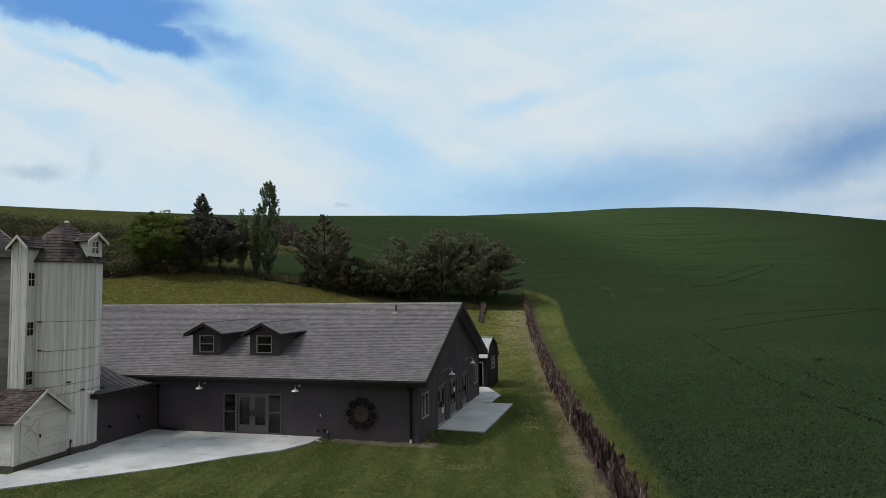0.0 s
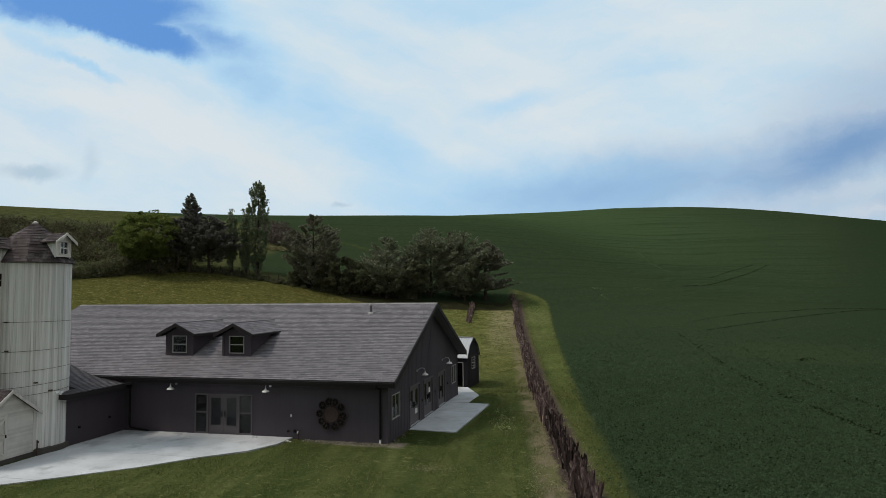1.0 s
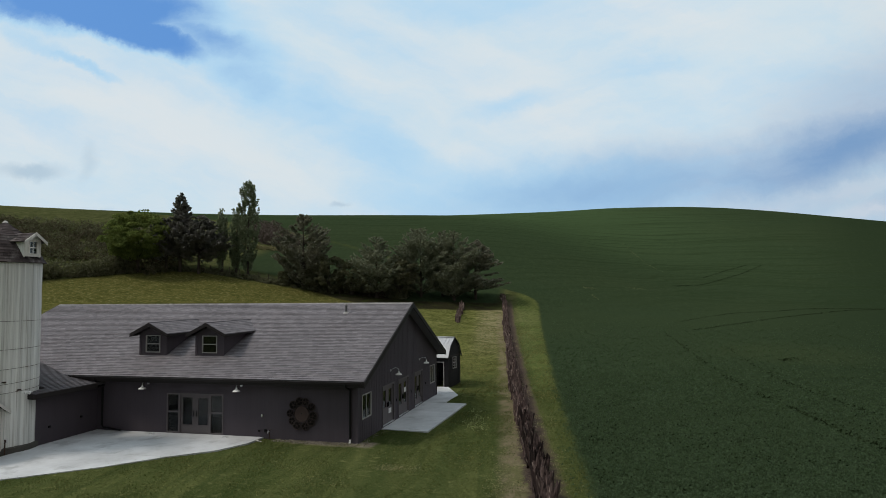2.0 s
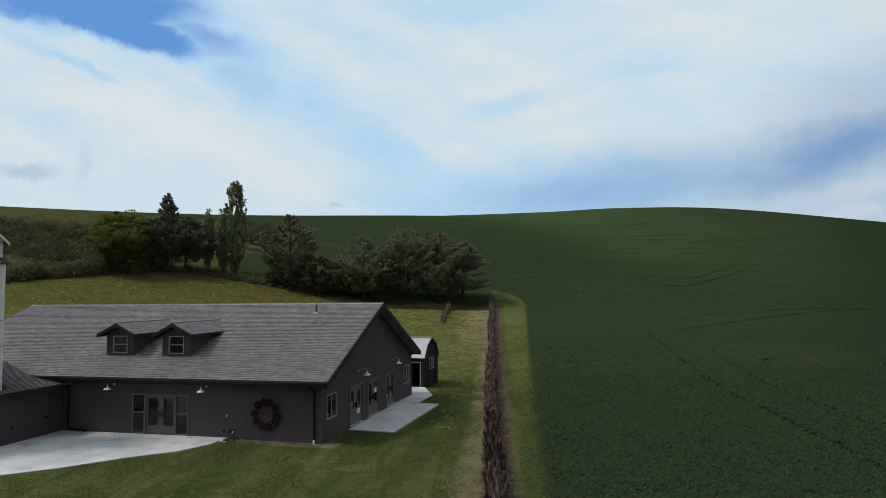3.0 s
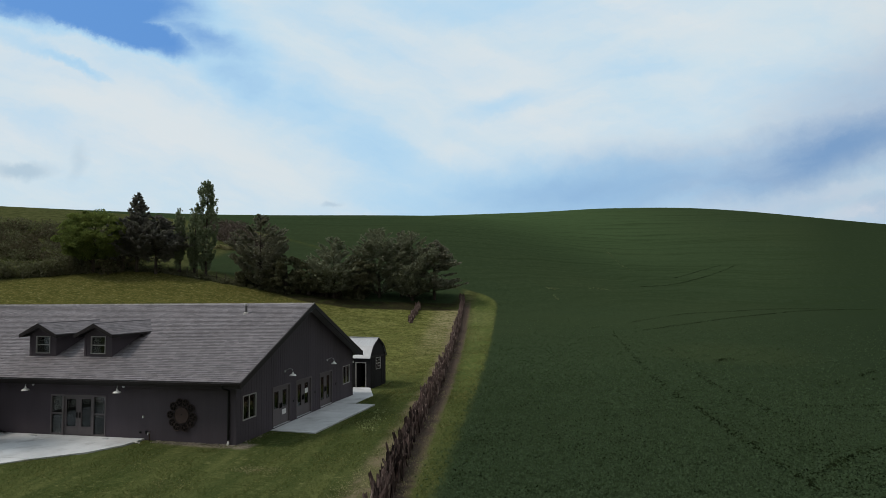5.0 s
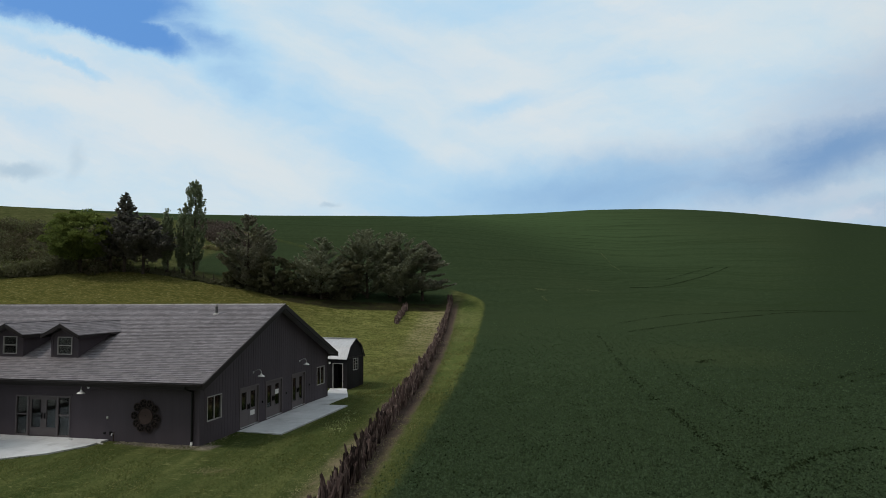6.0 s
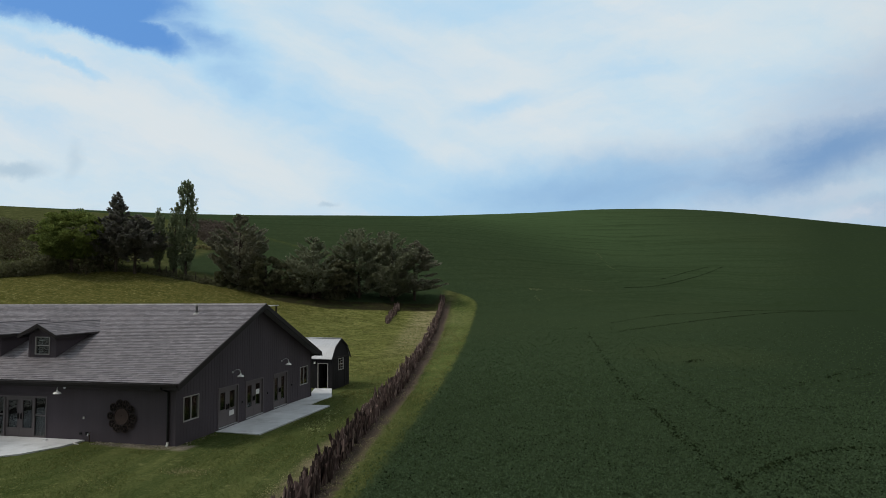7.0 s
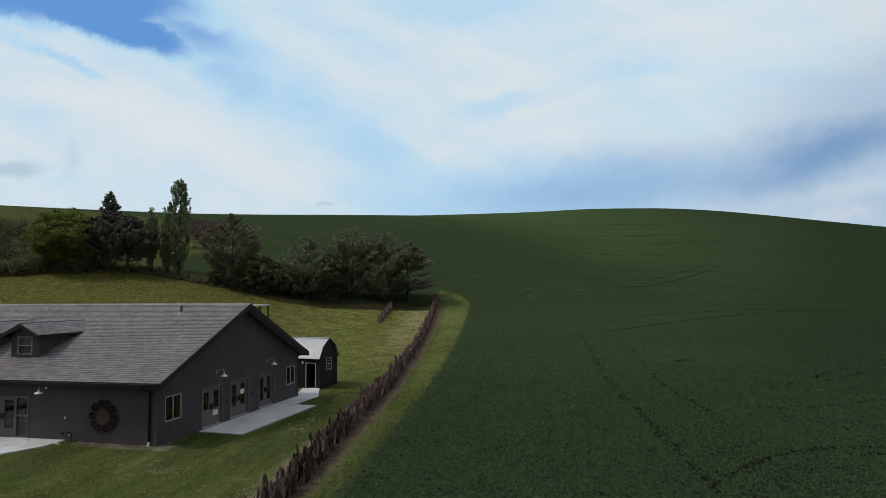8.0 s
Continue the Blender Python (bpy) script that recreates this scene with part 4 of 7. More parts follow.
def make_dormer(hall, cx):
    yf, zb, half = 1.55, roof_z(1.55), 0.87
    zw, zp = 5.20, 5.60
    side_y = EAVE_Y + (zw - EAVE_Z) / PITCH
    bm = bmesh.new()
    w0, w1, wz0, wz1 = cx - 0.47, cx + 0.47, zb + 0.17, zb + 1.14
    pierced(bm, cx - half, cx + half, zb - 0.1, zw, [(w0, w1, wz0, wz1)], along_x(yf, yf + 0.12))
    prism(bm, [(cx - half, yf, zw), (cx + half, yf, zw), (cx, yf, zp)], (0, 0.12, 0))
    for s in (-1, 1):
        prism(bm, [(cx + s * half, yf + 0.12, zb - 0.06), (cx + s * half, yf + 0.12, zw), (cx + s * half, side_y, zw)], (-s * 0.1, 0, 0))
    body = part("dormer", bm, WALL, hall, "small gabled roof dormer")
    for s in (-1, 1):
        part("dormer_corner_board", bx(*sorted((cx + s * (half + 0.02), cx + s * (half - 0.12))), yf - 0.02, yf, zb, zw - 0.05), WALL, body)
    ridge_y = EAVE_Y + (5.80 - EAVE_Z) / PITCH
    slope_up = Vector((1.2, 0, 0.6))
    rng = random.Random(int(cx * 10))
    for s in (-1, 1):
        e = cx + s * 1.2
        low_y = EAVE_Y + (5.20 - EAVE_Z) / PITCH
        top = [Vector((e, 1.15, 5.20)), Vector((cx, 1.15, 5.80)), Vector((cx, ridge_y, 5.80)), Vector((e, low_y, 5.20))]
        part("dormer_roof", slab(top, (0, 0, -0.09)), SHINGLE, body)
        n_c = 7
        quads = []
        for c in range(n_c):
            f0, f1 = c / n_c, (c + 1.15) / n_c
            y = 1.15 - rng.random() * 0.3
            while y < low_y + (ridge_y - low_y) * f0:
                y2 = min(y + 0.34, low_y + (ridge_y - low_y) * f0)
                a, b = max(y, 1.15), y2
                if b > a + 0.02:
                    lift = rng.uniform(0.012, 0.02)
                    x0, z0, x1, z1 = e + (cx - e) * f0, 5.20 + 0.6 * f0, e + (cx - e) * min(f1, 1), 5.20 + 0.6 * min(f1, 1)
                    quads.append(((x0, a + 0.004, z0 + lift), (x0, b - 0.004, z0 + lift), (x1, b - 0.004, z1 + 0.004), (x1, a + 0.004, z1 + 0.004)))
                    quads.append(((x0, a + 0.004, z0), (x0, b - 0.004, z0), (x0, b - 0.004, z0 + lift), (x0, a + 0.004, z0 + lift)))
                y += 0.34
        part("dormer_shingles", quads_mesh("dormer_shingles", np.array(quads), SHINGLE, BUTT), SHINGLE, body, kind="stuff")
        # boards at the front and along the eave
        h = Vector((0, 0, -0.19))
        p, q = Vector((e + s * 0.02, 1.10, 5.195)), Vector((cx, 1.10, 5.805))
        part("dormer_barge_board", slab([p, q, q + h, p + h], (0, 0.05, 0)), TRIM, body)
        p, q = Vector((e, 1.15, 5.18)), Vector((e, low_y - 0.02, 5.18))
        part("dormer_fascia", slab([p, q, q + Vector((0, 0, -0.02)), p + Vector((0, 0, -0.16))], (s * 0.03, 0, 0)), TRIM, body)
        part("dormer_soffit", bx(*sorted((e, cx + s * half)), 1.15, low_y - 0.3, 5.09, 5.105), TRIM, body)
    part("dormer_ridge", bar([(cx, 1.12, 5.81), (cx, ridge_y, 5.81)], 0.03, 6), SHINGLE, body)
    win = thing("window_dormer", "white-framed single-hung dormer window", "window", kind="structure")
    make_window(win, "x", w0, w1, wz0, wz1, yf, 0.1, "up", PALE_FRAME, 0)
    # grey panel added behind the glass, standing in for sky reflected in it
    part("window_blind", bx(w0 - 0.04, w1 + 0.04, yf + 0.14, yf + 0.15, wz0 - 0.04, wz1 + 0.04), FRAME, win, "added grey backing that tones the pane like reflected sky")


LATE = []
make_hall()


def leaf_door(parent, axis, u0, u1, z0, z1, face, glass, handle_at):
    def b(ua, ub, za, zb, d0, d1):
        return (ua, ub, face + d0, face + d1, za, zb) if axis == "x" else (face - d1, face - d0, ua, ub, za, zb)
    gu0, gu1, gz0, gz1 = glass
    bm = bmesh.new()
    pierced(bm, u0, u1, z0, z1, [glass], along_x(face + 0.06, face + 0.105) if axis == "x" else along_y(face - 0.105, face - 0.06))
    leaf = part("door_leaf", bm, FRAME, parent)
    bm = bmesh.new()
    for a in ((gu0 - 0.03, gu1 + 0.03, gz0 - 0.03, gz0), (gu0 - 0.03, gu1 + 0.03, gz1, gz1 + 0.03), (gu0 - 0.03, gu0, gz0, gz1), (gu1, gu1 + 0.03, gz0, gz1)):
        box(bm, *b(*a, 0.045, 0.06))
    part("glass_bead", bm, FRAME, leaf)
    p = part("pane", bx(*b(gu0, gu1, gz0, gz1, 0.078, 0.088)), GLASS, leaf)
    p.visible_shadow = False
    bm = bmesh.new()
    box(bm, *b(handle_at - 0.025, handle_at + 0.025, z0 + 0.88, z0 + 1.20, 0.03, 0.06))
    box(bm, *b(handle_at - 0.015, handle_at + 0.015, z0 + 0.92, z0 + 1.16, -0.01, 0.03))
    part("door_handle", bm, BLACK_METAL, leaf, "dark metal pull handle")
    return leaf


def make_doors():
    u0, u1, z0, z1 = FRONT_DOOR
    d = thing("door_1", "taupe glazed double entrance door with two sidelights", "door", kind="structure")
    a, b = u0 + 0.76, u1 - 0.78
    bm = bmesh.new()
    for q in ((u0, u0 + 0.06, z0, z1), (u1 - 0.06, u1, z0, z1), (a - 0.05, a + 0.05, z0, z1 - 0.07), (b - 0.05, b + 0.05, z0, z1 - 0.07), (u0 + 0.06, u1 - 0.06, z1 - 0.07, z1)):
        box(bm, q[0], q[1], -0.03, 0.12, q[2], q[3])
    part("door_frame", bm, FRAME, d)
    part("door_trim", bx(u0 - 0.1, u1 + 0.1, -0.022, -0.001, z1 + 0.001, z1 + 0.1), WALL, d)
    mid = (a + b) / 2
    leaf_door(d, "x", a + 0.05, mid - 0.004, z0 + 0.01, z1 - 0.07, 0.0, (a + 0.17, mid - 0.17, z0 + 0.45, z1 - 0.22), mid - 0.09)
    leaf_door(d, "x", mid + 0.004, b - 0.05, z0 + 0.01, z1 - 0.07, 0.0, (mid + 0.17, b - 0.17, z0 + 0.45, z1 - 0.22), mid + 0.09)
    for p, q in ((u0 + 0.06, a - 0.05), (b + 0.05, u1 - 0.06)):
        bar_z = z0 + 1.12
        s = part("sidelight_rail", bx(p, q, -0.01, 0.08, bar_z - 0.035, bar_z + 0.035), FRAME, d)
        part("sidelight_sill", bx(p, q, -0.01, 0.08, z0, z0 + 0.09), FRAME, d)
        for za, zb in ((z0 + 0.09, bar_z - 0.035), (bar_z + 0.035, z1 - 0.07)):
            g = part("pane", bx(p, q, 0.03, 0.04, za, zb), GLASS, s)
            g.visible_shadow = False
    for i, (u0, u1) in enumerate(SIDE_DOORS):
        z0, z1 = -0.04, 2.16
        d = thing("door_%d" % (i + 2), ("taupe half-glazed double door with notices", "taupe glazed double door with a paper sheet on the glass", "taupe glazed double door")[i], "door", kind="structure")
        bm = bmesh.new()
        for q in ((u0, u0 + 0.08, z0, z1), (u1 - 0.08, u1, z0, z1), (u0 + 0.08, u1 - 0.08, z1 - 0.08, z1)):
            box(bm, -0.12, 0.03, q[0], q[1], q[2], q[3])
        part("door_frame", bm, FRAME, d)
        part("threshold", bx(-0.12, 0.05, u0 + 0.08, u1 - 0.08, z0, z0 + 0.03), STEEL, d)
        mid = (u0 + u1) / 2
        low = z0 + (0.95 if i == 0 else 0.62 if i == 1 else 0.42)
        for a, b, hd in ((u0 + 0.08, mid - 0.004, mid - 0.09), (mid + 0.004, u1 - 0.08, mid + 0.09)):
            leaf = leaf_door(d, "y", a, b, z0 + 0.03, z1 - 0.08, 0.0, (a + 0.24, b - 0.24, low, z1 - 0.30), hd)
            if i == 0 and a > mid:
                part("notice", bx(-0.058, -0.050, a + 0.2, b - 0.3, z0 + 0.52, z0 + 0.80), PAPER, leaf, "white paper notice")
            if i == 1 and a > mid:
                part("notice", bx(-0.076, -0.070, a + 0.26, b - 0.26, z0 + 1.25, z0 + 1.55), PAPER, leaf, "white paper notice")
    for i, (u0, u1, z0, z1) in enumerate(SIDE_WINDOWS):
        w = thing("window_%d" % (i + 1), "pale-framed sliding window in the charcoal gable wall", "window", kind="structure")
        make_window(w, "y", u0, u1, z0, z1, 0.0, 0.12, "side")


make_doors()


def make_lamp():
    """A gooseneck barn lamp; its wall plate stands at the origin, the arm reaches out along -y."""
    lamp = thing("wall_lamp", "white enamel gooseneck barn lamp on the charcoal wall", "lamp", group="gooseneck wall lamps")
    bm = bmesh.new()
    tube(bm, [(0, 0, 0), (0, -0.025, 0)], 0.07, 14)
    plate = part("wall_plate", bm, STEEL, lamp)
    arm = [(0, -0.02, 0), (0, -0.15, 0.10), (0, -0.30, 0.16), (0, -0.44, 0.13), (0, -0.50, 0.03), (0, -0.50, -0.06)]
    part("arm", bar(arm, 0.014, 8), STEEL, lamp)
    bm = bmesh.new()
    lathe(bm, [(0.035, -0.04), (0.045, -0.10), (0.07, -0.14), (0.16, -0.18), (0.20, -0.24), (0.19, -0.245), (0.14, -0.19), (0.03, -0.15)], (0, -0.50, 0), 20)
    part("shade", bm, LAMP_WHITE, lamp)
    bm = bmesh.new()
    lathe(bm, [(0.015, -0.16), (0.04, -0.19), (0.045, -0.22), (0.02, -0.25)], (0, -0.50, 0), 10)
    part("bulb", bm, LAMP_WHITE, lamp)
    return lamp


lamp = make_lamp()
lamp.matrix_basis = pose(-6.42, -0.001, 2.62)
copy_thing(lamp, pose(-12.0, -0.001, 2.62))
for y in (5.25, 11.4):
    copy_thing(lamp, pose(0.02, y, 2.90, 0, 0, 90))


def make_wheel_art():
    """A round plate ringed by small spoked wheels, flat on the front wall."""
    art = thing("wheel_wall_art", "rusted iron wall piece: a disc ringed with small spoked wheels", "wall decoration", (-2.98, -0.02, 1.28))
    bm = bmesh.new()
    tube(bm, [(0, -0.02, 0), (0, -0.07, 0)], 0.40, 32)
    disc = part("disc", bm, RUST_PLATE, art, "rusty brown round plate")
    part("disc_rim", bar(ring_points((0, -0.075, 0), 0.40, (1, 0, 0), (0, 0, 1), 32), 0.018, 6), RUST_RIM, disc)
    part("hub_pin", bar([(0, -0.07, 0.02), (0, -0.09, 0.02)], 0.03, 8), BLACK_METAL, disc)
    for i in range(10):
        a = radians(103 - 36 * i + (4 if i % 3 else -2))
        r = 0.205 if i % 3 else 0.225
        c = Vector((0.635 * math.cos(a), -0.06, 0.635 * math.sin(a)))
        bm = bmesh.new()
        tube(bm, ring_points(c, r - 0.02, (1, 0, 0), (0, 0, 1), 20), 0.021, 6)
        tube(bm, [c + Vector((0, 0.03, 0)), c - Vector((0, 0.05, 0))], 0.042, 8)
        for k in range(5):
            b = 2 * math.pi * (k + i * 0.2) / 5
            tube(bm, [c, c + (r - 0.02) * Vector((math.cos(b), 0, math.sin(b)))], 0.013, 5)
        wheel = part("wheel", bm, RUST_RIM, art)
        # dark disc added behind the spokes in place of the shadow there
        part("dish", bar([c + Vector((0, 0.035, 0)), c + Vector((0, 0.02, 0))], r - 0.03, 20), WHEEL_SHADE, wheel)
    return art


make_wheel_art()


def make_fittings():
    tap = thing("standpipe", "upright water standpipe at the foot of the wall", "water tap")
    part("pipe", bar([(-4.72, -0.18, -0.3), (-4.72, -0.18, 0.42)], 0.03, 8), RUST, tap)
    part("spout", bar([(-4.72, -0.18, 0.36), (-4.72, -0.30, 0.40), (-4.72, -0.34, 0.30)], 0.025, 8), STEEL, tap)
    part("lever", bar([(-4.72, -0.16, 0.43), (-4.6, -0.2, 0.47)], 0.015, 6), RUST, tap)
    for x, z, w, h, mat, label in ((-5.22, 1.13, 0.06, 0.12, LAMP_WHITE, "small white wall socket cover"), (-5.38, 0.34, 0.10, 0.10, BLACK_METAL, "small black wall box"), (-5.02, 0.36, 0.10, 0.16, BLACK_METAL, "small black wall box")):
        o = thing("wall_socket", label, "socket")
        bm = bx(x - w / 2, x + w / 2, -0.06, -0.002, z - h / 2, z + h / 2)
        part("cover", bm, mat, o)
        part("flap", bx(x - w / 2 + 0.01, x + w / 2 - 0.01, -0.07, -0.061, z - h / 2 + 0.015, z + h / 2 - 0.015), mat, o)
    for y, z in ((6.35, 1.05), (9.45, 1.10), (12.95, 1.15)):
        o = thing("wall_socket", "small dark switch box beside the door", "socket")
        part("cover", bx(0.02, 0.06, y - 0.05, y + 0.05, z - 0.07, z + 0.07), BLACK_METAL, o)
        part("flap", bx(0.061, 0.068, y - 0.04, y + 0.04, z - 0.05, z + 0.05), BLACK_METAL, o)
    for y, z in ((-1.2, 0.95), (-3.3, 0.83)):
        o = thing("wall_vent", "small round black vent in the wing wall", "vent")
        part("hood", bar([(-15.2, y, z), (-15.12, y, z)], 0.06, 12), BLACK_METAL, o)
        part("flap", bar([(-15.12, y, z - 0.01), (-15.10, y, z - 0.02)], 0.045, 12), BLACK_METAL, o)


make_fittings()


def make_door_stop(x, y):
    stop = thing("door_stop", "small low grey block lying on the patio", "door stop", (x, y, 0.036), 0, "door stops on the patio")
    bm = bmesh.new()
    prism(bm, [(-0.16, -0.07, 0.0), (0.16, -0.07, 0.0), (0.13, -0.05, 0.05), (-0.13, -0.05, 0.05)], (0, 0.12, 0))
    part("block", bm, CONCRETE, stop)
    part("pad", bx(-0.10, 0.08, -0.04, 0.03, 0.051, 0.058), PALE_FRAME, stop)


make_door_stop(-11.35, -0.55)
make_door_stop(-7.05, -0.5)


def make_shelter():
    """A small flat-roofed shelter on the meadow behind the hall."""
    x1, y0 = -20.6, 49.8
    zg = height(x1 - 1.5, y0 + 1)
    shelter = thing("shelter", "small dark timber shelter with a pale flat metal roof", "shelter", (x1, y0, zg))
    top = 5.78 - zg
    part("roof", slab([(-4.2, -0.2, top + 0.05), (0.1, -0.2, top), (0.1, -0.2, top - 0.12), (-4.2, -0.2, top - 0.07)], (0, 2.6, 0)), METAL_ROOF, shelter, "pale ribbed metal roof")
    for px in (-3.9, -0.15):
        for py in (0.0, 2.2):
            part("post", bx(px - 0.08, px + 0.08, py - 0.08, py + 0.08, -0.4, top - 0.12), BARK, shelter)
    part("rail", bx(-4.0, 0.0, -0.05, 0.05, top - 0.5, top - 0.36), BARK, shelter)


make_shelter()


def make_wing():
    wing = thing("hall_wing", "low charcoal wing with a shallow dark shingle roof", "building")
    wx, we = -15.2, -14.72
    part("wall", bx(wx - 0.2, wx, -4.2, -0.03, -0.4, 2.36), WALL, wing)
    part("wall", bx(-20.2, wx - 0.2, -3.35, -3.15, -0.4, 2.36), WALL, wing)
    k, ze = 0.185, 2.64
    rx = -20.2
    zr = ze + k * (we - rx)

    def z_at(x):
        return ze + k * (we - x)
    v_end = EAVE_Y + (zr - EAVE_Z) / PITCH
    xe = we - (EAVE_Z - ze) / k
    top = [(we, -4.72, ze), (we, -0.03, ze), (xe, EAVE_Y, z_at(xe)), (xe, EAVE_Y + 0.02, z_at(xe)), (rx, v_end, zr), (rx, -3.4, zr), (-15.3, -3.4, z_at(-15.3)), (-15.3, -4.72, z_at(-15.3))]
    roof = part("roof", slab([Vector(p) for p in top], (0, 0, -0.12)), WING_SHINGLE, wing, "shallow slope of dark shingles")
    rng = random.Random(5)
    quads = []
    x = we
    while x > rx + 0.2:
        y1 = -0.05 if x > xe else EAVE_Y + (z_at(x) - EAVE_Z) / PITCH
        y = (-4.72 if x > -15.25 else -3.4) - rng.random() * 0.2
        y_low = -4.72 if x > -15.25 else -3.4
        while y < y1:
            a, b = max(y, y_low), min(y + 0.34, y1)
            if b > a + 0.02:
                lift = rng.uniform(0.028, 0.036)
                quads.append(((x, a + 0.004, z_at(x) + lift), (x, b - 0.004, z_at(x) + lift), (x - 0.21, b - 0.004, z_at(x - 0.21) + 0.004), (x - 0.21, a + 0.004, z_at(x - 0.21) + 0.004)))
                quads.append(((x, a + 0.004, z_at(x)), (x, b - 0.004, z_at(x)), (x, b - 0.004, z_at(x) + lift), (x, a + 0.004, z_at(x) + lift)))
            y += 0.34
        x -= 0.19
    part("shingles", quads_mesh("shingles", np.array(quads), WING_SHINGLE, BUTT), WING_SHINGLE, roof, kind="stuff")
    part("fascia", bx(we, we + 0.04, -4.74, -0.62, ze - 0.24, ze - 0.005), TRIM, wing)
    part("soffit", bx(wx, we, -4.72, -0.03, ze - 0.24, ze - 0.21), TRIM, wing)
    part("gutter_end", bx(we - 0.42, we + 0.02, -4.76, -4.721, ze - 0.22, ze + 0.02), TRIM, wing)
    lampy = thing("floodlight", "small white twin floodlight under the wing eave", "lamp")
    part("bracket", bar([(-14.9, -4.76, 2.72), (-14.9, -4.86, 2.80)], 0.03, 8), LAMP_WHITE, lampy)
    for s in (-0.09, 0.09):
        bm = bmesh.new()
        tube(bm, [(-14.9 + s, -4.84, 2.82), (-14.9 + s * 1.6, -4.98, 2.76)], [0.035, 0.075], 10)
        part("lamp_head", bm, LAMP_WHITE, lampy)


make_wing()


def make_shed():
    x0, x1, y0, y1 = -4.2, 0.0, 0.0, 2.75
    zb = 0.0
    spot, turn = (-0.10, 20.5, height(0.1, 21.5) - 0.02), -8.4
    ym = (y0 + y1) / 2
    shed = thing("garden_shed", "small black shed with a white ribbed metal gambrel roof", "shed", spot, turn)
    prof = [(y0, 2.50), (y0 + 0.42, 3.32), (ym, 3.92), (y1 - 0.42, 3.32), (y1, 2.50)]
    bm = bmesh.new()
    win = (ym - 0.42, ym + 0.42, 1.45, 2.40)
    pierced(bm, y0, y1, zb - 0.1, 2.50, [win], along_y(x1 - 0.1, x1))
    part("wall", bm, SHED_WALL, shed)
    part("gable_peak", slab([(x1 - 0.1, y, z) for y, z in prof], (0.1, 0, 0)), SHED_WALL, shed)
    bm = bmesh.new()
    door = (-1.32, -0.36, zb, 2.10)
    pierced(bm, x0, x1 - 0.1, zb - 0.1, 2.50, [door], along_x(y0, y0 + 0.1))
    part("wall", bm, SHED_WALL, shed)
    part("wall", bx(x0, x1 - 0.1, y1 - 0.1, y1, zb - 0.1, 2.50), SHED_WALL, shed)
    bm = bmesh.new()
    box(bm, x0, x0 + 0.1, y0 + 0.1, y1 - 0.1, zb - 0.1, 2.50)
    prism(bm, [(x0, y, z) for y, z in prof], (0.1, 0, 0))
    part("wall", bm, SHED_WALL, shed)
    part("shed_floor", bx(x0 + 0.1, x1 - 0.1, y0 + 0.1, y1 - 0.1, zb - 0.05, zb + 0.02), INSIDE, shed)
    ov = [(y0 - 0.16, 2.38)] + prof[1:4] + [(y1 + 0.16, 2.38)]
    for (ya, za), (yb, zc) in zip(ov, ov[1:]):
        panel = part("roof_panel", slab([(x0 - 0.1, ya, za + 0.03), (x0 - 0.1, yb, zc + 0.03), (x0 - 0.1, yb, zc + 0.07), (x0 - 0.1, ya, za + 0.07)], (x1 - x0 + 0.16, 0, 0)), METAL_ROOF, shed, "white ribbed metal roof panel")
        bm = bmesh.new()
        x = x0
        while x < x1 + 0.05:
            prism(bm, [(x - 0.03, ya, za + 0.07), (x - 0.015, ya, za + 0.10), (x + 0.015, ya, za + 0.10), (x + 0.03, ya, za + 0.07)], (0, yb - ya, zc - za))
            x += 0.3
        part("ribs", bm, METAL_ROOF, panel)
        part("gable_trim", slab([(x1 + 0.06, ya, za + 0.08), (x1 + 0.06, yb, zc + 0.08), (x1 + 0.06, yb, zc - 0.08), (x1 + 0.06, ya, za - 0.08)], (0.03, 0, 0)), SHED_WALL, shed)
    part("ridge_strip", bx(x0 - 0.1, x1 + 0.06, ym - 0.12, ym + 0.12, 3.98, 4.01), METAL_ROOF, shed)
    part("gable_band", bx(x1, x1 + 0.025, y0, y1, 2.44, 2.56), TRIM, shed)
    y = y0 + 0.2
    while y < y1:
        if not win[0] - 0.08 < y < win[1] + 0.08:
            part("batten", bx(x1, x1 + 0.012, y - 0.012, y + 0.012, zb, 2.44), SHED_WALL, shed)
        y += 0.3
    d = thing("door_5", "white-framed open shed doorway", "door", spot, turn, kind="structure")
    bm = bmesh.new()
    u0, u1, z0, z1 = door
    for q in ((u0, u0 + 0.06, z0, z1), (u1 - 0.06, u1, z0, z1), (u0 + 0.06, u1 - 0.06, z1 - 0.06, z1)):
        box(bm, q[0], q[1], y0 - 0.03, y0 + 0.05, q[2], q[3])
    part("door_frame", bm, PALE_FRAME, d)
    leaf = part("door_leaf", bx(u0 + 0.06, u0 + 0.10, y0 + 0.12, y0 + 0.95, zb + 0.03, z1 - 0.07), SHED_WALL, d)
    part("pane", bx(u0 + 0.5, u1 - 0.06, y0 + 0.02, y0 + 0.03, zb + 0.9, z1 - 0.1), GLASS, leaf).visible_shadow = False
    w = thing("window_3", "white gridded shed window", "window", spot, turn, kind="structure")
    fr = make_window(w, "y", win[0], win[1], win[2], win[3], x1, 0.08, "up", PALE_FRAME, 1)
    for f in (0.25, 0.75):
        z = win[2] + (win[3] - win[2]) * f
        part("muntin", bx(x1 - 0.02, x1 + 0.004, win[0] + 0.045, win[1] - 0.045, z - 0.012, z + 0.012), PALE_FRAME, fr)
    lampo = thing("wall_lantern", "small white lantern beside the shed door", "lamp", spot, turn)
    part("lantern_body", bx(-1.62, -1.50, y0 - 0.12, y0 - 0.002, 2.02, 2.2), LAMP_WHITE, lampo)
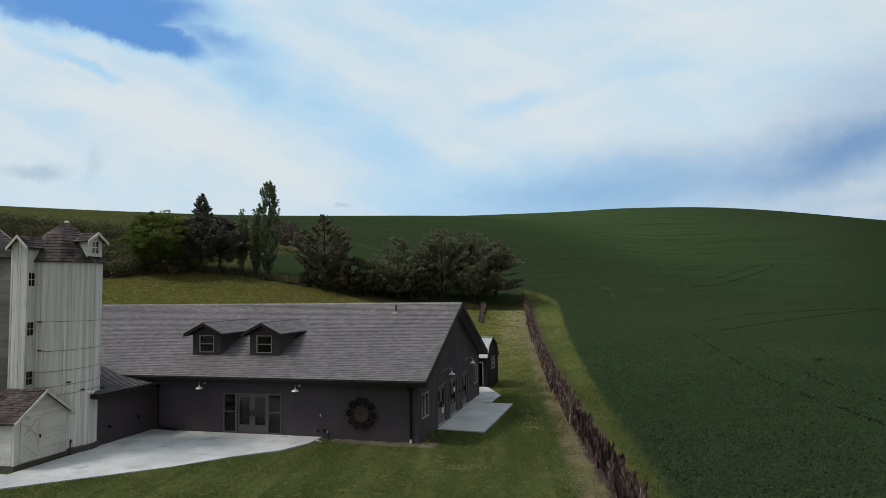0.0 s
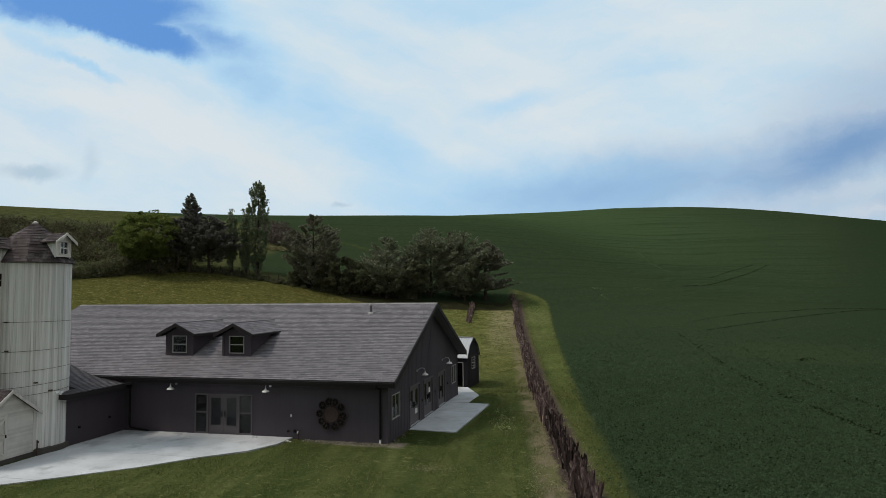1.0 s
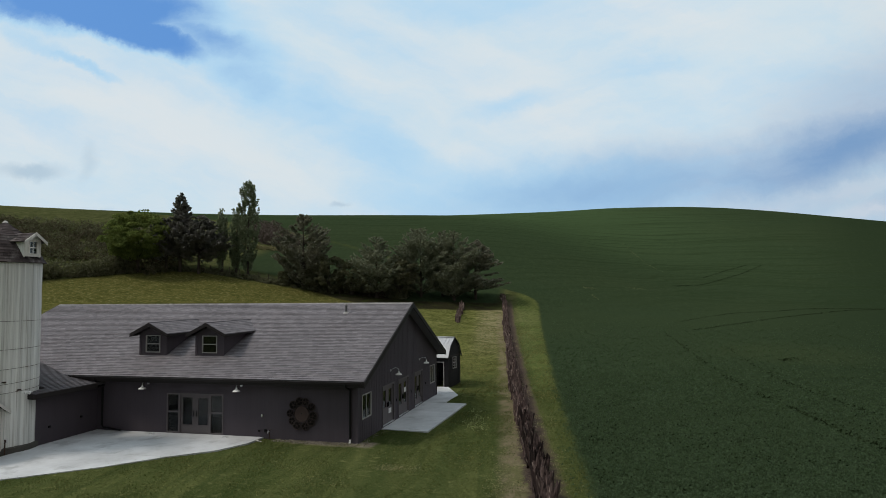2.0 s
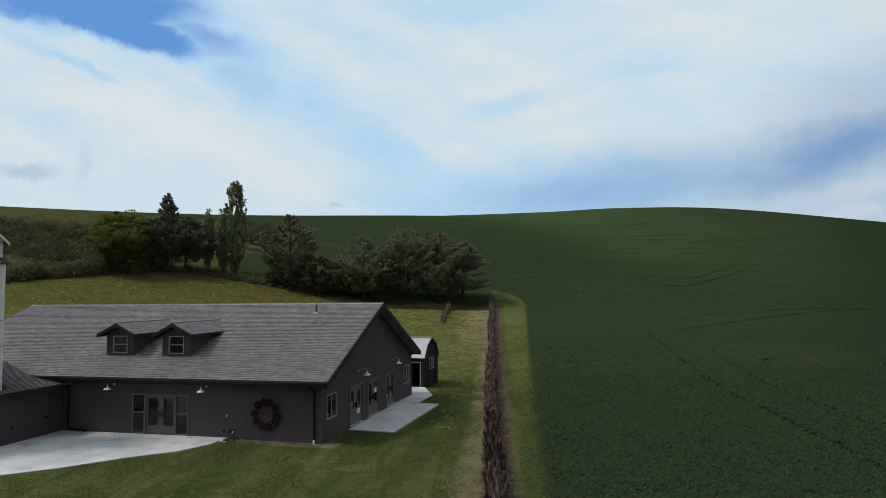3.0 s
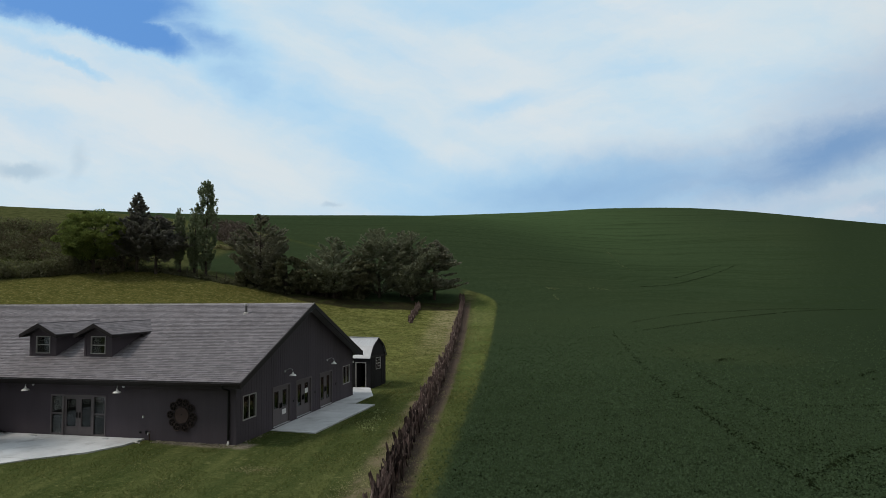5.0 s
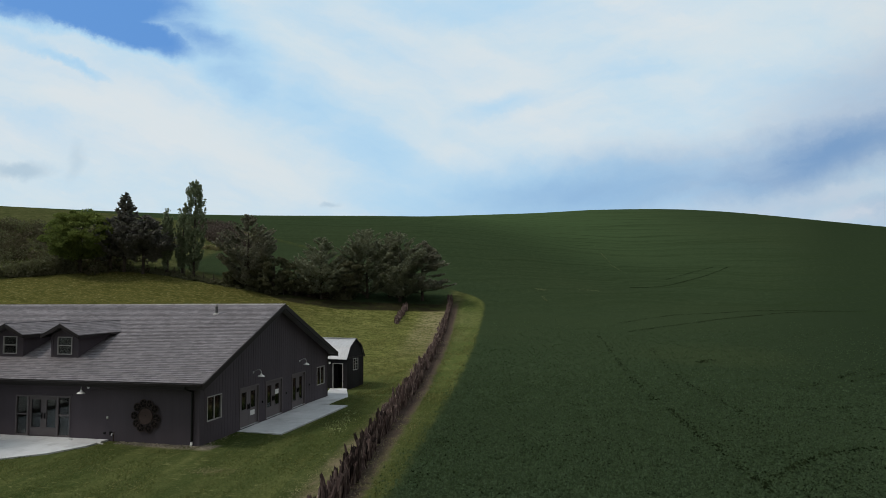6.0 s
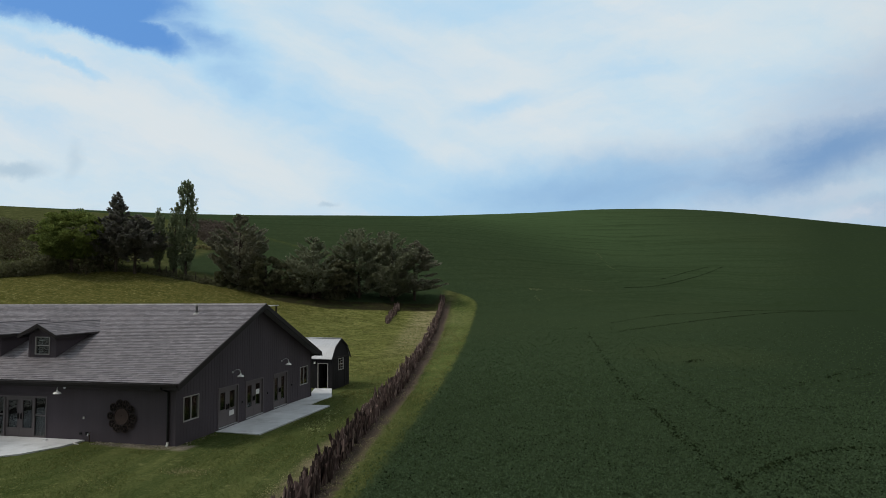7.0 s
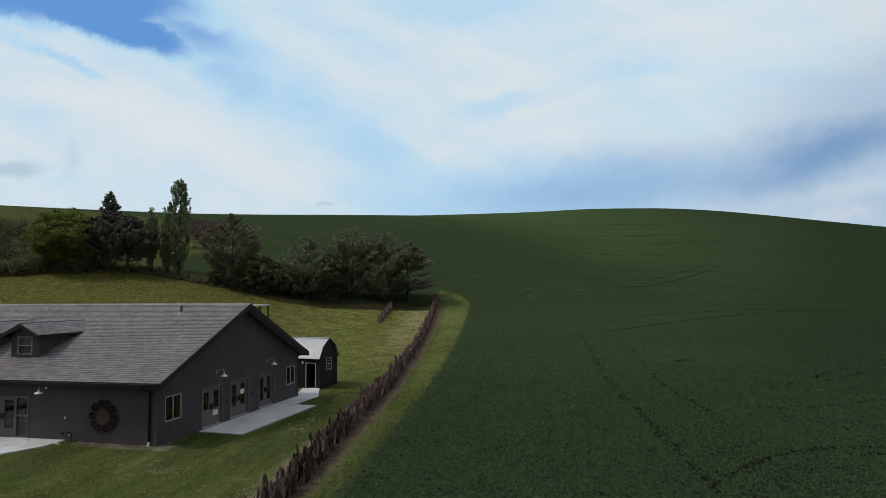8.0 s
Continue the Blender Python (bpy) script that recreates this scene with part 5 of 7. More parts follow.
    part("lantern_cap", bx(-1.64, -1.48, y0 - 0.14, y0 - 0.002, 2.2, 2.23), BLACK_METAL, lampo)


make_shed()


def make_stone(x, y, size, seed):
    rng = random.Random(seed)
    o = thing("stone", "small pale stone in the grass beside the patio", "stone", (x, y, height(x, y)), 0, "pale stones by the patio")
    bm = bmesh.new()
    bmesh.ops.create_icosphere(bm, subdivisions=2, radius=size)
    for v in bm.verts:
        v.co = Vector((v.co.x * 1.3, v.co.y, v.co.z * 0.6 + size * 0.4)) * rng.uniform(0.85, 1.12)
    part("stone_body", bm, GRAVEL_STONE, o)


GRAVEL_STONE = material("pale_stone", (0.55, 0.54, 0.51), 0.1, 3.0, 0.9, bump=0.4)
for x, y, size, seed in ((-5.36, -0.75, 0.08, 1), (-5.1, -0.7, 0.09, 2), (-4.92, -0.72, 0.05, 3)):
    make_stone(x, y, size, seed)



# ---- the old white silo, its store room and the grey barn ----
SX, SY, SR = -16.71, -4.76, 1.64


def clapboards(owner, mat, axis, u0, u1, z0, z1, face, out, top=None, pitch=0.14, holes=()):
    """Lapped boards on a wall. axis 'x' or 'y' is the way they run; out: +1 or -1, the side they face; top(z): the span left at a height."""
    z = z0
    while z < z1 - 0.02:
        spans = [top(z + pitch / 2) if top else (u0, u1)]
        for h in holes:
            if h[2] < z + pitch / 2 < h[3]:
                spans = [s for a, b in spans for s in ((a, min(b, h[0])), (max(a, h[1]), b)) if s[1] > s[0] + 0.02]
        zt = min(z + pitch, z1)
        for a, b in spans:
            if b > a + 0.05:
                if axis == "x":
                    board = slab([(a, face, z), (a, face + out * 0.034, z), (a, face + out * 0.004, zt), (a, face, zt)], (b - a, 0, 0))
                else:
                    board = slab([(face, a, z), (face + out * 0.034, a, z), (face + out * 0.004, a, zt), (face, a, zt)], (0, b - a, 0))
                part("clapboard", board, mat, owner)
        z += pitch


def roof_tabs(p_low0, p_low1, p_top0, p_top1, courses, tab, rng):
    """Loose shingle quads on a flat four-cornered slope."""
    a0, a1, b0, b1 = (np.array(p, float) for p in (p_low0, p_low1, p_top0, p_top1))
    nrm = np.cross(a1 - a0, b0 - a0)
    nrm = nrm / np.linalg.norm(nrm)
    nrm = nrm if nrm[2] > 0 else -nrm
    out = []
    for c in range(courses):
        f, g = c / courses, min(1.0, (c + 1.15) / courses)
        l0, l1, h0, h1 = a0 + (b0 - a0) * f, a1 + (b1 - a1) * f, a0 + (b0 - a0) * g, a1 + (b1 - a1) * g
        count = max(1, int(np.linalg.norm(l1 - l0) / tab))
        cuts = [0.0] + sorted((k + rng.uniform(-0.25, 0.25) + (c % 2) * 0.4) / count for k in range(1, count)) + [1.0]
        for s, e in zip(cuts, cuts[1:]):
            if e - s < 0.01:
                continue
            s, e = s + 0.01 / count, e - 0.01 / count
            lift = nrm * rng.uniform(0.014, 0.03)
            low = (b0 - a0) / courses * rng.uniform(-0.1, 0.06)
            q = [l0 + (l1 - l0) * s + low, l0 + (l1 - l0) * e + low, h0 + (h1 - h0) * e, h0 + (h1 - h0) * s]
            out.append((q[0] + lift, q[1] + lift, q[2] + nrm * 0.004, q[3] + nrm * 0.004))
            out.append((q[0], q[1], q[1] + lift, q[0] + lift))
    return out


def gable_roof(parent, axis, mid, half, over, z_eave, z_peak, s0, s1, mat, rng, courses=10, thick=0.07, trim=None, name="roof"):
    """Two slopes of a gabled roof. axis: the way the ridge runs, from s0 to s1; mid and half: its middle and half span."""
    k = (z_peak - z_eave) / half

    def pt(u, s, z):
        return (s, u, z) if axis == "x" else (u, s, z)
    for side in (-1, 1):
        e = mid + side * (half + over)
        ze = z_eave - k * over
        p = [pt(e, s0, ze), pt(e, s1, ze), pt(mid, s1, z_peak), pt(mid, s0, z_peak)]
        deck = part(name, slab([Vector(q) for q in p], (0, 0, -thick)), mat, parent)
        part("shingles", quads_mesh("shingles", np.array(roof_tabs(p[0], p[1], p[3], p[2], courses, 0.22, rng)), mat), mat, deck, kind="stuff")
        if trim:
            for s, d in ((s1, 0.04), (s0, -0.04)):
                a, b = Vector(pt(e, s, ze + 0.02)), Vector(pt(mid, s, z_peak + 0.02))
                h = Vector((0, 0, -0.15))
                part("barge_board", slab([a, b, b + h, a + h], pt(0, d, 0)), trim, parent)


def make_silo():
    silo = thing("silo", "tall weathered white wooden stave silo with brown shingled cap", "silo")
    rng = random.Random(11)
    count = 46
    bm = bmesh.new()
    lathe(bm, [(SR + 0.09, -0.4), (SR + 0.09, 0.27), (SR + 0.02, 0.31)], (SX, SY, 0), 40)
    part("foundation_ring", bm, FOUNDATION, silo, "dark stained concrete ring")
    bm = bmesh.new()
    lathe(bm, [(SR - 0.05, 0.1), (SR - 0.05, 9.15)], (SX, SY, 0), 40)
    core = part("body", bm, WHITE_TRIM, silo)
    for i in range(count):
        a = 2 * math.pi * i / count
        w = 2 * math.pi * SR / count
        r = SR + rng.uniform(-0.008, 0.012)
        m = Matrix.Translation((SX, SY, 0)) @ Matrix.Rotation(a, 4, "Z")
        part("stave", bx(r - 0.05, r, -w / 2 + 0.0025, w / 2 - 0.002, 0.26 + rng.uniform(0, 0.08), 9.12, m=m), WHITE_BOARD, core)
    for z, lean in ((6.2, 0.0), (4.85, 0.05), (3.92, 0.09), (3.22, 0.12), (2.8, 0.12)):
        pts = []
        for k in range(41):
            a = 2 * math.pi * k / 40
            pts.append((SX + (SR + 0.018) * math.cos(a), SY + (SR + 0.018) * math.sin(a), z + lean * math.cos(a - 0.75) * 1.3))
        part("hoop", bar(pts, 0.008, 5), RUST, silo)
    for a, z in ((-1.45, 6.2), (-1.42, 4.87), (-0.66, 3.36), (-0.28, 2.94)):
        m = Matrix.Translation((SX, SY, z)) @ Matrix.Rotation(a, 4, "Z")
        part("hoop_lug", bx(SR + 0.01, SR + 0.07, -0.09, 0.09, -0.028, 0.028, m=m), RUST, silo)
    # eight-sided cap in two pitches
    k = 10
    tiers = [(SR + 0.20, 9.02), (1.02, 10.34), (0.02, 11.06)]
    for (r0, z0), (r1, z1), courses in ((tiers[0], tiers[1], 9), (tiers[1], tiers[2], 8)):
        quads = []
        bm = bmesh.new()
        for i in range(k):
            a, b = 2 * math.pi * (i + 0.5) / k, 2 * math.pi * (i + 1.5) / k
            p = [(SX + r * math.cos(q), SY + r * math.sin(q), z) for r, z, q in ((r0, z0, a), (r0, z0, b), (r1, z1, b), (r1, z1, a))]
            bm.faces.new([bm.verts.new(q) for q in p])
            quads += roof_tabs(p[0], p[1], p[3], p[2], courses, 0.22, rng)
        bmesh.ops.remove_doubles(bm, verts=bm.verts[:], dist=0.001)
        bmesh.ops.solidify(bm, geom=bm.faces[:], thickness=0.05)
        cap = part("roof", bm, OLD_SHINGLE, silo, "brown shingled silo cap, worn")
        part("shingles", quads_mesh("shingles", np.array(quads), OLD_SHINGLE), OLD_SHINGLE, cap, kind="stuff")
    bm = bmesh.new()
    lathe(bm, [(0.14, 10.98), (0.12, 11.06), (0.03, 11.13)], (SX, SY, 0), 10)
    part("finial", bm, WHITE_TRIM, silo)
    # small dormer on the cap
    x1, half = SX + 1.72, 0.46
    bm = bmesh.new()
    pierced(bm, SY - half, SY + half, 9.30, 10.12, [(SY - 0.25, SY + 0.25, 9.42, 10.06)], along_y(x1 - 0.06, x1))
    dormer = part("dormer", bm, WHITE_TRIM, silo, "tiny white gabled dormer")
    part("dormer_peak", slab([(x1 - 0.06, SY - half, 10.12), (x1 - 0.06, SY + half, 10.12), (x1 - 0.06, SY, 10.42)], (0.06, 0, 0)), WHITE_BOARD, dormer)
    for s in (-1, 1):
        part("dormer_cheek", slab([(x1 - 0.06, SY + s * half, 9.25), (x1 - 0.06, SY + s * half, 10.12), (x1 - 1.0, SY + s * half, 10.12)], (0, -s * 0.04, 0)), WHITE_BOARD, dormer)
    gable_roof(dormer, "x", SY, 0.5, 0.16, 10.13, 10.47, x1 - 1.15, x1 + 0.16, OLD_SHINGLE, rng, 5, 0.04, WHITE_TRIM, "dormer_roof")
    w = thing("window_silo", "small white four-pane window in the silo dormer", "window", kind="structure")
    fr = make_window(w, "y", SY - 0.25, SY + 0.25, 9.42, 10.06, x1, 0.05, "up", WHITE_TRIM, 1, 0.035)
    part("dark_back", bx(x1 - 0.12, x1 - 0.09, SY - 0.3, SY + 0.3, 9.38, 10.1), INSIDE, w)
    # upright chute beside the silo
    cx0, cx1, cy0, cy1, z0, z1 = -17.62, -16.76, -6.95, -6.1, 2.6, 9.80
    chute = part("chute", bx(cx0 + 0.02, cx1 - 0.02, cy0 + 0.02, cy1, z0, z1), WHITE_TRIM, silo, "square white board chute")
    n = 5
    for i in range(n):
        u = cx0 + (cx1 - cx0) * i / n
        part("chute_board", bx(u + 0.006, u + (cx1 - cx0) / n - 0.006, cy0 - rng.uniform(0.0, 0.012), cy0 + 0.02, z0, z1), WHITE_BOARD, chute)
    wins = [(-6.90, -6.50, 7.85, 8.50), (-6.90, -6.50, 5.56, 6.22), (-6.88, -6.48, 3.30, 3.96)]
    for i in range(4):
        u, v = cy0 + (cy1 - cy0) * i / 4, cy0 + (cy1 - cy0) * (i + 1) / 4
        part("chute_board", bx(cx1 - 0.02, cx1 + rng.uniform(0.0, 0.01), u + 0.005, v - 0.005, z0, z1), WHITE_BOARD, chute)
    for s in ((cx1 - 0.04, cy0 - 0.02),):
        part("corner_board", bx(s[0], s[0] + 0.075, s[1], s[1] + 0.08, z0, z1), WHITE_TRIM, chute)
    part("corner_board", bx(cx0 - 0.02, cx0 + 0.07, cy0 - 0.02, cy0 + 0.05, z0, z1), WHITE_TRIM, chute)
    part("chute_peak", slab([(cx0, cy0, z1), (cx1, cy0, z1), ((cx0 + cx1) / 2, cy0, z1 + 0.36)], (0, 0.06, 0)), WHITE_BOARD, chute)
    gable_roof(chute, "y", (cx0 + cx1) / 2, 0.43, 0.18, z1 + 0.02, z1 + 0.42, cy0 - 0.17, SY - 0.6, OLD_SHINGLE, rng, 5, 0.05, WHITE_TRIM, "chute_roof")
    for a, b, c, d in wins:
        win = thing("window_chute", "small weathered four-pane chute window", "window", kind="structure")
        make_window(win, "y", a, b, c, d, cx1 + 0.02, 0.02, "up", WHITE_TRIM, 1, 0.025)
        part("dark_back", bx(cx1 - 0.01, cx1 + 0.012, a, b, c, d), INSIDE, win)
        part("window_sill", bx(cx1, cx1 + 0.05, a - 0.03, b + 0.03, c - 0.05, c), WHITE_TRIM, win)


make_silo()


def make_store():
    """The little white gabled store room at the silo's foot."""
    x0, x1, y0, y1 = -19.6, -15.4, -8.65, -5.78
    ym, ze, zp = (y0 + y1) / 2, 2.16, 3.22
    rng = random.Random(21)
    store = thing("store_room", "small white clapboard store room with a brown shingle roof", "shed")
    part("foundation", bx(x0, x1 + 0.02, y0 - 0.02, y1, -0.4, 0.2), FOUNDATION, store, "stained concrete footing")
    part("wall", bx(x1 - 0.12, x1, y0 + 0.12, y1 - 0.12, 0.2, ze), WHITE_TRIM, store)
    front = part("gable_peak", slab([(x1 - 0.12, y0, ze), (x1 - 0.12, y1, ze), (x1 - 0.12, ym, zp - 0.06)], (0.12, 0, 0)), WHITE_TRIM, store)
    side = part("wall", bx(x0, x1, y0, y0 + 0.12, 0.2, ze), WHITE_TRIM, store)
    part("wall", bx(x0, x1, y1 - 0.12, y1, 0.2, ze), WHITE_TRIM, store)
    door = (-8.38, -7.34, 0.26, 2.12)

    def top(z):
        d = 0.0 if z < ze else (z - ze) / (zp - ze) * (y1 - y0) / 2
        return (y0 + 0.1 + d, y1 - 0.1 - d)
    clapboards(front, CLAPBOARD, "y", y0, y1, 0.22, zp - 0.1, x1 + 0.001, 1, top, 0.09, [(door[0] - 0.08, door[1] + 0.08, 0.0, door[3] + 0.08)])
    clapboards(side, CLAPBOARD, "x", x0, x1 - 0.1, 0.22, ze, y0 - 0.001, -1, None, 0.09)
    for y in (y0 - 0.02, y1 - 0.09):
        part("corner_board", bx(x1 - 0.08, x1 + 0.035, y, y + 0.11, 0.2, ze), WHITE_TRIM, store)
    gable_roof(store, "x", ym, (y1 - y0) / 2, 0.22, ze, zp, x0, x1 + 0.22, OLD_SHINGLE, rng, 14, 0.07, WHITE_TRIM)
    d = thing("door_6", "white plank door with crossed braces", "door", kind="structure")
    leaf = part("door_leaf", bx(x1 + 0.001, x1 + 0.03, door[0], door[1], door[2], door[3]), CLAPBOARD, d)
    f = x1 + 0.03
    for a in ((door[0], door[1], door[2], door[2] + 0.11), (door[0], door[1], door[3] - 0.11, door[3]), (door[0], door[0] + 0.1, door[2] + 0.11, door[3] - 0.11), (door[1] - 0.1, door[1], door[2] + 0.11, door[3] - 0.11), (door[0] + 0.1, door[1] - 0.1, 1.15, 1.25)):
        part("rail", bx(f, f + 0.05, *a), WHITE_TRIM, leaf)
    for za, zb in ((door[2] + 0.11, 1.15), (1.25, door[3] - 0.11)):
        for s in (0, 1):
            ya, yb = (door[0] + 0.1, door[1] - 0.1) if s == 0 else (door[1] - 0.1, door[0] + 0.1)
            w = 0.10
            part("brace", slab([(f, ya, za), (f, ya, za + w), (f, yb, zb), (f, yb, zb - w)], (0.042 + 0.004 * s, 0, 0)), WHITE_TRIM, leaf)
    bm = bmesh.new()
    for a in ((door[0] - 0.09, door[0] - 0.005, door[2], door[3] + 0.08), (door[1] + 0.005, door[1] + 0.09, door[2], door[3] + 0.08), (door[0] - 0.005, door[1] + 0.005, door[3] + 0.005, door[3] + 0.08)):
        box(bm, x1 + 0.002, x1 + 0.03, *a)
    part("door_frame", bm, WHITE_TRIM, d)
    part("latch", bx(f + 0.05, f + 0.08, door[1] - 0.08, door[1] - 0.02, 1.15, 1.30), BLACK_METAL, leaf)
    hyd = thing("standpipe", "short pale pipe with a tap by the store room", "water tap")
    part("pipe", bar([(x1 + 0.28, y1 - 0.1, -0.1), (x1 + 0.28, y1 - 0.1, 0.75)], 0.03, 8), RUST, hyd)
    part("spout", bar([(x1 + 0.28, y1 - 0.1, 0.7), (x1 + 0.38, y1 - 0.14, 0.72), (x1 + 0.4, y1 - 0.15, 0.62)], 0.02, 8), RUST, hyd)


make_store()


def make_barn():
    x0, x1, y0, y1 = -32.0, -20.35, -6.2, -3.6
    xm, ze, zp = (x0 + x1) / 2, 9.6, 13.4
    rng = random.Random(31)
    barn = thing("old_barn", "tall grey weathered clapboard barn with white roof edge", "barn")
    bm = bmesh.new()
    prism(bm, [(x0, y0, -0.4), (x1, y0, -0.4), (x1, y0, ze), (xm, y0, zp), (x0, y0, ze)], (0, y1 - y0, 0))
    body = part("wall", bm, GREY_CLAPBOARD, barn)

    def top(z):
        d = 0.0 if z < ze else (z - ze) / (zp - ze) * (x1 - x0) / 2
        return (x0 + d, x1 - d)
    clapboards(body, GREY_CLAPBOARD, "x", x0, x1, 0.0, zp - 0.2, y0 - 0.001, -1, top, 0.15)
    clapboards(body, GREY_CLAPBOARD, "y", y0, y1, 0.0, ze, x1 + 0.001, 1, None, 0.15)
    gable_roof(barn, "y", xm, (x1 - x0) / 2, 0.35, ze, zp + 0.1, y0 - 0.35, y1 + 0.3, OLD_SHINGLE, rng, 40, 0.1, WHITE_TRIM)
    lean = thing("lean_to", "dark low lean-to roof against the barn", "shed")
    part("roof", slab([(-31.0, -8.9, 3.35), (-19.65, -8.9, 3.35), (-19.65, -6.23, 4.7), (-31.0, -6.23, 4.7)], (0, 0, -0.1)), OLD_SHINGLE, lean)
    part("wall", bx(-31.0, -19.7, -8.6, -8.45, -0.3, 3.35), GREY_CLAPBOARD, lean)


make_barn()


# ---- trees, hedges, log fence, crop ----
def frond_quads(points, size, rng, flat=0.0, narrow=0.6):
    """Loose leaf quads round the given points; flat: how far they lie level."""
    k = len(points)
    n = rng.normal(size=(k, 3))
    n[:, 2] = n[:, 2] * (1 - flat) + flat * 1.6
    n /= np.linalg.norm(n, axis=1, keepdims=True)
    t = np.cross(n, rng.normal(size=(k, 3)))
    t /= np.linalg.norm(t, axis=1, keepdims=True)
    b = np.cross(n, t)
    s = (size * rng.uniform(0.55, 1.3, size=(k, 1)))
    t, b = t * s, b * s * narrow
    p = np.asarray(points)
    bend = n * s * rng.uniform(-0.3, 0.3, size=(k, 1))
    return np.stack([p - t, p - b * 0.9 + bend, p + t, p + b * 0.9 + bend], 1)


def limbs(bm, base, top, r0, spread, count, rng, low=0.25, rise=0.5):
    """A tapered trunk with limbs."""
    b, t = Vector(base), Vector(top)
    pts = [b + (t - b) * f + Vector((rng.uniform(-1, 1), rng.uniform(-1, 1), 0)) * 0.06 * spread * (0 < f < 1) for f in (0, 0.15, 0.3, 0.5, 0.7, 0.85, 1.0)]
    tube(bm, [b - Vector((0, 0, 0.5))] + pts, [r0 * 1.4, r0 * 1.2, r0, r0 * 0.85, r0 * 0.65, r0 * 0.42, r0 * 0.24, r0 * 0.06], 8)
    for i in range(count):
        f = low + (0.92 - low) * (i + rng.random()) / count
        p = b + (t - b) * f
        a = rng.uniform(0, 6.28)
        out = Vector((math.cos(a), math.sin(a), 0)) * spread * (1.05 - 0.75 * f) * rng.uniform(0.6, 1.0)
        q = p + out * 0.5 + Vector((0, 0, out.length * rise * 0.5))
        e = p + out + Vector((0, 0, out.length * rise * 0.8))
        tube(bm, [p, q, e], [r0 * 0.36 * (1.1 - f), r0 * 0.22 * (1.1 - f), r0 * 0.05], 5)


def tree_thing(name, label, category, base, trunk_bm, quads, mat, bark=BARK):
    tree = thing(name, label, category, group="")
    part("trunk", trunk_bm, bark, tree)
    part("crown", quads_mesh("crown", quads, mat), mat, tree)
    return tree


def broad_tree(name, label, base, rx, ry, hgt, low, mat, seed, clumps=110, per=130, leaf=0.30):
    """A round-headed leafy tree."""
    rng, r2 = np.random.default_rng(seed), random.Random(seed)
    x, y, z = base
    bm = bmesh.new()
    limbs(bm, base, (x + 0.2, y, z + hgt * 0.85), 0.28, rx * 0.9, 14, r2, 0.15)
    pts = []
    for i in range(clumps):
        d = rng.normal(size=3)
        d /= np.linalg.norm(d)
        r = rng.uniform(0.55, 1.0) ** 0.6
        c = np.array([d[0] * rx * r, d[1] * ry * r, d[2] * (hgt - low) / 2 * r])
        c *= 0.96 + 0.20 * noise.noise(Vector(c) * 0.4 + Vector((seed, 0, 0)))
        size = rng.uniform(0.35, 1.1) * rx * 0.22
        q = rng.normal(size=(per, 3))
        q = q / np.linalg.norm(q, axis=1, keepdims=True) * rng.uniform(0.4, 1.0, size=(per, 1)) ** 0.5
        q[:, 2] *= 0.5
        pts.append(c + q * size)
    pts = np.concatenate(pts) + np.array([x, y, z + low + (hgt - low) / 2])
    return tree_thing(name, label, "tree", base, bm, frond_quads(pts, leaf, rng, 0.35), mat)


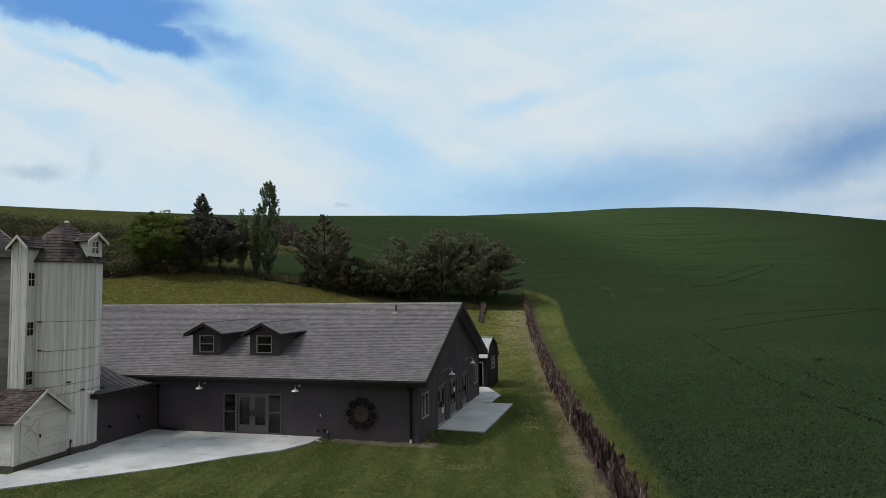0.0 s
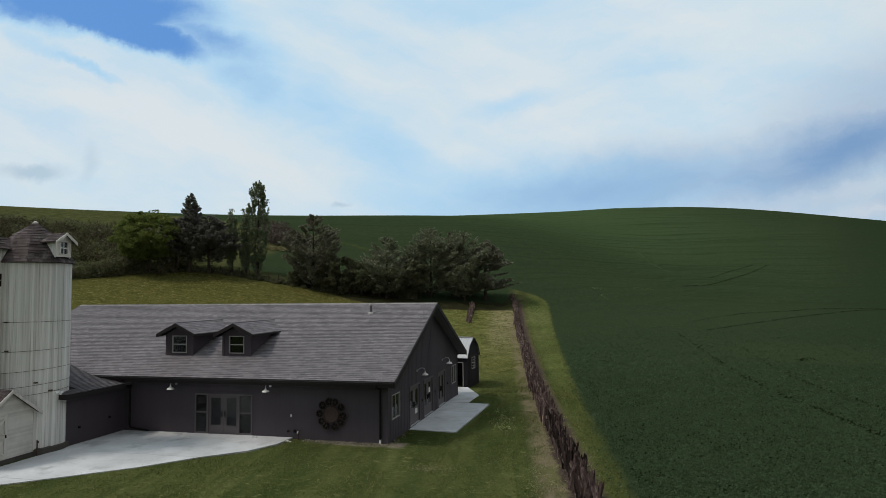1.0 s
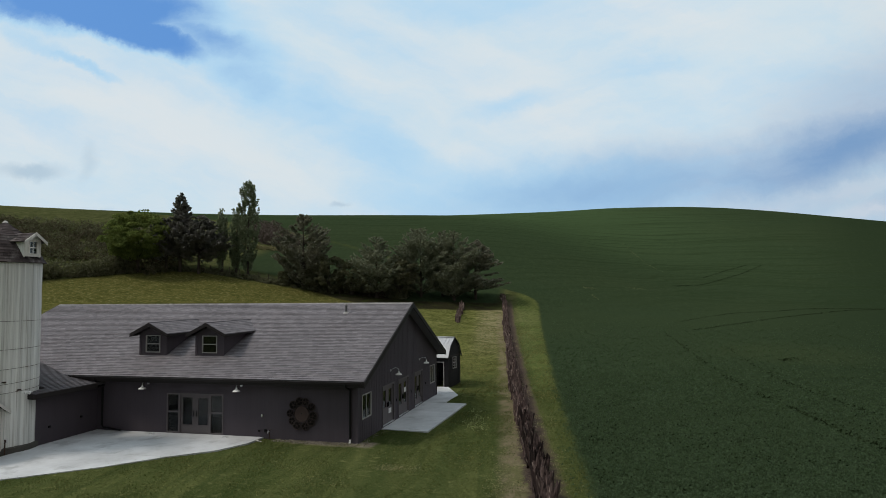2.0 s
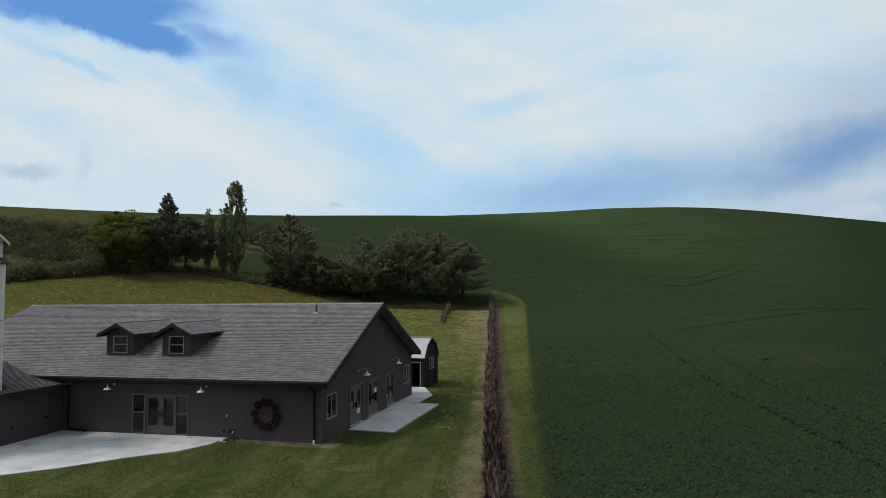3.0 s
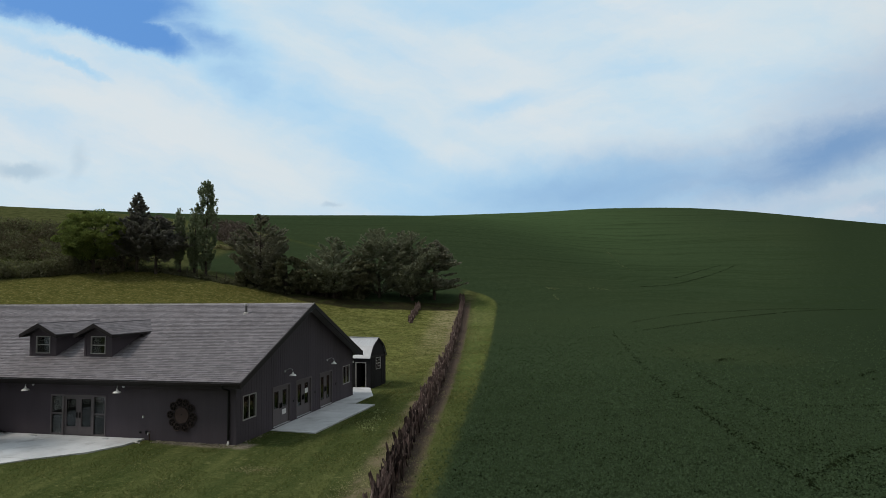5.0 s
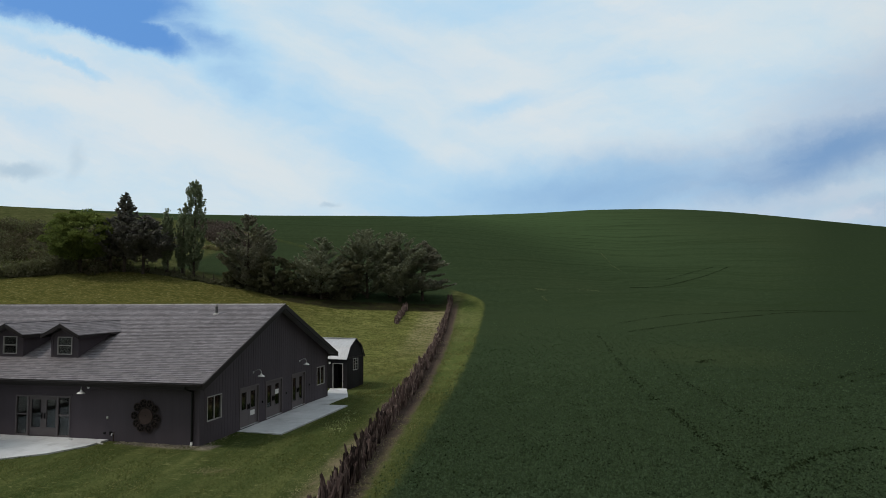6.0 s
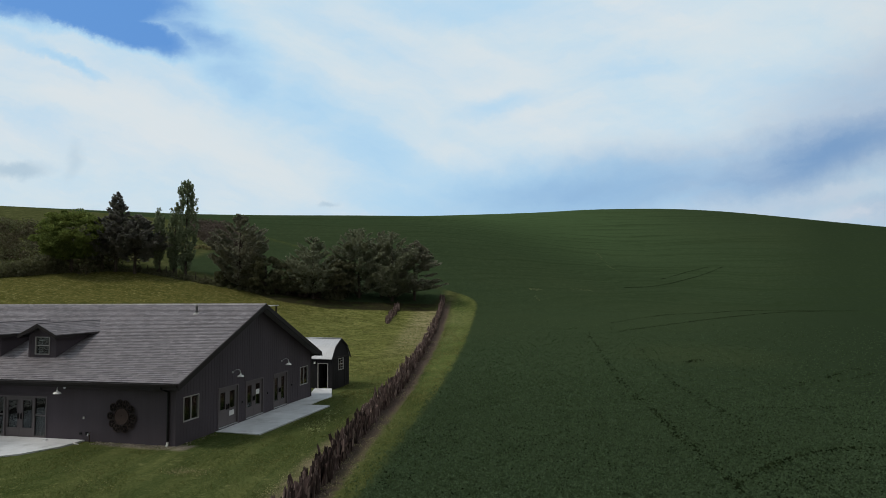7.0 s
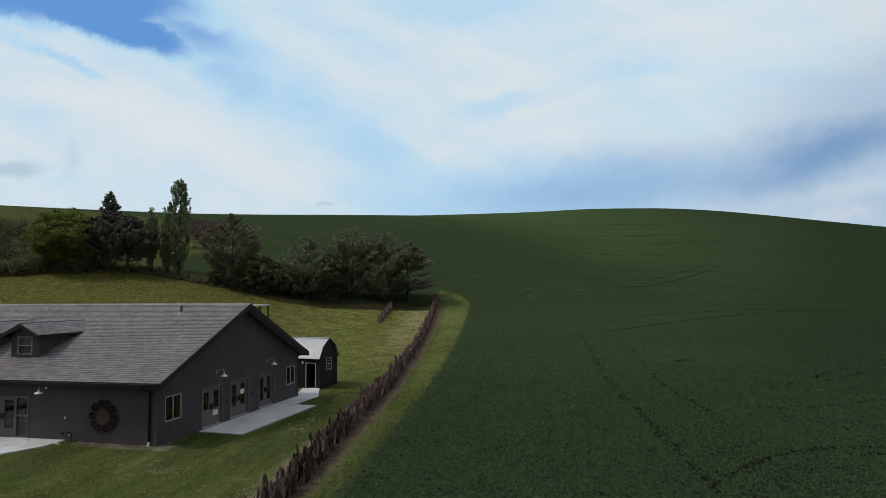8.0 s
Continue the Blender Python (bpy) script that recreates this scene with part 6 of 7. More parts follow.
def bough_tree(name, label, base, hgt, mat, seed, outline, boughs, rise=(0.1, 0.5), curl=0.0, droop=0.3, needle=0.2, gap=0.22, clear=0.1, uneven=0.5, lean=(0.0, 0.0), twigs=1.0):
    """A needle tree: boughs of uneven length on a tapered trunk, with side twigs hung with sprays. outline: pairs of height share and reach; gap: how readily a bough is missing."""
    rng, r2 = np.random.default_rng(seed), random.Random(seed)
    x, y, z = base
    bm = bmesh.new()
    tube(bm, [(x, y, z - 0.5), (x, y, z + 0.2), (x + lean[0] * 0.5, y + lean[1] * 0.5, z + hgt * 0.5), (x + lean[0], y + lean[1], z + hgt)], [0.32, 0.27, 0.15, 0.02], 8)
    fs, rs = [a for a, b in outline], [b for a, b in outline]
    up = np.array([0.0, 0.0, 1.0])
    out = []
    for i in range(boughs):
        f = clear + (0.995 - clear) * ((i + r2.random()) / boughs) ** 0.92
        a = r2.uniform(0, 6.283)
        here = Vector((1.5 * math.cos(a), 1.5 * math.sin(a), f * hgt * 0.42 + seed * 7.3))
        wild = noise.noise(here)
        if wild < -gap:
            continue
        long = float(np.interp(f, fs, rs)) * max(0.25, 1.0 + uneven * 1.1 * wild + r2.uniform(-0.35, 0.18) * uneven) + 0.1
        climb = r2.uniform(*rise)
        foot = max(0.4, hgt * f - 0.9 * long * (climb + curl))
        p0 = np.array([x + lean[0] * foot / hgt, y + lean[1] * foot / hgt, z + foot])
        d = np.array([math.cos(a), math.sin(a), 0.0])
        side = np.array([-d[1], d[0], 0.0])

        def at(t):
            return p0 + d * long * t + up * long * (climb * t + curl * t * t)
        k = max(5, int(long * 7.0 * twigs))
        s = (0.18 + 0.82 * rng.random((k, 1)) ** 0.75)
        root = at(s)
        sign = rng.choice((-1.0, 1.0), size=(k, 1))
        reach = (0.10 + 0.34 * long * (1.12 - s)) * rng.uniform(0.5, 1.15, size=(k, 1))
        turn = d * rng.uniform(0.35, 1.1, size=(k, 1)) + side * sign * rng.uniform(0.4, 1.0, size=(k, 1)) + up * (climb * 0.6 + curl * s - droop * rng.uniform(0.0, 1.2, size=(k, 1)))
        turn /= np.linalg.norm(turn, axis=1, keepdims=True)
        for j in range(6):
            q = root + turn * reach * (j + rng.random((k, 1))) / 6 + rng.normal(size=(k, 3)) * 0.06
            axis = turn + rng.normal(size=(k, 3)) * 0.45
            axis /= np.linalg.norm(axis, axis=1, keepdims=True)
            across = np.cross(axis, rng.normal(size=(k, 3)) * 0.8 + up)
            across /= np.linalg.norm(across, axis=1, keepdims=True)
            half = needle * rng.uniform(0.55, 1.3, size=(k, 1))
            wide = across * half * 0.42
            out.append(np.stack([q - axis * half, q - wide, q + axis * half, q + wide], 1))
        if long > 0.8 and i % 2 == 0:
            tube(bm, [tuple(p0), tuple(at(0.45)), tuple(at(0.85))], [0.055 * (1.25 - f), 0.035 * (1.25 - f), 0.01], 4, False)
    return tree_thing(name, label, "tree", base, bm, np.concatenate(out), mat)


def poplar(name, label, base, radius, hgt, mat, seed, per=46, leaf=0.17, low=0.07, gap=0.0):
    """A columnar poplar: steep leafy boughs close to the stem, lumpy towards the outside."""
    rng, r2 = np.random.default_rng(seed), random.Random(seed)
    x, y, z = base
    bm = bmesh.new()
    tube(bm, [(x, y, z - 0.5), (x, y, z + hgt * 0.3), (x + 0.1, y, z + hgt * 0.97)], [0.24, 0.17, 0.02], 8)
    pts = []
    for i in range(int(hgt * 15)):
        f = low + (1 - low) * rng.random()
        env = radius * (math.sin(math.pi * min(1, max(0.0, (f + 0.10) / 1.16)) ** 1.25) ** 0.62)
        a = rng.uniform(0, 6.283)
        env *= 1.0 + 0.45 * noise.noise((math.cos(a) * 1.2, math.sin(a) * 1.2, f * hgt * 0.55 + seed))
        r = env * rng.uniform(0.1, 1.0) ** 0.55
        c = np.array([x + math.cos(a) * r, y + math.sin(a) * r, z + hgt * f])
        if gap and noise.noise(Vector(c) * 0.8) < -gap:
            continue
        t = rng.uniform(-1.0, 1.0, size=(per, 1))
        lift = np.array([math.cos(a) * 0.16, math.sin(a) * 0.16, 0.62])
        q = t * lift + rng.normal(size=(per, 3)) * np.array([0.13, 0.13, 0.12]) * (1.15 - 0.7 * np.abs(t))
        pts.append(c + q)
        if i % 5 == 0 and f < 0.85:
            tube(bm, [(x, y, c[2] - 1.2), tuple(c)], [0.04, 0.01], 4, False)
    pts = np.concatenate(pts)
    return tree_thing(name, label, "tree", base, bm, frond_quads(pts, leaf, rng, 0.0, 0.7), mat)


MAPLE_LEAF = leaf_material("maple_leaf", (0.150, 0.190, 0.060), 0.42, (0.05, 0.035, 0.0))
POPLAR_LEAF = leaf_material("poplar_leaf", (0.21, 0.245, 0.155), 0.42)
SPRUCE_NEEDLE = leaf_material("spruce_needle", (0.195, 0.185, 0.178), 0.4, vary=0.3)
PINE_NEEDLE = leaf_material("pine_needle", (0.235, 0.245, 0.175), 0.36, (0.02, 0.02, 0.012), vary=0.3)
DARK_NEEDLE = leaf_material("dark_conifer_needle", (0.225, 0.218, 0.170), 0.36, (0.018, 0.012, 0.004), vary=0.3)
SHRUB_LEAF = leaf_material("shrub_leaf", (0.130, 0.128, 0.082), 0.36, (0.02, 0.014, 0.002))
TWIG_LEAF = leaf_material("bare_twig", (0.090, 0.074, 0.050), 0.15, (0.0, 0.012, 0.0))
CROP_LEAF = leaf_material("crop_leaf", (0.070, 0.104, 0.056), 0.3, (0.0, 0.004, 0.0), 0.26)
LAWN_BLADE = leaf_material("lawn_blade", (0.095, 0.118, 0.038), 0.35, (0.03, 0.02, 0.01), 0.35)
STRAW = leaf_material("dry_straw", (0.29, 0.265, 0.14), 0.2, (0.0, 0.0, 0.0), 0.25)
BRAMBLE = leaf_material("red_brown_bramble", (0.118, 0.092, 0.082), 0.15, (0.0, 0.0, 0.0), 0.3)
WEED = leaf_material("pale_weed", (0.22, 0.25, 0.11), 0.25, (0.1, 0.1, 0.05), 0.4)
GRASS_BLADE = leaf_material("grass_blade", (0.175, 0.175, 0.068), 0.25, (0.06, 0.05, 0.015), 0.5)


def on(x, y, dz=0.0):
    return (x, y, height(x, y) + dz)


def top_at(x, y, z):
    return z - height(x, y)


broad_tree("maple_tree", "round bright green leafy maple above the meadow", on(-61.6, 61.7), 5.3, 5.0, top_at(-61.6, 61.7, 21.0), 1.9, MAPLE_LEAF, 1, 260, 110, 0.19)
bough_tree("spruce_tree", "tall dark spruce with a pointed ragged top", on(-56.3, 65.4), top_at(-56.3, 65.4, 24.3), SPRUCE_NEEDLE, 2, ((0.1, 2.5), (0.2, 4.4), (0.4, 4.6), (0.58, 3.4), (0.68, 1.9), (0.82, 1.25), (0.94, 0.6), (1.0, 0.15)), 190, (-0.05, 0.45), 0.25, 0.4, 0.22, 0.22, 0.32, 0.5, (0, 0), 1.5)
bough_tree("spruce_tree", "low wide dark spruce beside a taller one", on(-53.3, 66.2), top_at(-53.3, 66.2, 20.6), SPRUCE_NEEDLE, 3, ((0.15, 3.0), (0.3, 4.3), (0.5, 4.3), (0.72, 3.3), (0.9, 1.9), (1.0, 0.5)), 190, (-0.1, 0.5), 0.2, 0.35, 0.22, 0.25, 0.40, 0.5, (0, 0), 1.6)
bough_tree("spruce_tree", "wide dark spruce between the maple and the tall spruce", on(-58.9, 65.4), top_at(-58.9, 65.4, 20.0), SPRUCE_NEEDLE, 4, ((0.15, 2.2), (0.3, 3.8), (0.6, 3.6), (0.85, 2.0), (1.0, 0.5)), 120, (0.0, 0.5), 0.2, 0.35, 0.22, 0.25, 0.40, 0.5, (0, 0), 1.6)
poplar("poplar_tree", "slim young grey-green poplar", on(-50.0, 67.9), 0.95, top_at(-50.0, 67.9, 21.2), POPLAR_LEAF, 5, 34, 0.15, 0.1, 0.3)
poplar("poplar_tree", "narrow grey-green poplar beside a taller one", on(-48.6, 70.0), 1.25, top_at(-48.6, 70.0, 21.5), POPLAR_LEAF, 6, 40, 0.15, 0.08, 0.3)
poplar("poplar_tree", "tall columnar grey-green poplar rising above the hill line", on(-46.4, 70.0), 1.85, top_at(-46.4, 70.0, 26.1), POPLAR_LEAF, 7, 56, 0.16, 0.05, 0.34)
bough_tree("fir_tree", "broad dark fir at the meadow edge, many-topped and ragged", on(-35.4, 68.3), top_at(-35.4, 68.3, 20.3), DARK_NEEDLE, 8, ((0.05, 1.6), (0.18, 3.6), (0.45, 4.6), (0.65, 4.2), (0.8, 3.0), (0.92, 1.5), (1.0, 0.25)), 260, (0.25, 0.8), 0.1, 0.3, 0.2, 0.3, 0.07, 0.6, (0, 0), 1.3)
bough_tree("pine_tree", "bushy dark pine in the tree belt", on(-23.2, 69.6), top_at(-23.2, 69.6, 16.4), PINE_NEEDLE, 9, ((0.05, 2.4), (0.25, 3.8), (0.55, 3.9), (0.75, 2.5), (0.9, 1.5), (1.0, 0.4)), 200, (0.2, 0.7), 0.15, 0.15, 0.18, 0.25, 0.15, 0.7)
bough_tree("pine_tree", "tall round-topped dark pine in the tree belt", on(-17.0, 74.0), top_at(-17.0, 74.0, 18.0), PINE_NEEDLE, 10, ((0.06, 2.2), (0.25, 3.9), (0.6, 4.1), (0.82, 3.2), (0.94, 1.7), (1.0, 0.5)), 250, (0.2, 0.75), 0.15, 0.15, 0.18, 0.24, 0.15, 0.7)
bough_tree("pine_tree", "tall round-topped dark pine in the tree belt", on(-11.6, 74.8), top_at(-11.6, 74.8, 17.4), PINE_NEEDLE, 11, ((0.06, 2.4), (0.25, 3.9), (0.6, 4.0), (0.82, 2.9), (0.94, 1.5), (1.0, 0.4)), 250, (0.15, 0.7), 0.15, 0.15, 0.18, 0.24, 0.15, 0.7)
bough_tree("pine_tree", "dark layered pine at the end of the tree belt", on(-8.5, 77.4), top_at(-8.5, 77.4, 16.0), DARK_NEEDLE, 12, ((0.08, 3.0), (0.2, 4.3), (0.45, 4.2), (0.7, 3.1), (0.85, 1.9), (1.0, 0.3)), 210, (-0.05, 0.28), 0.05, 0.1, 0.19, 0.12, 0.2, 0.6)
bough_tree("pine_tree", "slim dark pine behind the tree belt", on(-13.9, 76.5), top_at(-13.9, 76.5, 17.7), DARK_NEEDLE, 13, ((0.1, 2.2), (0.5, 2.6), (0.8, 1.4), (1.0, 0.2)), 130, (0.1, 0.6), 0.1, 0.2, 0.18, 0.25, 0.15)
bough_tree("pine_tree", "slim dark pine behind the tree belt", on(-20.2, 74.0), top_at(-20.2, 74.0, 14.6), DARK_NEEDLE, 18, ((0.1, 2.4), (0.5, 2.9), (0.8, 2.0), (1.0, 0.3)), 120, (0.1, 0.6), 0.1, 0.2, 0.18, 0.2, 0.12)
for bx_, by_, br, bh, sd in ((-31.0, 68.4, 3.0, 6.4, 14), (-27.4, 69.4, 3.2, 5.8, 15), (-20.0, 71.6, 3.4, 6.8, 16), (-38.4, 68.6, 1.6, 2.4, 17), (-24.6, 69.9, 2.6, 4.6, 20), (-33.0, 67.9, 2.2, 4.4, 21)):
    broad_tree("shrub", "dense dark shrub in the tree belt", on(bx_, by_), br, br, bh, 0.0, SHRUB_LEAF, sd, 90, 95, 0.17)


def belt_edge(x):
    """Where the mown meadow ends at the foot of the tree belt."""
    a, b = 134.5 + 1.2 * x, 67.2
    h = max(10.0 - abs(a - b), 0.0) / 10.0
    return max(min(a, b) - h ** 3 * 10.0 / 6, 75.3 + 0.44 * x)


def thicket(name, label, mat, count, place, size, leaf, per, seed, squash=0.8):
    rng = np.random.default_rng(seed)
    pts = []
    for i in range(count):
        x, y, s = place(rng)
        c = np.array([x, y, height(x, y) + s * rng.uniform(0.1, 0.8)])
        q = rng.normal(size=(per, 3))
        q = q / np.linalg.norm(q, axis=1, keepdims=True) * rng.uniform(0.3, 1.0, size=(per, 1)) ** 0.5
        q[:, 2] *= squash
        pts.append(c + q * s * size)
    return tagged(new(name, quads_mesh(name, frond_quads(np.concatenate(pts), leaf, rng, 0.1, 0.6), mat)), label, "shrubs", kind="stuff")


thicket("hedge", "dense dark hedge along the top of the meadow", SHRUB_LEAF, 300, lambda r: (lambda x: (x, max(belt_edge(x), 47.0 + 0.1 * (x + 72)) + r.uniform(0.6, 4.2), r.uniform(1.2, 2.6)))(r.uniform(-100, -62.5)), 0.75, 0.2, 110, 41)
thicket("thicket", "brownish thicket covering the bank behind the trees", TWIG_LEAF, 520, lambda r: (lambda x: (x, r.uniform(60, 78 + 0.14 * (x + 110)), r.uniform(1.0, 2.2)))(r.uniform(-125, -58)), 0.9, 0.2, 80, 42)
thicket("thicket", "green brush on the bank behind the trees", SHRUB_LEAF, 420, lambda r: (lambda x: (x, r.uniform(60, 80 + 0.14 * (x + 110)), r.uniform(1.0, 2.2)))(r.uniform(-125, -58)), 0.85, 0.2, 80, 43)
thicket("thicket", "bare red-brown thicket on the slope behind the poplars", BRAMBLE, 420, lambda r: (lambda u: (-50 - 14 * u + r.uniform(-5, 4), 90.5 + 14 * u, r.uniform(1.0, 2.0)))(r.random()), 0.9, 0.2, 70, 44)
thicket("dry_grass", "pale dry grass below the brown thicket", STRAW, 120, lambda r: (lambda u: (-58 + 9 * u, 86.0 + 1.8 * u + r.uniform(-0.8, 0.8), r.uniform(0.3, 0.7)))(r.random()), 0.9, 0.16, 26, 47, 0.5)
thicket("undergrowth", "dark uncut grass and brush at the foot of the trees", SHRUB_LEAF, 260, lambda r: (lambda x: (x, belt_edge(x) + r.uniform(0, 1.8), r.uniform(0.2, 0.55)))(r.uniform(-68, -30)), 0.9, 0.17, 50, 46)
thicket("undergrowth", "dark undergrowth below the tree belt", SHRUB_LEAF, 150, lambda r: (lambda x: (x, belt_edge(x) + r.uniform(3.6, 6.5), r.uniform(0.4, 1.3)))(r.uniform(-37, -19)), 0.8, 0.2, 70, 45)


def fence_x(y):
    return 8.45 - 0.157 * y + 0.28 * min(1.0, max(0.0, (8.0 - y) / 14.0))


def make_log_fence():
    fence = thing("log_fence", "rough palisade of upright split dark brown logs and stumps", "fence")
    rng = random.Random(77)
    meshes = []
    for v in range(14):
        bm = bmesh.new()
        sides, h, r = 8, rng.uniform(0.6, 1.05), (rng.uniform(0.055, 0.09) if v > 3 else rng.uniform(0.10, 0.14))
        flat, lean, bow = rng.uniform(0.35, 0.9), rng.uniform(-0.12, 0.12), rng.uniform(-0.06, 0.06)
        ridge = [rng.uniform(0.62, 1.25) for q in range(sides)]
        tops = [rng.uniform(-0.14, 0.08) for q in range(sides)]
        rings = []
        for k in range(7):
            f = (0, 0.2, 0.45, 0.7, 0.86, 0.95, 1.0)[k]
            ring = []
            for q in range(sides):
                a = 2 * math.pi * q / sides
                rr = r * (1.15, 1.05, 1.0, 0.98, 0.95, 0.86, 0.55)[k] * ridge[q] * rng.uniform(0.88, 1.12)
                ring.append(bm.verts.new((rr * math.cos(a) + lean * f * f + bow * math.sin(3 * f), rr * math.sin(a) * flat + bow * math.cos(3 * f), -0.25 + (h + 0.25) * f + tops[q] * max(0.0, f - 0.7) / 0.3)))
            rings.append(ring)
        for p, q in zip(rings, rings[1:]):
            for a in range(sides):
                bm.faces.new([p[a], p[(a + 1) % sides], q[(a + 1) % sides], q[a]])
        bm.faces.new(rings[-1])
        bm.faces.new(rings[0][::-1])
        meshes.append(mesh_of(bm, LOG))
    spots = []
    y = -10.0
    while y < 80.5:
        spots.append((fence_x(y) + rng.gauss(0, 0.15), y))
        y += rng.uniform(0.02, 0.085) if y < 30 else rng.uniform(0.04, 0.15)
    single = [s for s in spots if -9.0 < s[1]][:300]
    rest = [s for s in spots if s not in single]
    LATE.append(("log", fence, [(meshes[rng.randrange(14)], Matrix.Translation((x, y, height(x, y))) @ Euler((rng.gauss(0, 0.13), rng.gauss(0, 0.13), rng.uniform(0, 6.28))).to_matrix().to_4x4() @ Matrix.Diagonal((rng.uniform(0.8, 1.4), rng.uniform(0.8, 1.4), rng.uniform(0.7, 1.25), 1))) for x, y in single]))

    def joined(places, parent, name):
        bm = bmesh.new()
        for x, y in places:
            m = Matrix.Translation((x, y, height(x, y))) @ Euler((rng.gauss(0, 0.12), rng.gauss(0, 0.12), rng.uniform(0, 6.28))).to_matrix().to_4x4() @ Matrix.Diagonal((1.3, 1.3, rng.uniform(0.8, 1.35), 1))
            before = len(bm.verts)
            bm.from_mesh(meshes[rng.randrange(14)])
            bm.verts.ensure_lookup_table()
            for v in bm.verts[before:]:
                v.co = m @ v.co
        part(name, bm, LOG, parent, kind="stuff")
    joined(rest, fence, "palisade")
    short = thing("log_fence", "short row of dark upright logs below the pines", "fence")
    joined([(-8.0 - 0.14 * (y - 60.3) + rng.uniform(-0.3, 0.3), y) for y in np.arange(60.3, 71.5, 0.13)], short, "palisade")


make_log_fence()


def make_bark_litter():
    """Bark chips, splinters and straw strewn on the bare strip beside the logs."""
    rng = np.random.default_rng(61)
    for name, label, mat, k, wide, mid, size in (("bark_litter", "dark bark chips on the bare soil beside the fence", LOG, 9000, 0.34, 0.35, 0.05), ("straw_litter", "dry straw and pale splinters along the fence", STRAW, 3200, 0.45, 0.65, 0.06), ("straw_litter", "dry straw at the lawn side of the fence", STRAW, 2600, 0.22, -0.55, 0.06)):
        y = rng.uniform(-11, 52, k)
        drift = np.array([noise.noise((b * 0.5, k * 0.01, 3)) for b in y])
        y = y[drift > (-0.3 if mat is LOG else 0.02)]
        x = 8.45 - 0.157 * y + mid + rng.normal(size=len(y)) * wide
        p = np.stack([x, y, heights(x, y) + 0.02 + 0.03 * rng.random(len(y))], 1)
        tagged(new(name, quads_mesh(name, frond_quads(p, size, rng, 0.8, 0.22), mat)), label, "litter", kind="stuff")


make_bark_litter()


def make_wire_fence():
    """Thin grey posts with wire along the tree belt."""
    fence = thing("wire_fence", "old wire fence with thin grey wooden posts under the trees", "fence")
    rng = random.Random(9)
    line = []
    for i in range(15):
        u = i / 14
        x = -54 + 25 * u
        y = belt_edge(x) + 0.9
        line.append((x, y))
    tops = []
    for x, y in line:
        h = rng.uniform(1.1, 1.5)
        p = on(x, y)
        part("post", bar([(x, y, p[2] - 0.3), (x + rng.uniform(-0.1, 0.1), y, p[2] + h)], 0.07, 6), BARK, fence)
        tops.append(Vector((x, y, p[2] + 1.0)))
    for d in (0.0, -0.4):
        part("wire", bar([t + Vector((0, 0, d)) for t in tops], 0.008, 4), RUST, fence)


make_wire_fence()


def make_iron_wheels():
    rng = random.Random(15)
    spots = [(-29.6 + 1.0 * i + rng.uniform(-0.3, 0.3), 69.3 + 0.07 * i) for i in range(8)] + [(-53.5, 67.4), (-39.5, 68.2)]
    first = None
    for x, y in spots:
        z = height(x, y)
        if first is None:
            first = thing("iron_wheel", "old rusty iron implement wheel standing in the grass", "wheel", (x, y, z + 0.55), 15, "old iron wheels")
            part("rim", bar(ring_points((0, 0, 0), 0.55, (1, 0, 0), (0, 0, 1), 22), 0.045, 6), RUST, first)
            part("hub", bar([(0, -0.1, 0), (0, 0.1, 0)], 0.08, 8), RUST, first)
            for k in range(8):
                a = math.pi * 2 * k / 8
                part("spoke", bar([(0, 0, 0), (0.54 * math.cos(a), 0, 0.54 * math.sin(a))], 0.018, 5), RUST, first)
        else:
            copy_thing(first, pose(x, y, z + 0.55, rng.uniform(-12, 12), 0, rng.uniform(-30, 30)))


make_iron_wheels()


def make_crop():
    """Low leafy crop, nearest part of the field, and grass tufts on the lawn."""
    rng = np.random.default_rng(5)
    pts, sizes = [], []
    for y0, y1, dens, size in ((-14, 0, 125, 0.038), (0, 14, 95, 0.041), (14, 30, 42, 0.050), (30, 72, 10, 0.070)):
        area = (y1 - y0) * 52
        k = int(area * dens)
        x, y = rng.uniform(5, 57, k), rng.uniform(y0, y1, k)
        lump = np.array([noise.noise((a * 2.2, b * 2.2, 3)) for a, b in zip(x, y)])
        keep = (x + 0.114 * y - 10.7 > 0.25 + rng.normal(size=k) * 0.5) & (lump > -0.42) & (x < 24 + 0.64 * (y + 30)) & ((y < 14) | (rng.random(k) < 1 - (y - 14) / 58))
        x, y = x[keep], y[keep]
        z = heights(x, y) + rng.uniform(0.02, 0.12, len(x))
        for j in range(3):
            pts.append(np.stack([x + rng.normal(size=len(x)) * size * 0.7, y + rng.normal(size=len(x)) * size * 0.7, z + rng.uniform(-0.03, 0.05, len(x))], 1))
            sizes.append(np.full(len(x), size))
    p, s = np.concatenate(pts), np.concatenate(sizes)
    q = frond_quads(p, 1.0, rng, 0.55, 0.7)
    c = p[:, None, :]
    q = c + (q - c) * s[:, None, None]
    tagged(new("crop_plants", quads_mesh("crop_plants", q, CROP_LEAF)), "low dark green leafy field crop", "crop", kind="stuff")


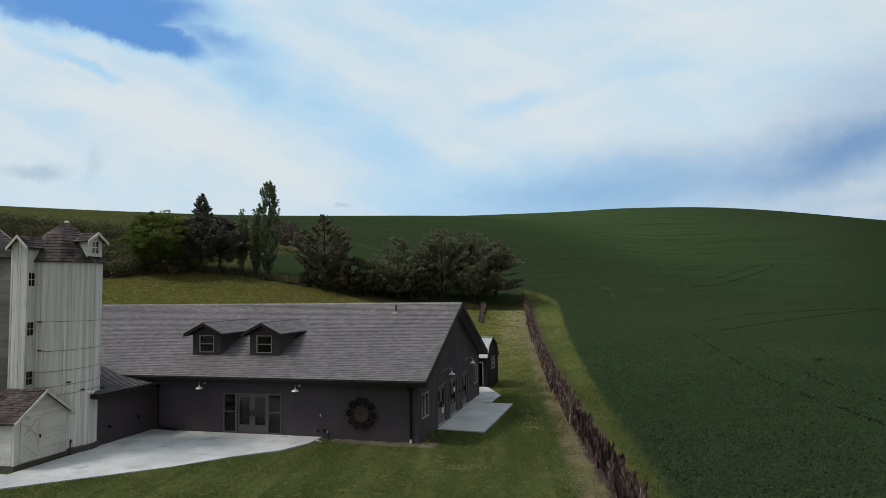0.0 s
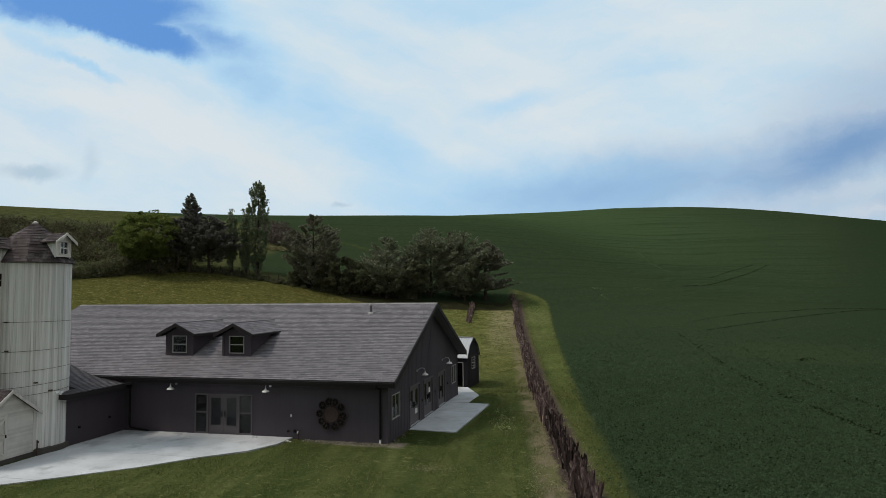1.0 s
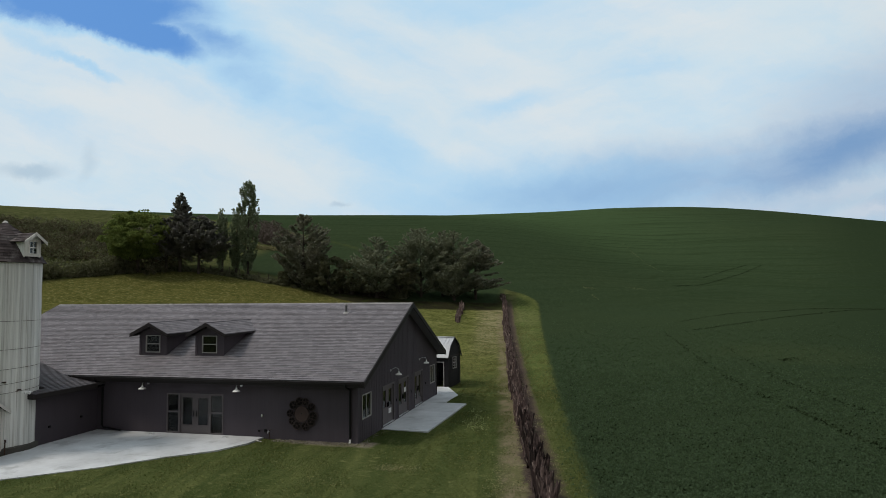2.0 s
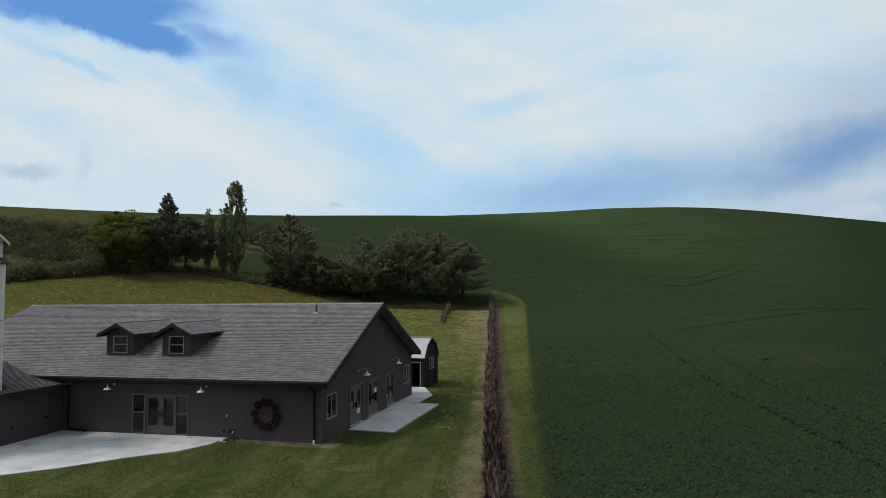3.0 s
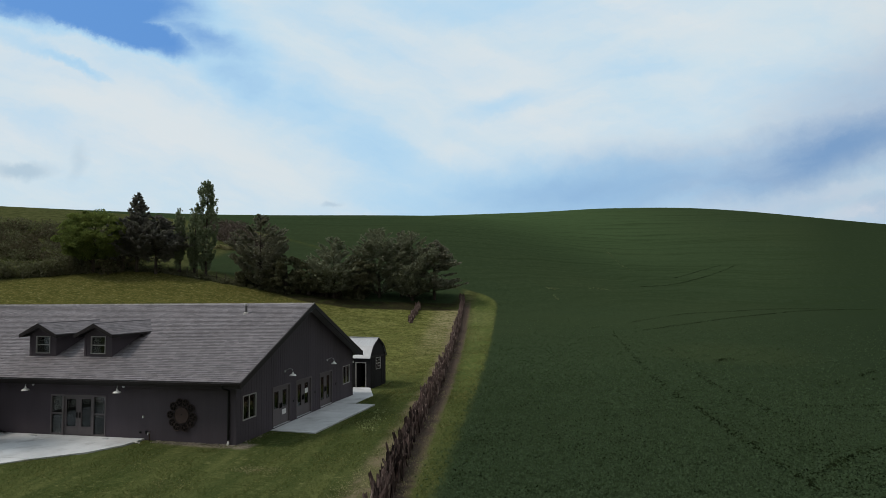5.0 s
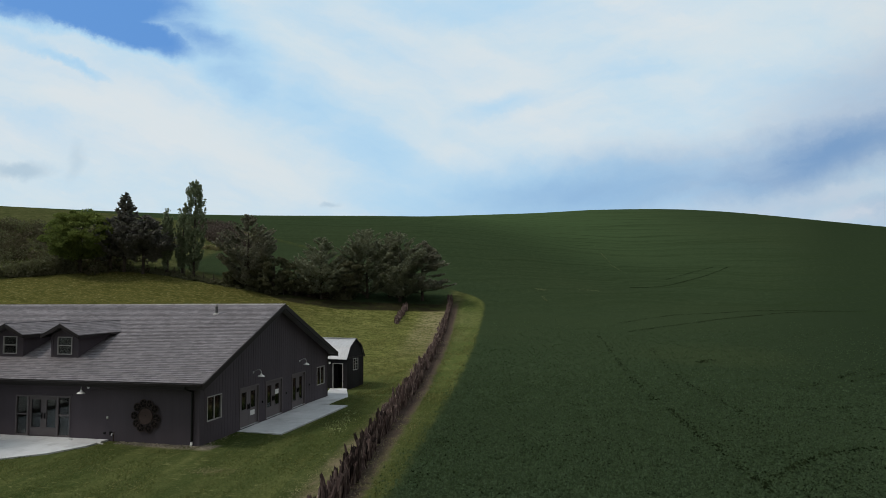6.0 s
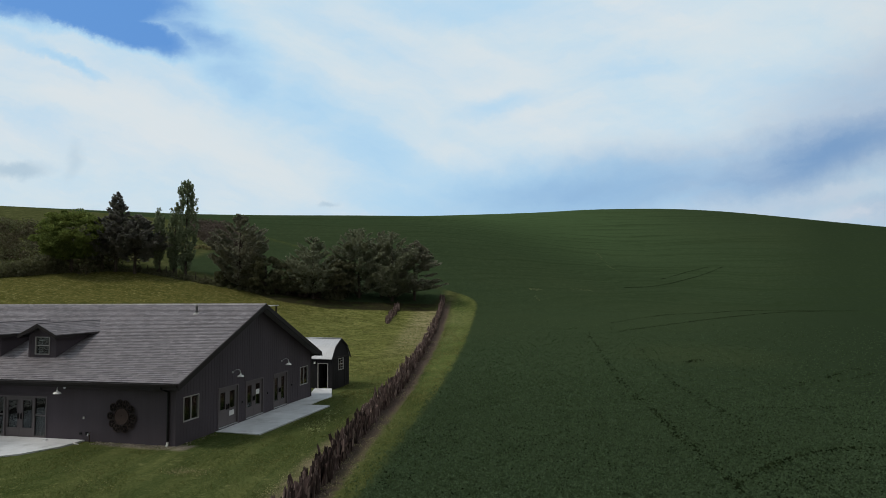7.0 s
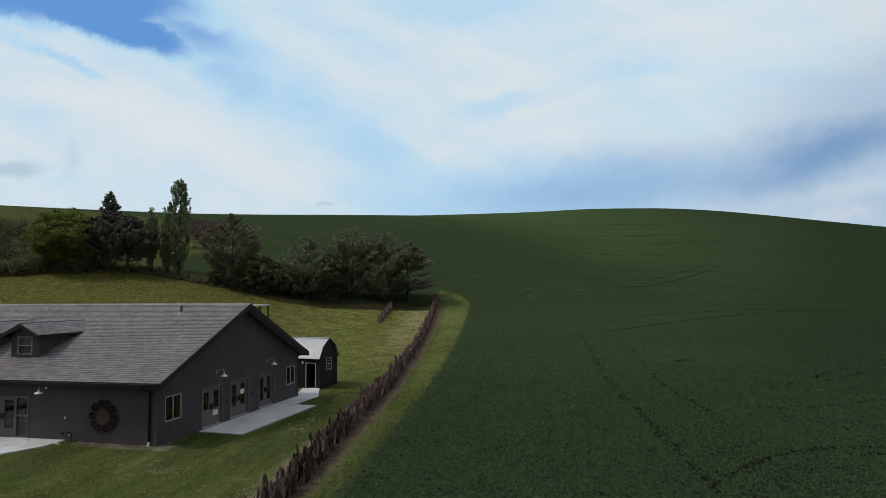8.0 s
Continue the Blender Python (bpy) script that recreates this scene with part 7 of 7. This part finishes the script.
def lawn_open(x, y):
    """Where grass grows: off the paving, the buildings and the field."""
    hall = (x < 0.15) & (y > -0.1) & (y < 17)
    walk = (x < 3.1) & (x > -0.4) & (y > 3.3) & (y < 12.7) | (x < 1.75 - 0.14 * (y - 12.6)) & (x > -0.4) & (y > 12.5) & (y < 18)
    shed = (x < 1.15) & (y > 17.7) & (y < 21.5)
    patio = (x < -5.1) & (y > -1.7 + 1.12 * (x + 5.2)) & (y < 1)
    strip = (x + 0.155 * y > 7.9) & (x + 0.155 * y < 9.7)
    return ~(hall | walk | shed | patio | strip) & (x + 0.114 * y < 10.8)


def make_grass():
    rng = np.random.default_rng(25)
    for name, label, mat, k, y0, y1, size, thin in (
            ("grass_blades", "short mown lawn grass in mixed greens", LAWN_BLADE, 170000, -12, 22, 0.038, -0.12),
            ("grass_blades", "coarse yellow-green meadow grass", GRASS_BLADE, 90000, 16, 62, 0.07, -0.05),
            ("grass_tufts", "longer yellow-green grass tufts in the mown lawn", GRASS_BLADE, 45000, -12, 34, 0.05, 0.16)):
        x, y = rng.uniform(-13 if y1 < 50 else -25, 12, k), rng.uniform(y0, y1, k)
        lump = np.array([noise.noise((a * 0.45, b * 0.3, 7)) + 0.5 * noise.noise((a * 1.6, b * 1.1, 2)) for a, b in zip(x, y)])
        keep = lawn_open(x, y) & (lump + rng.normal(size=k) * 0.2 > thin)
        x, y = x[keep], y[keep]
        p = np.stack([x, y, heights(x, y) + size * 0.5], 1)
        q = frond_quads(p, size, rng, 0.0, 0.3)
        q[:, 2, 2] += size * 0.5
        tagged(new(name, quads_mesh(name, q, mat)), label, "grass", kind="stuff")
    # dry straw patches and a clump of pale weeds
    for name, label, mat, places, size in (
            ("straw_patch", "patch of dry pale straw in the lawn", STRAW, ((3.1, -3.9, 0.42, 0.28, 420), (4.1, -3.6, 0.08, 0.3, 30), (-1.4, -5.0, 0.5, 0.3, 40), (0.9, -6.6, 0.6, 0.3, 50), (7.9, -5.5, 0.25, 2.4, 420), (7.5, 0.0, 0.25, 3.0, 380), (9.9, -3.0, 0.25, 2.5, 180), (8.9, 6.0, 0.25, 5.0, 260)), 0.06),
            ("weed_clump", "clump of pale flowering weeds in the lawn", WEED, ((4.75, 6.8, 0.3, 0.9, 170), (5.2, 4.9, 0.2, 0.4, 50), (4.1, 10.0, 0.3, 0.5, 40)), 0.07)):
        pts = [np.stack([rng.normal(size=n) * a + cx, rng.normal(size=n) * b + cy], 1) for cx, cy, a, b, n in places]
        xy = np.concatenate(pts)
        p = np.column_stack([xy, heights(xy[:, 0], xy[:, 1]) + 0.03 + rng.random(len(xy)) * (0.12 if name == "weed_clump" else 0.03)])
        tagged(new(name, quads_mesh(name, frond_quads(p, size, rng, 0.2 if name == "weed_clump" else 0.8, 0.14 if name != "weed_clump" else 0.6), mat)), label, "grass", kind="stuff")


make_crop()
make_grass()


# ---- single shingles and logs ----
for what, owner, places in LATE:
    for item in places:
        me, m = item if isinstance(item, tuple) else (what, item)
        piece = new("log" if isinstance(item, tuple) else "shingle", me)
        piece.parent = owner
        piece.matrix_basis = m
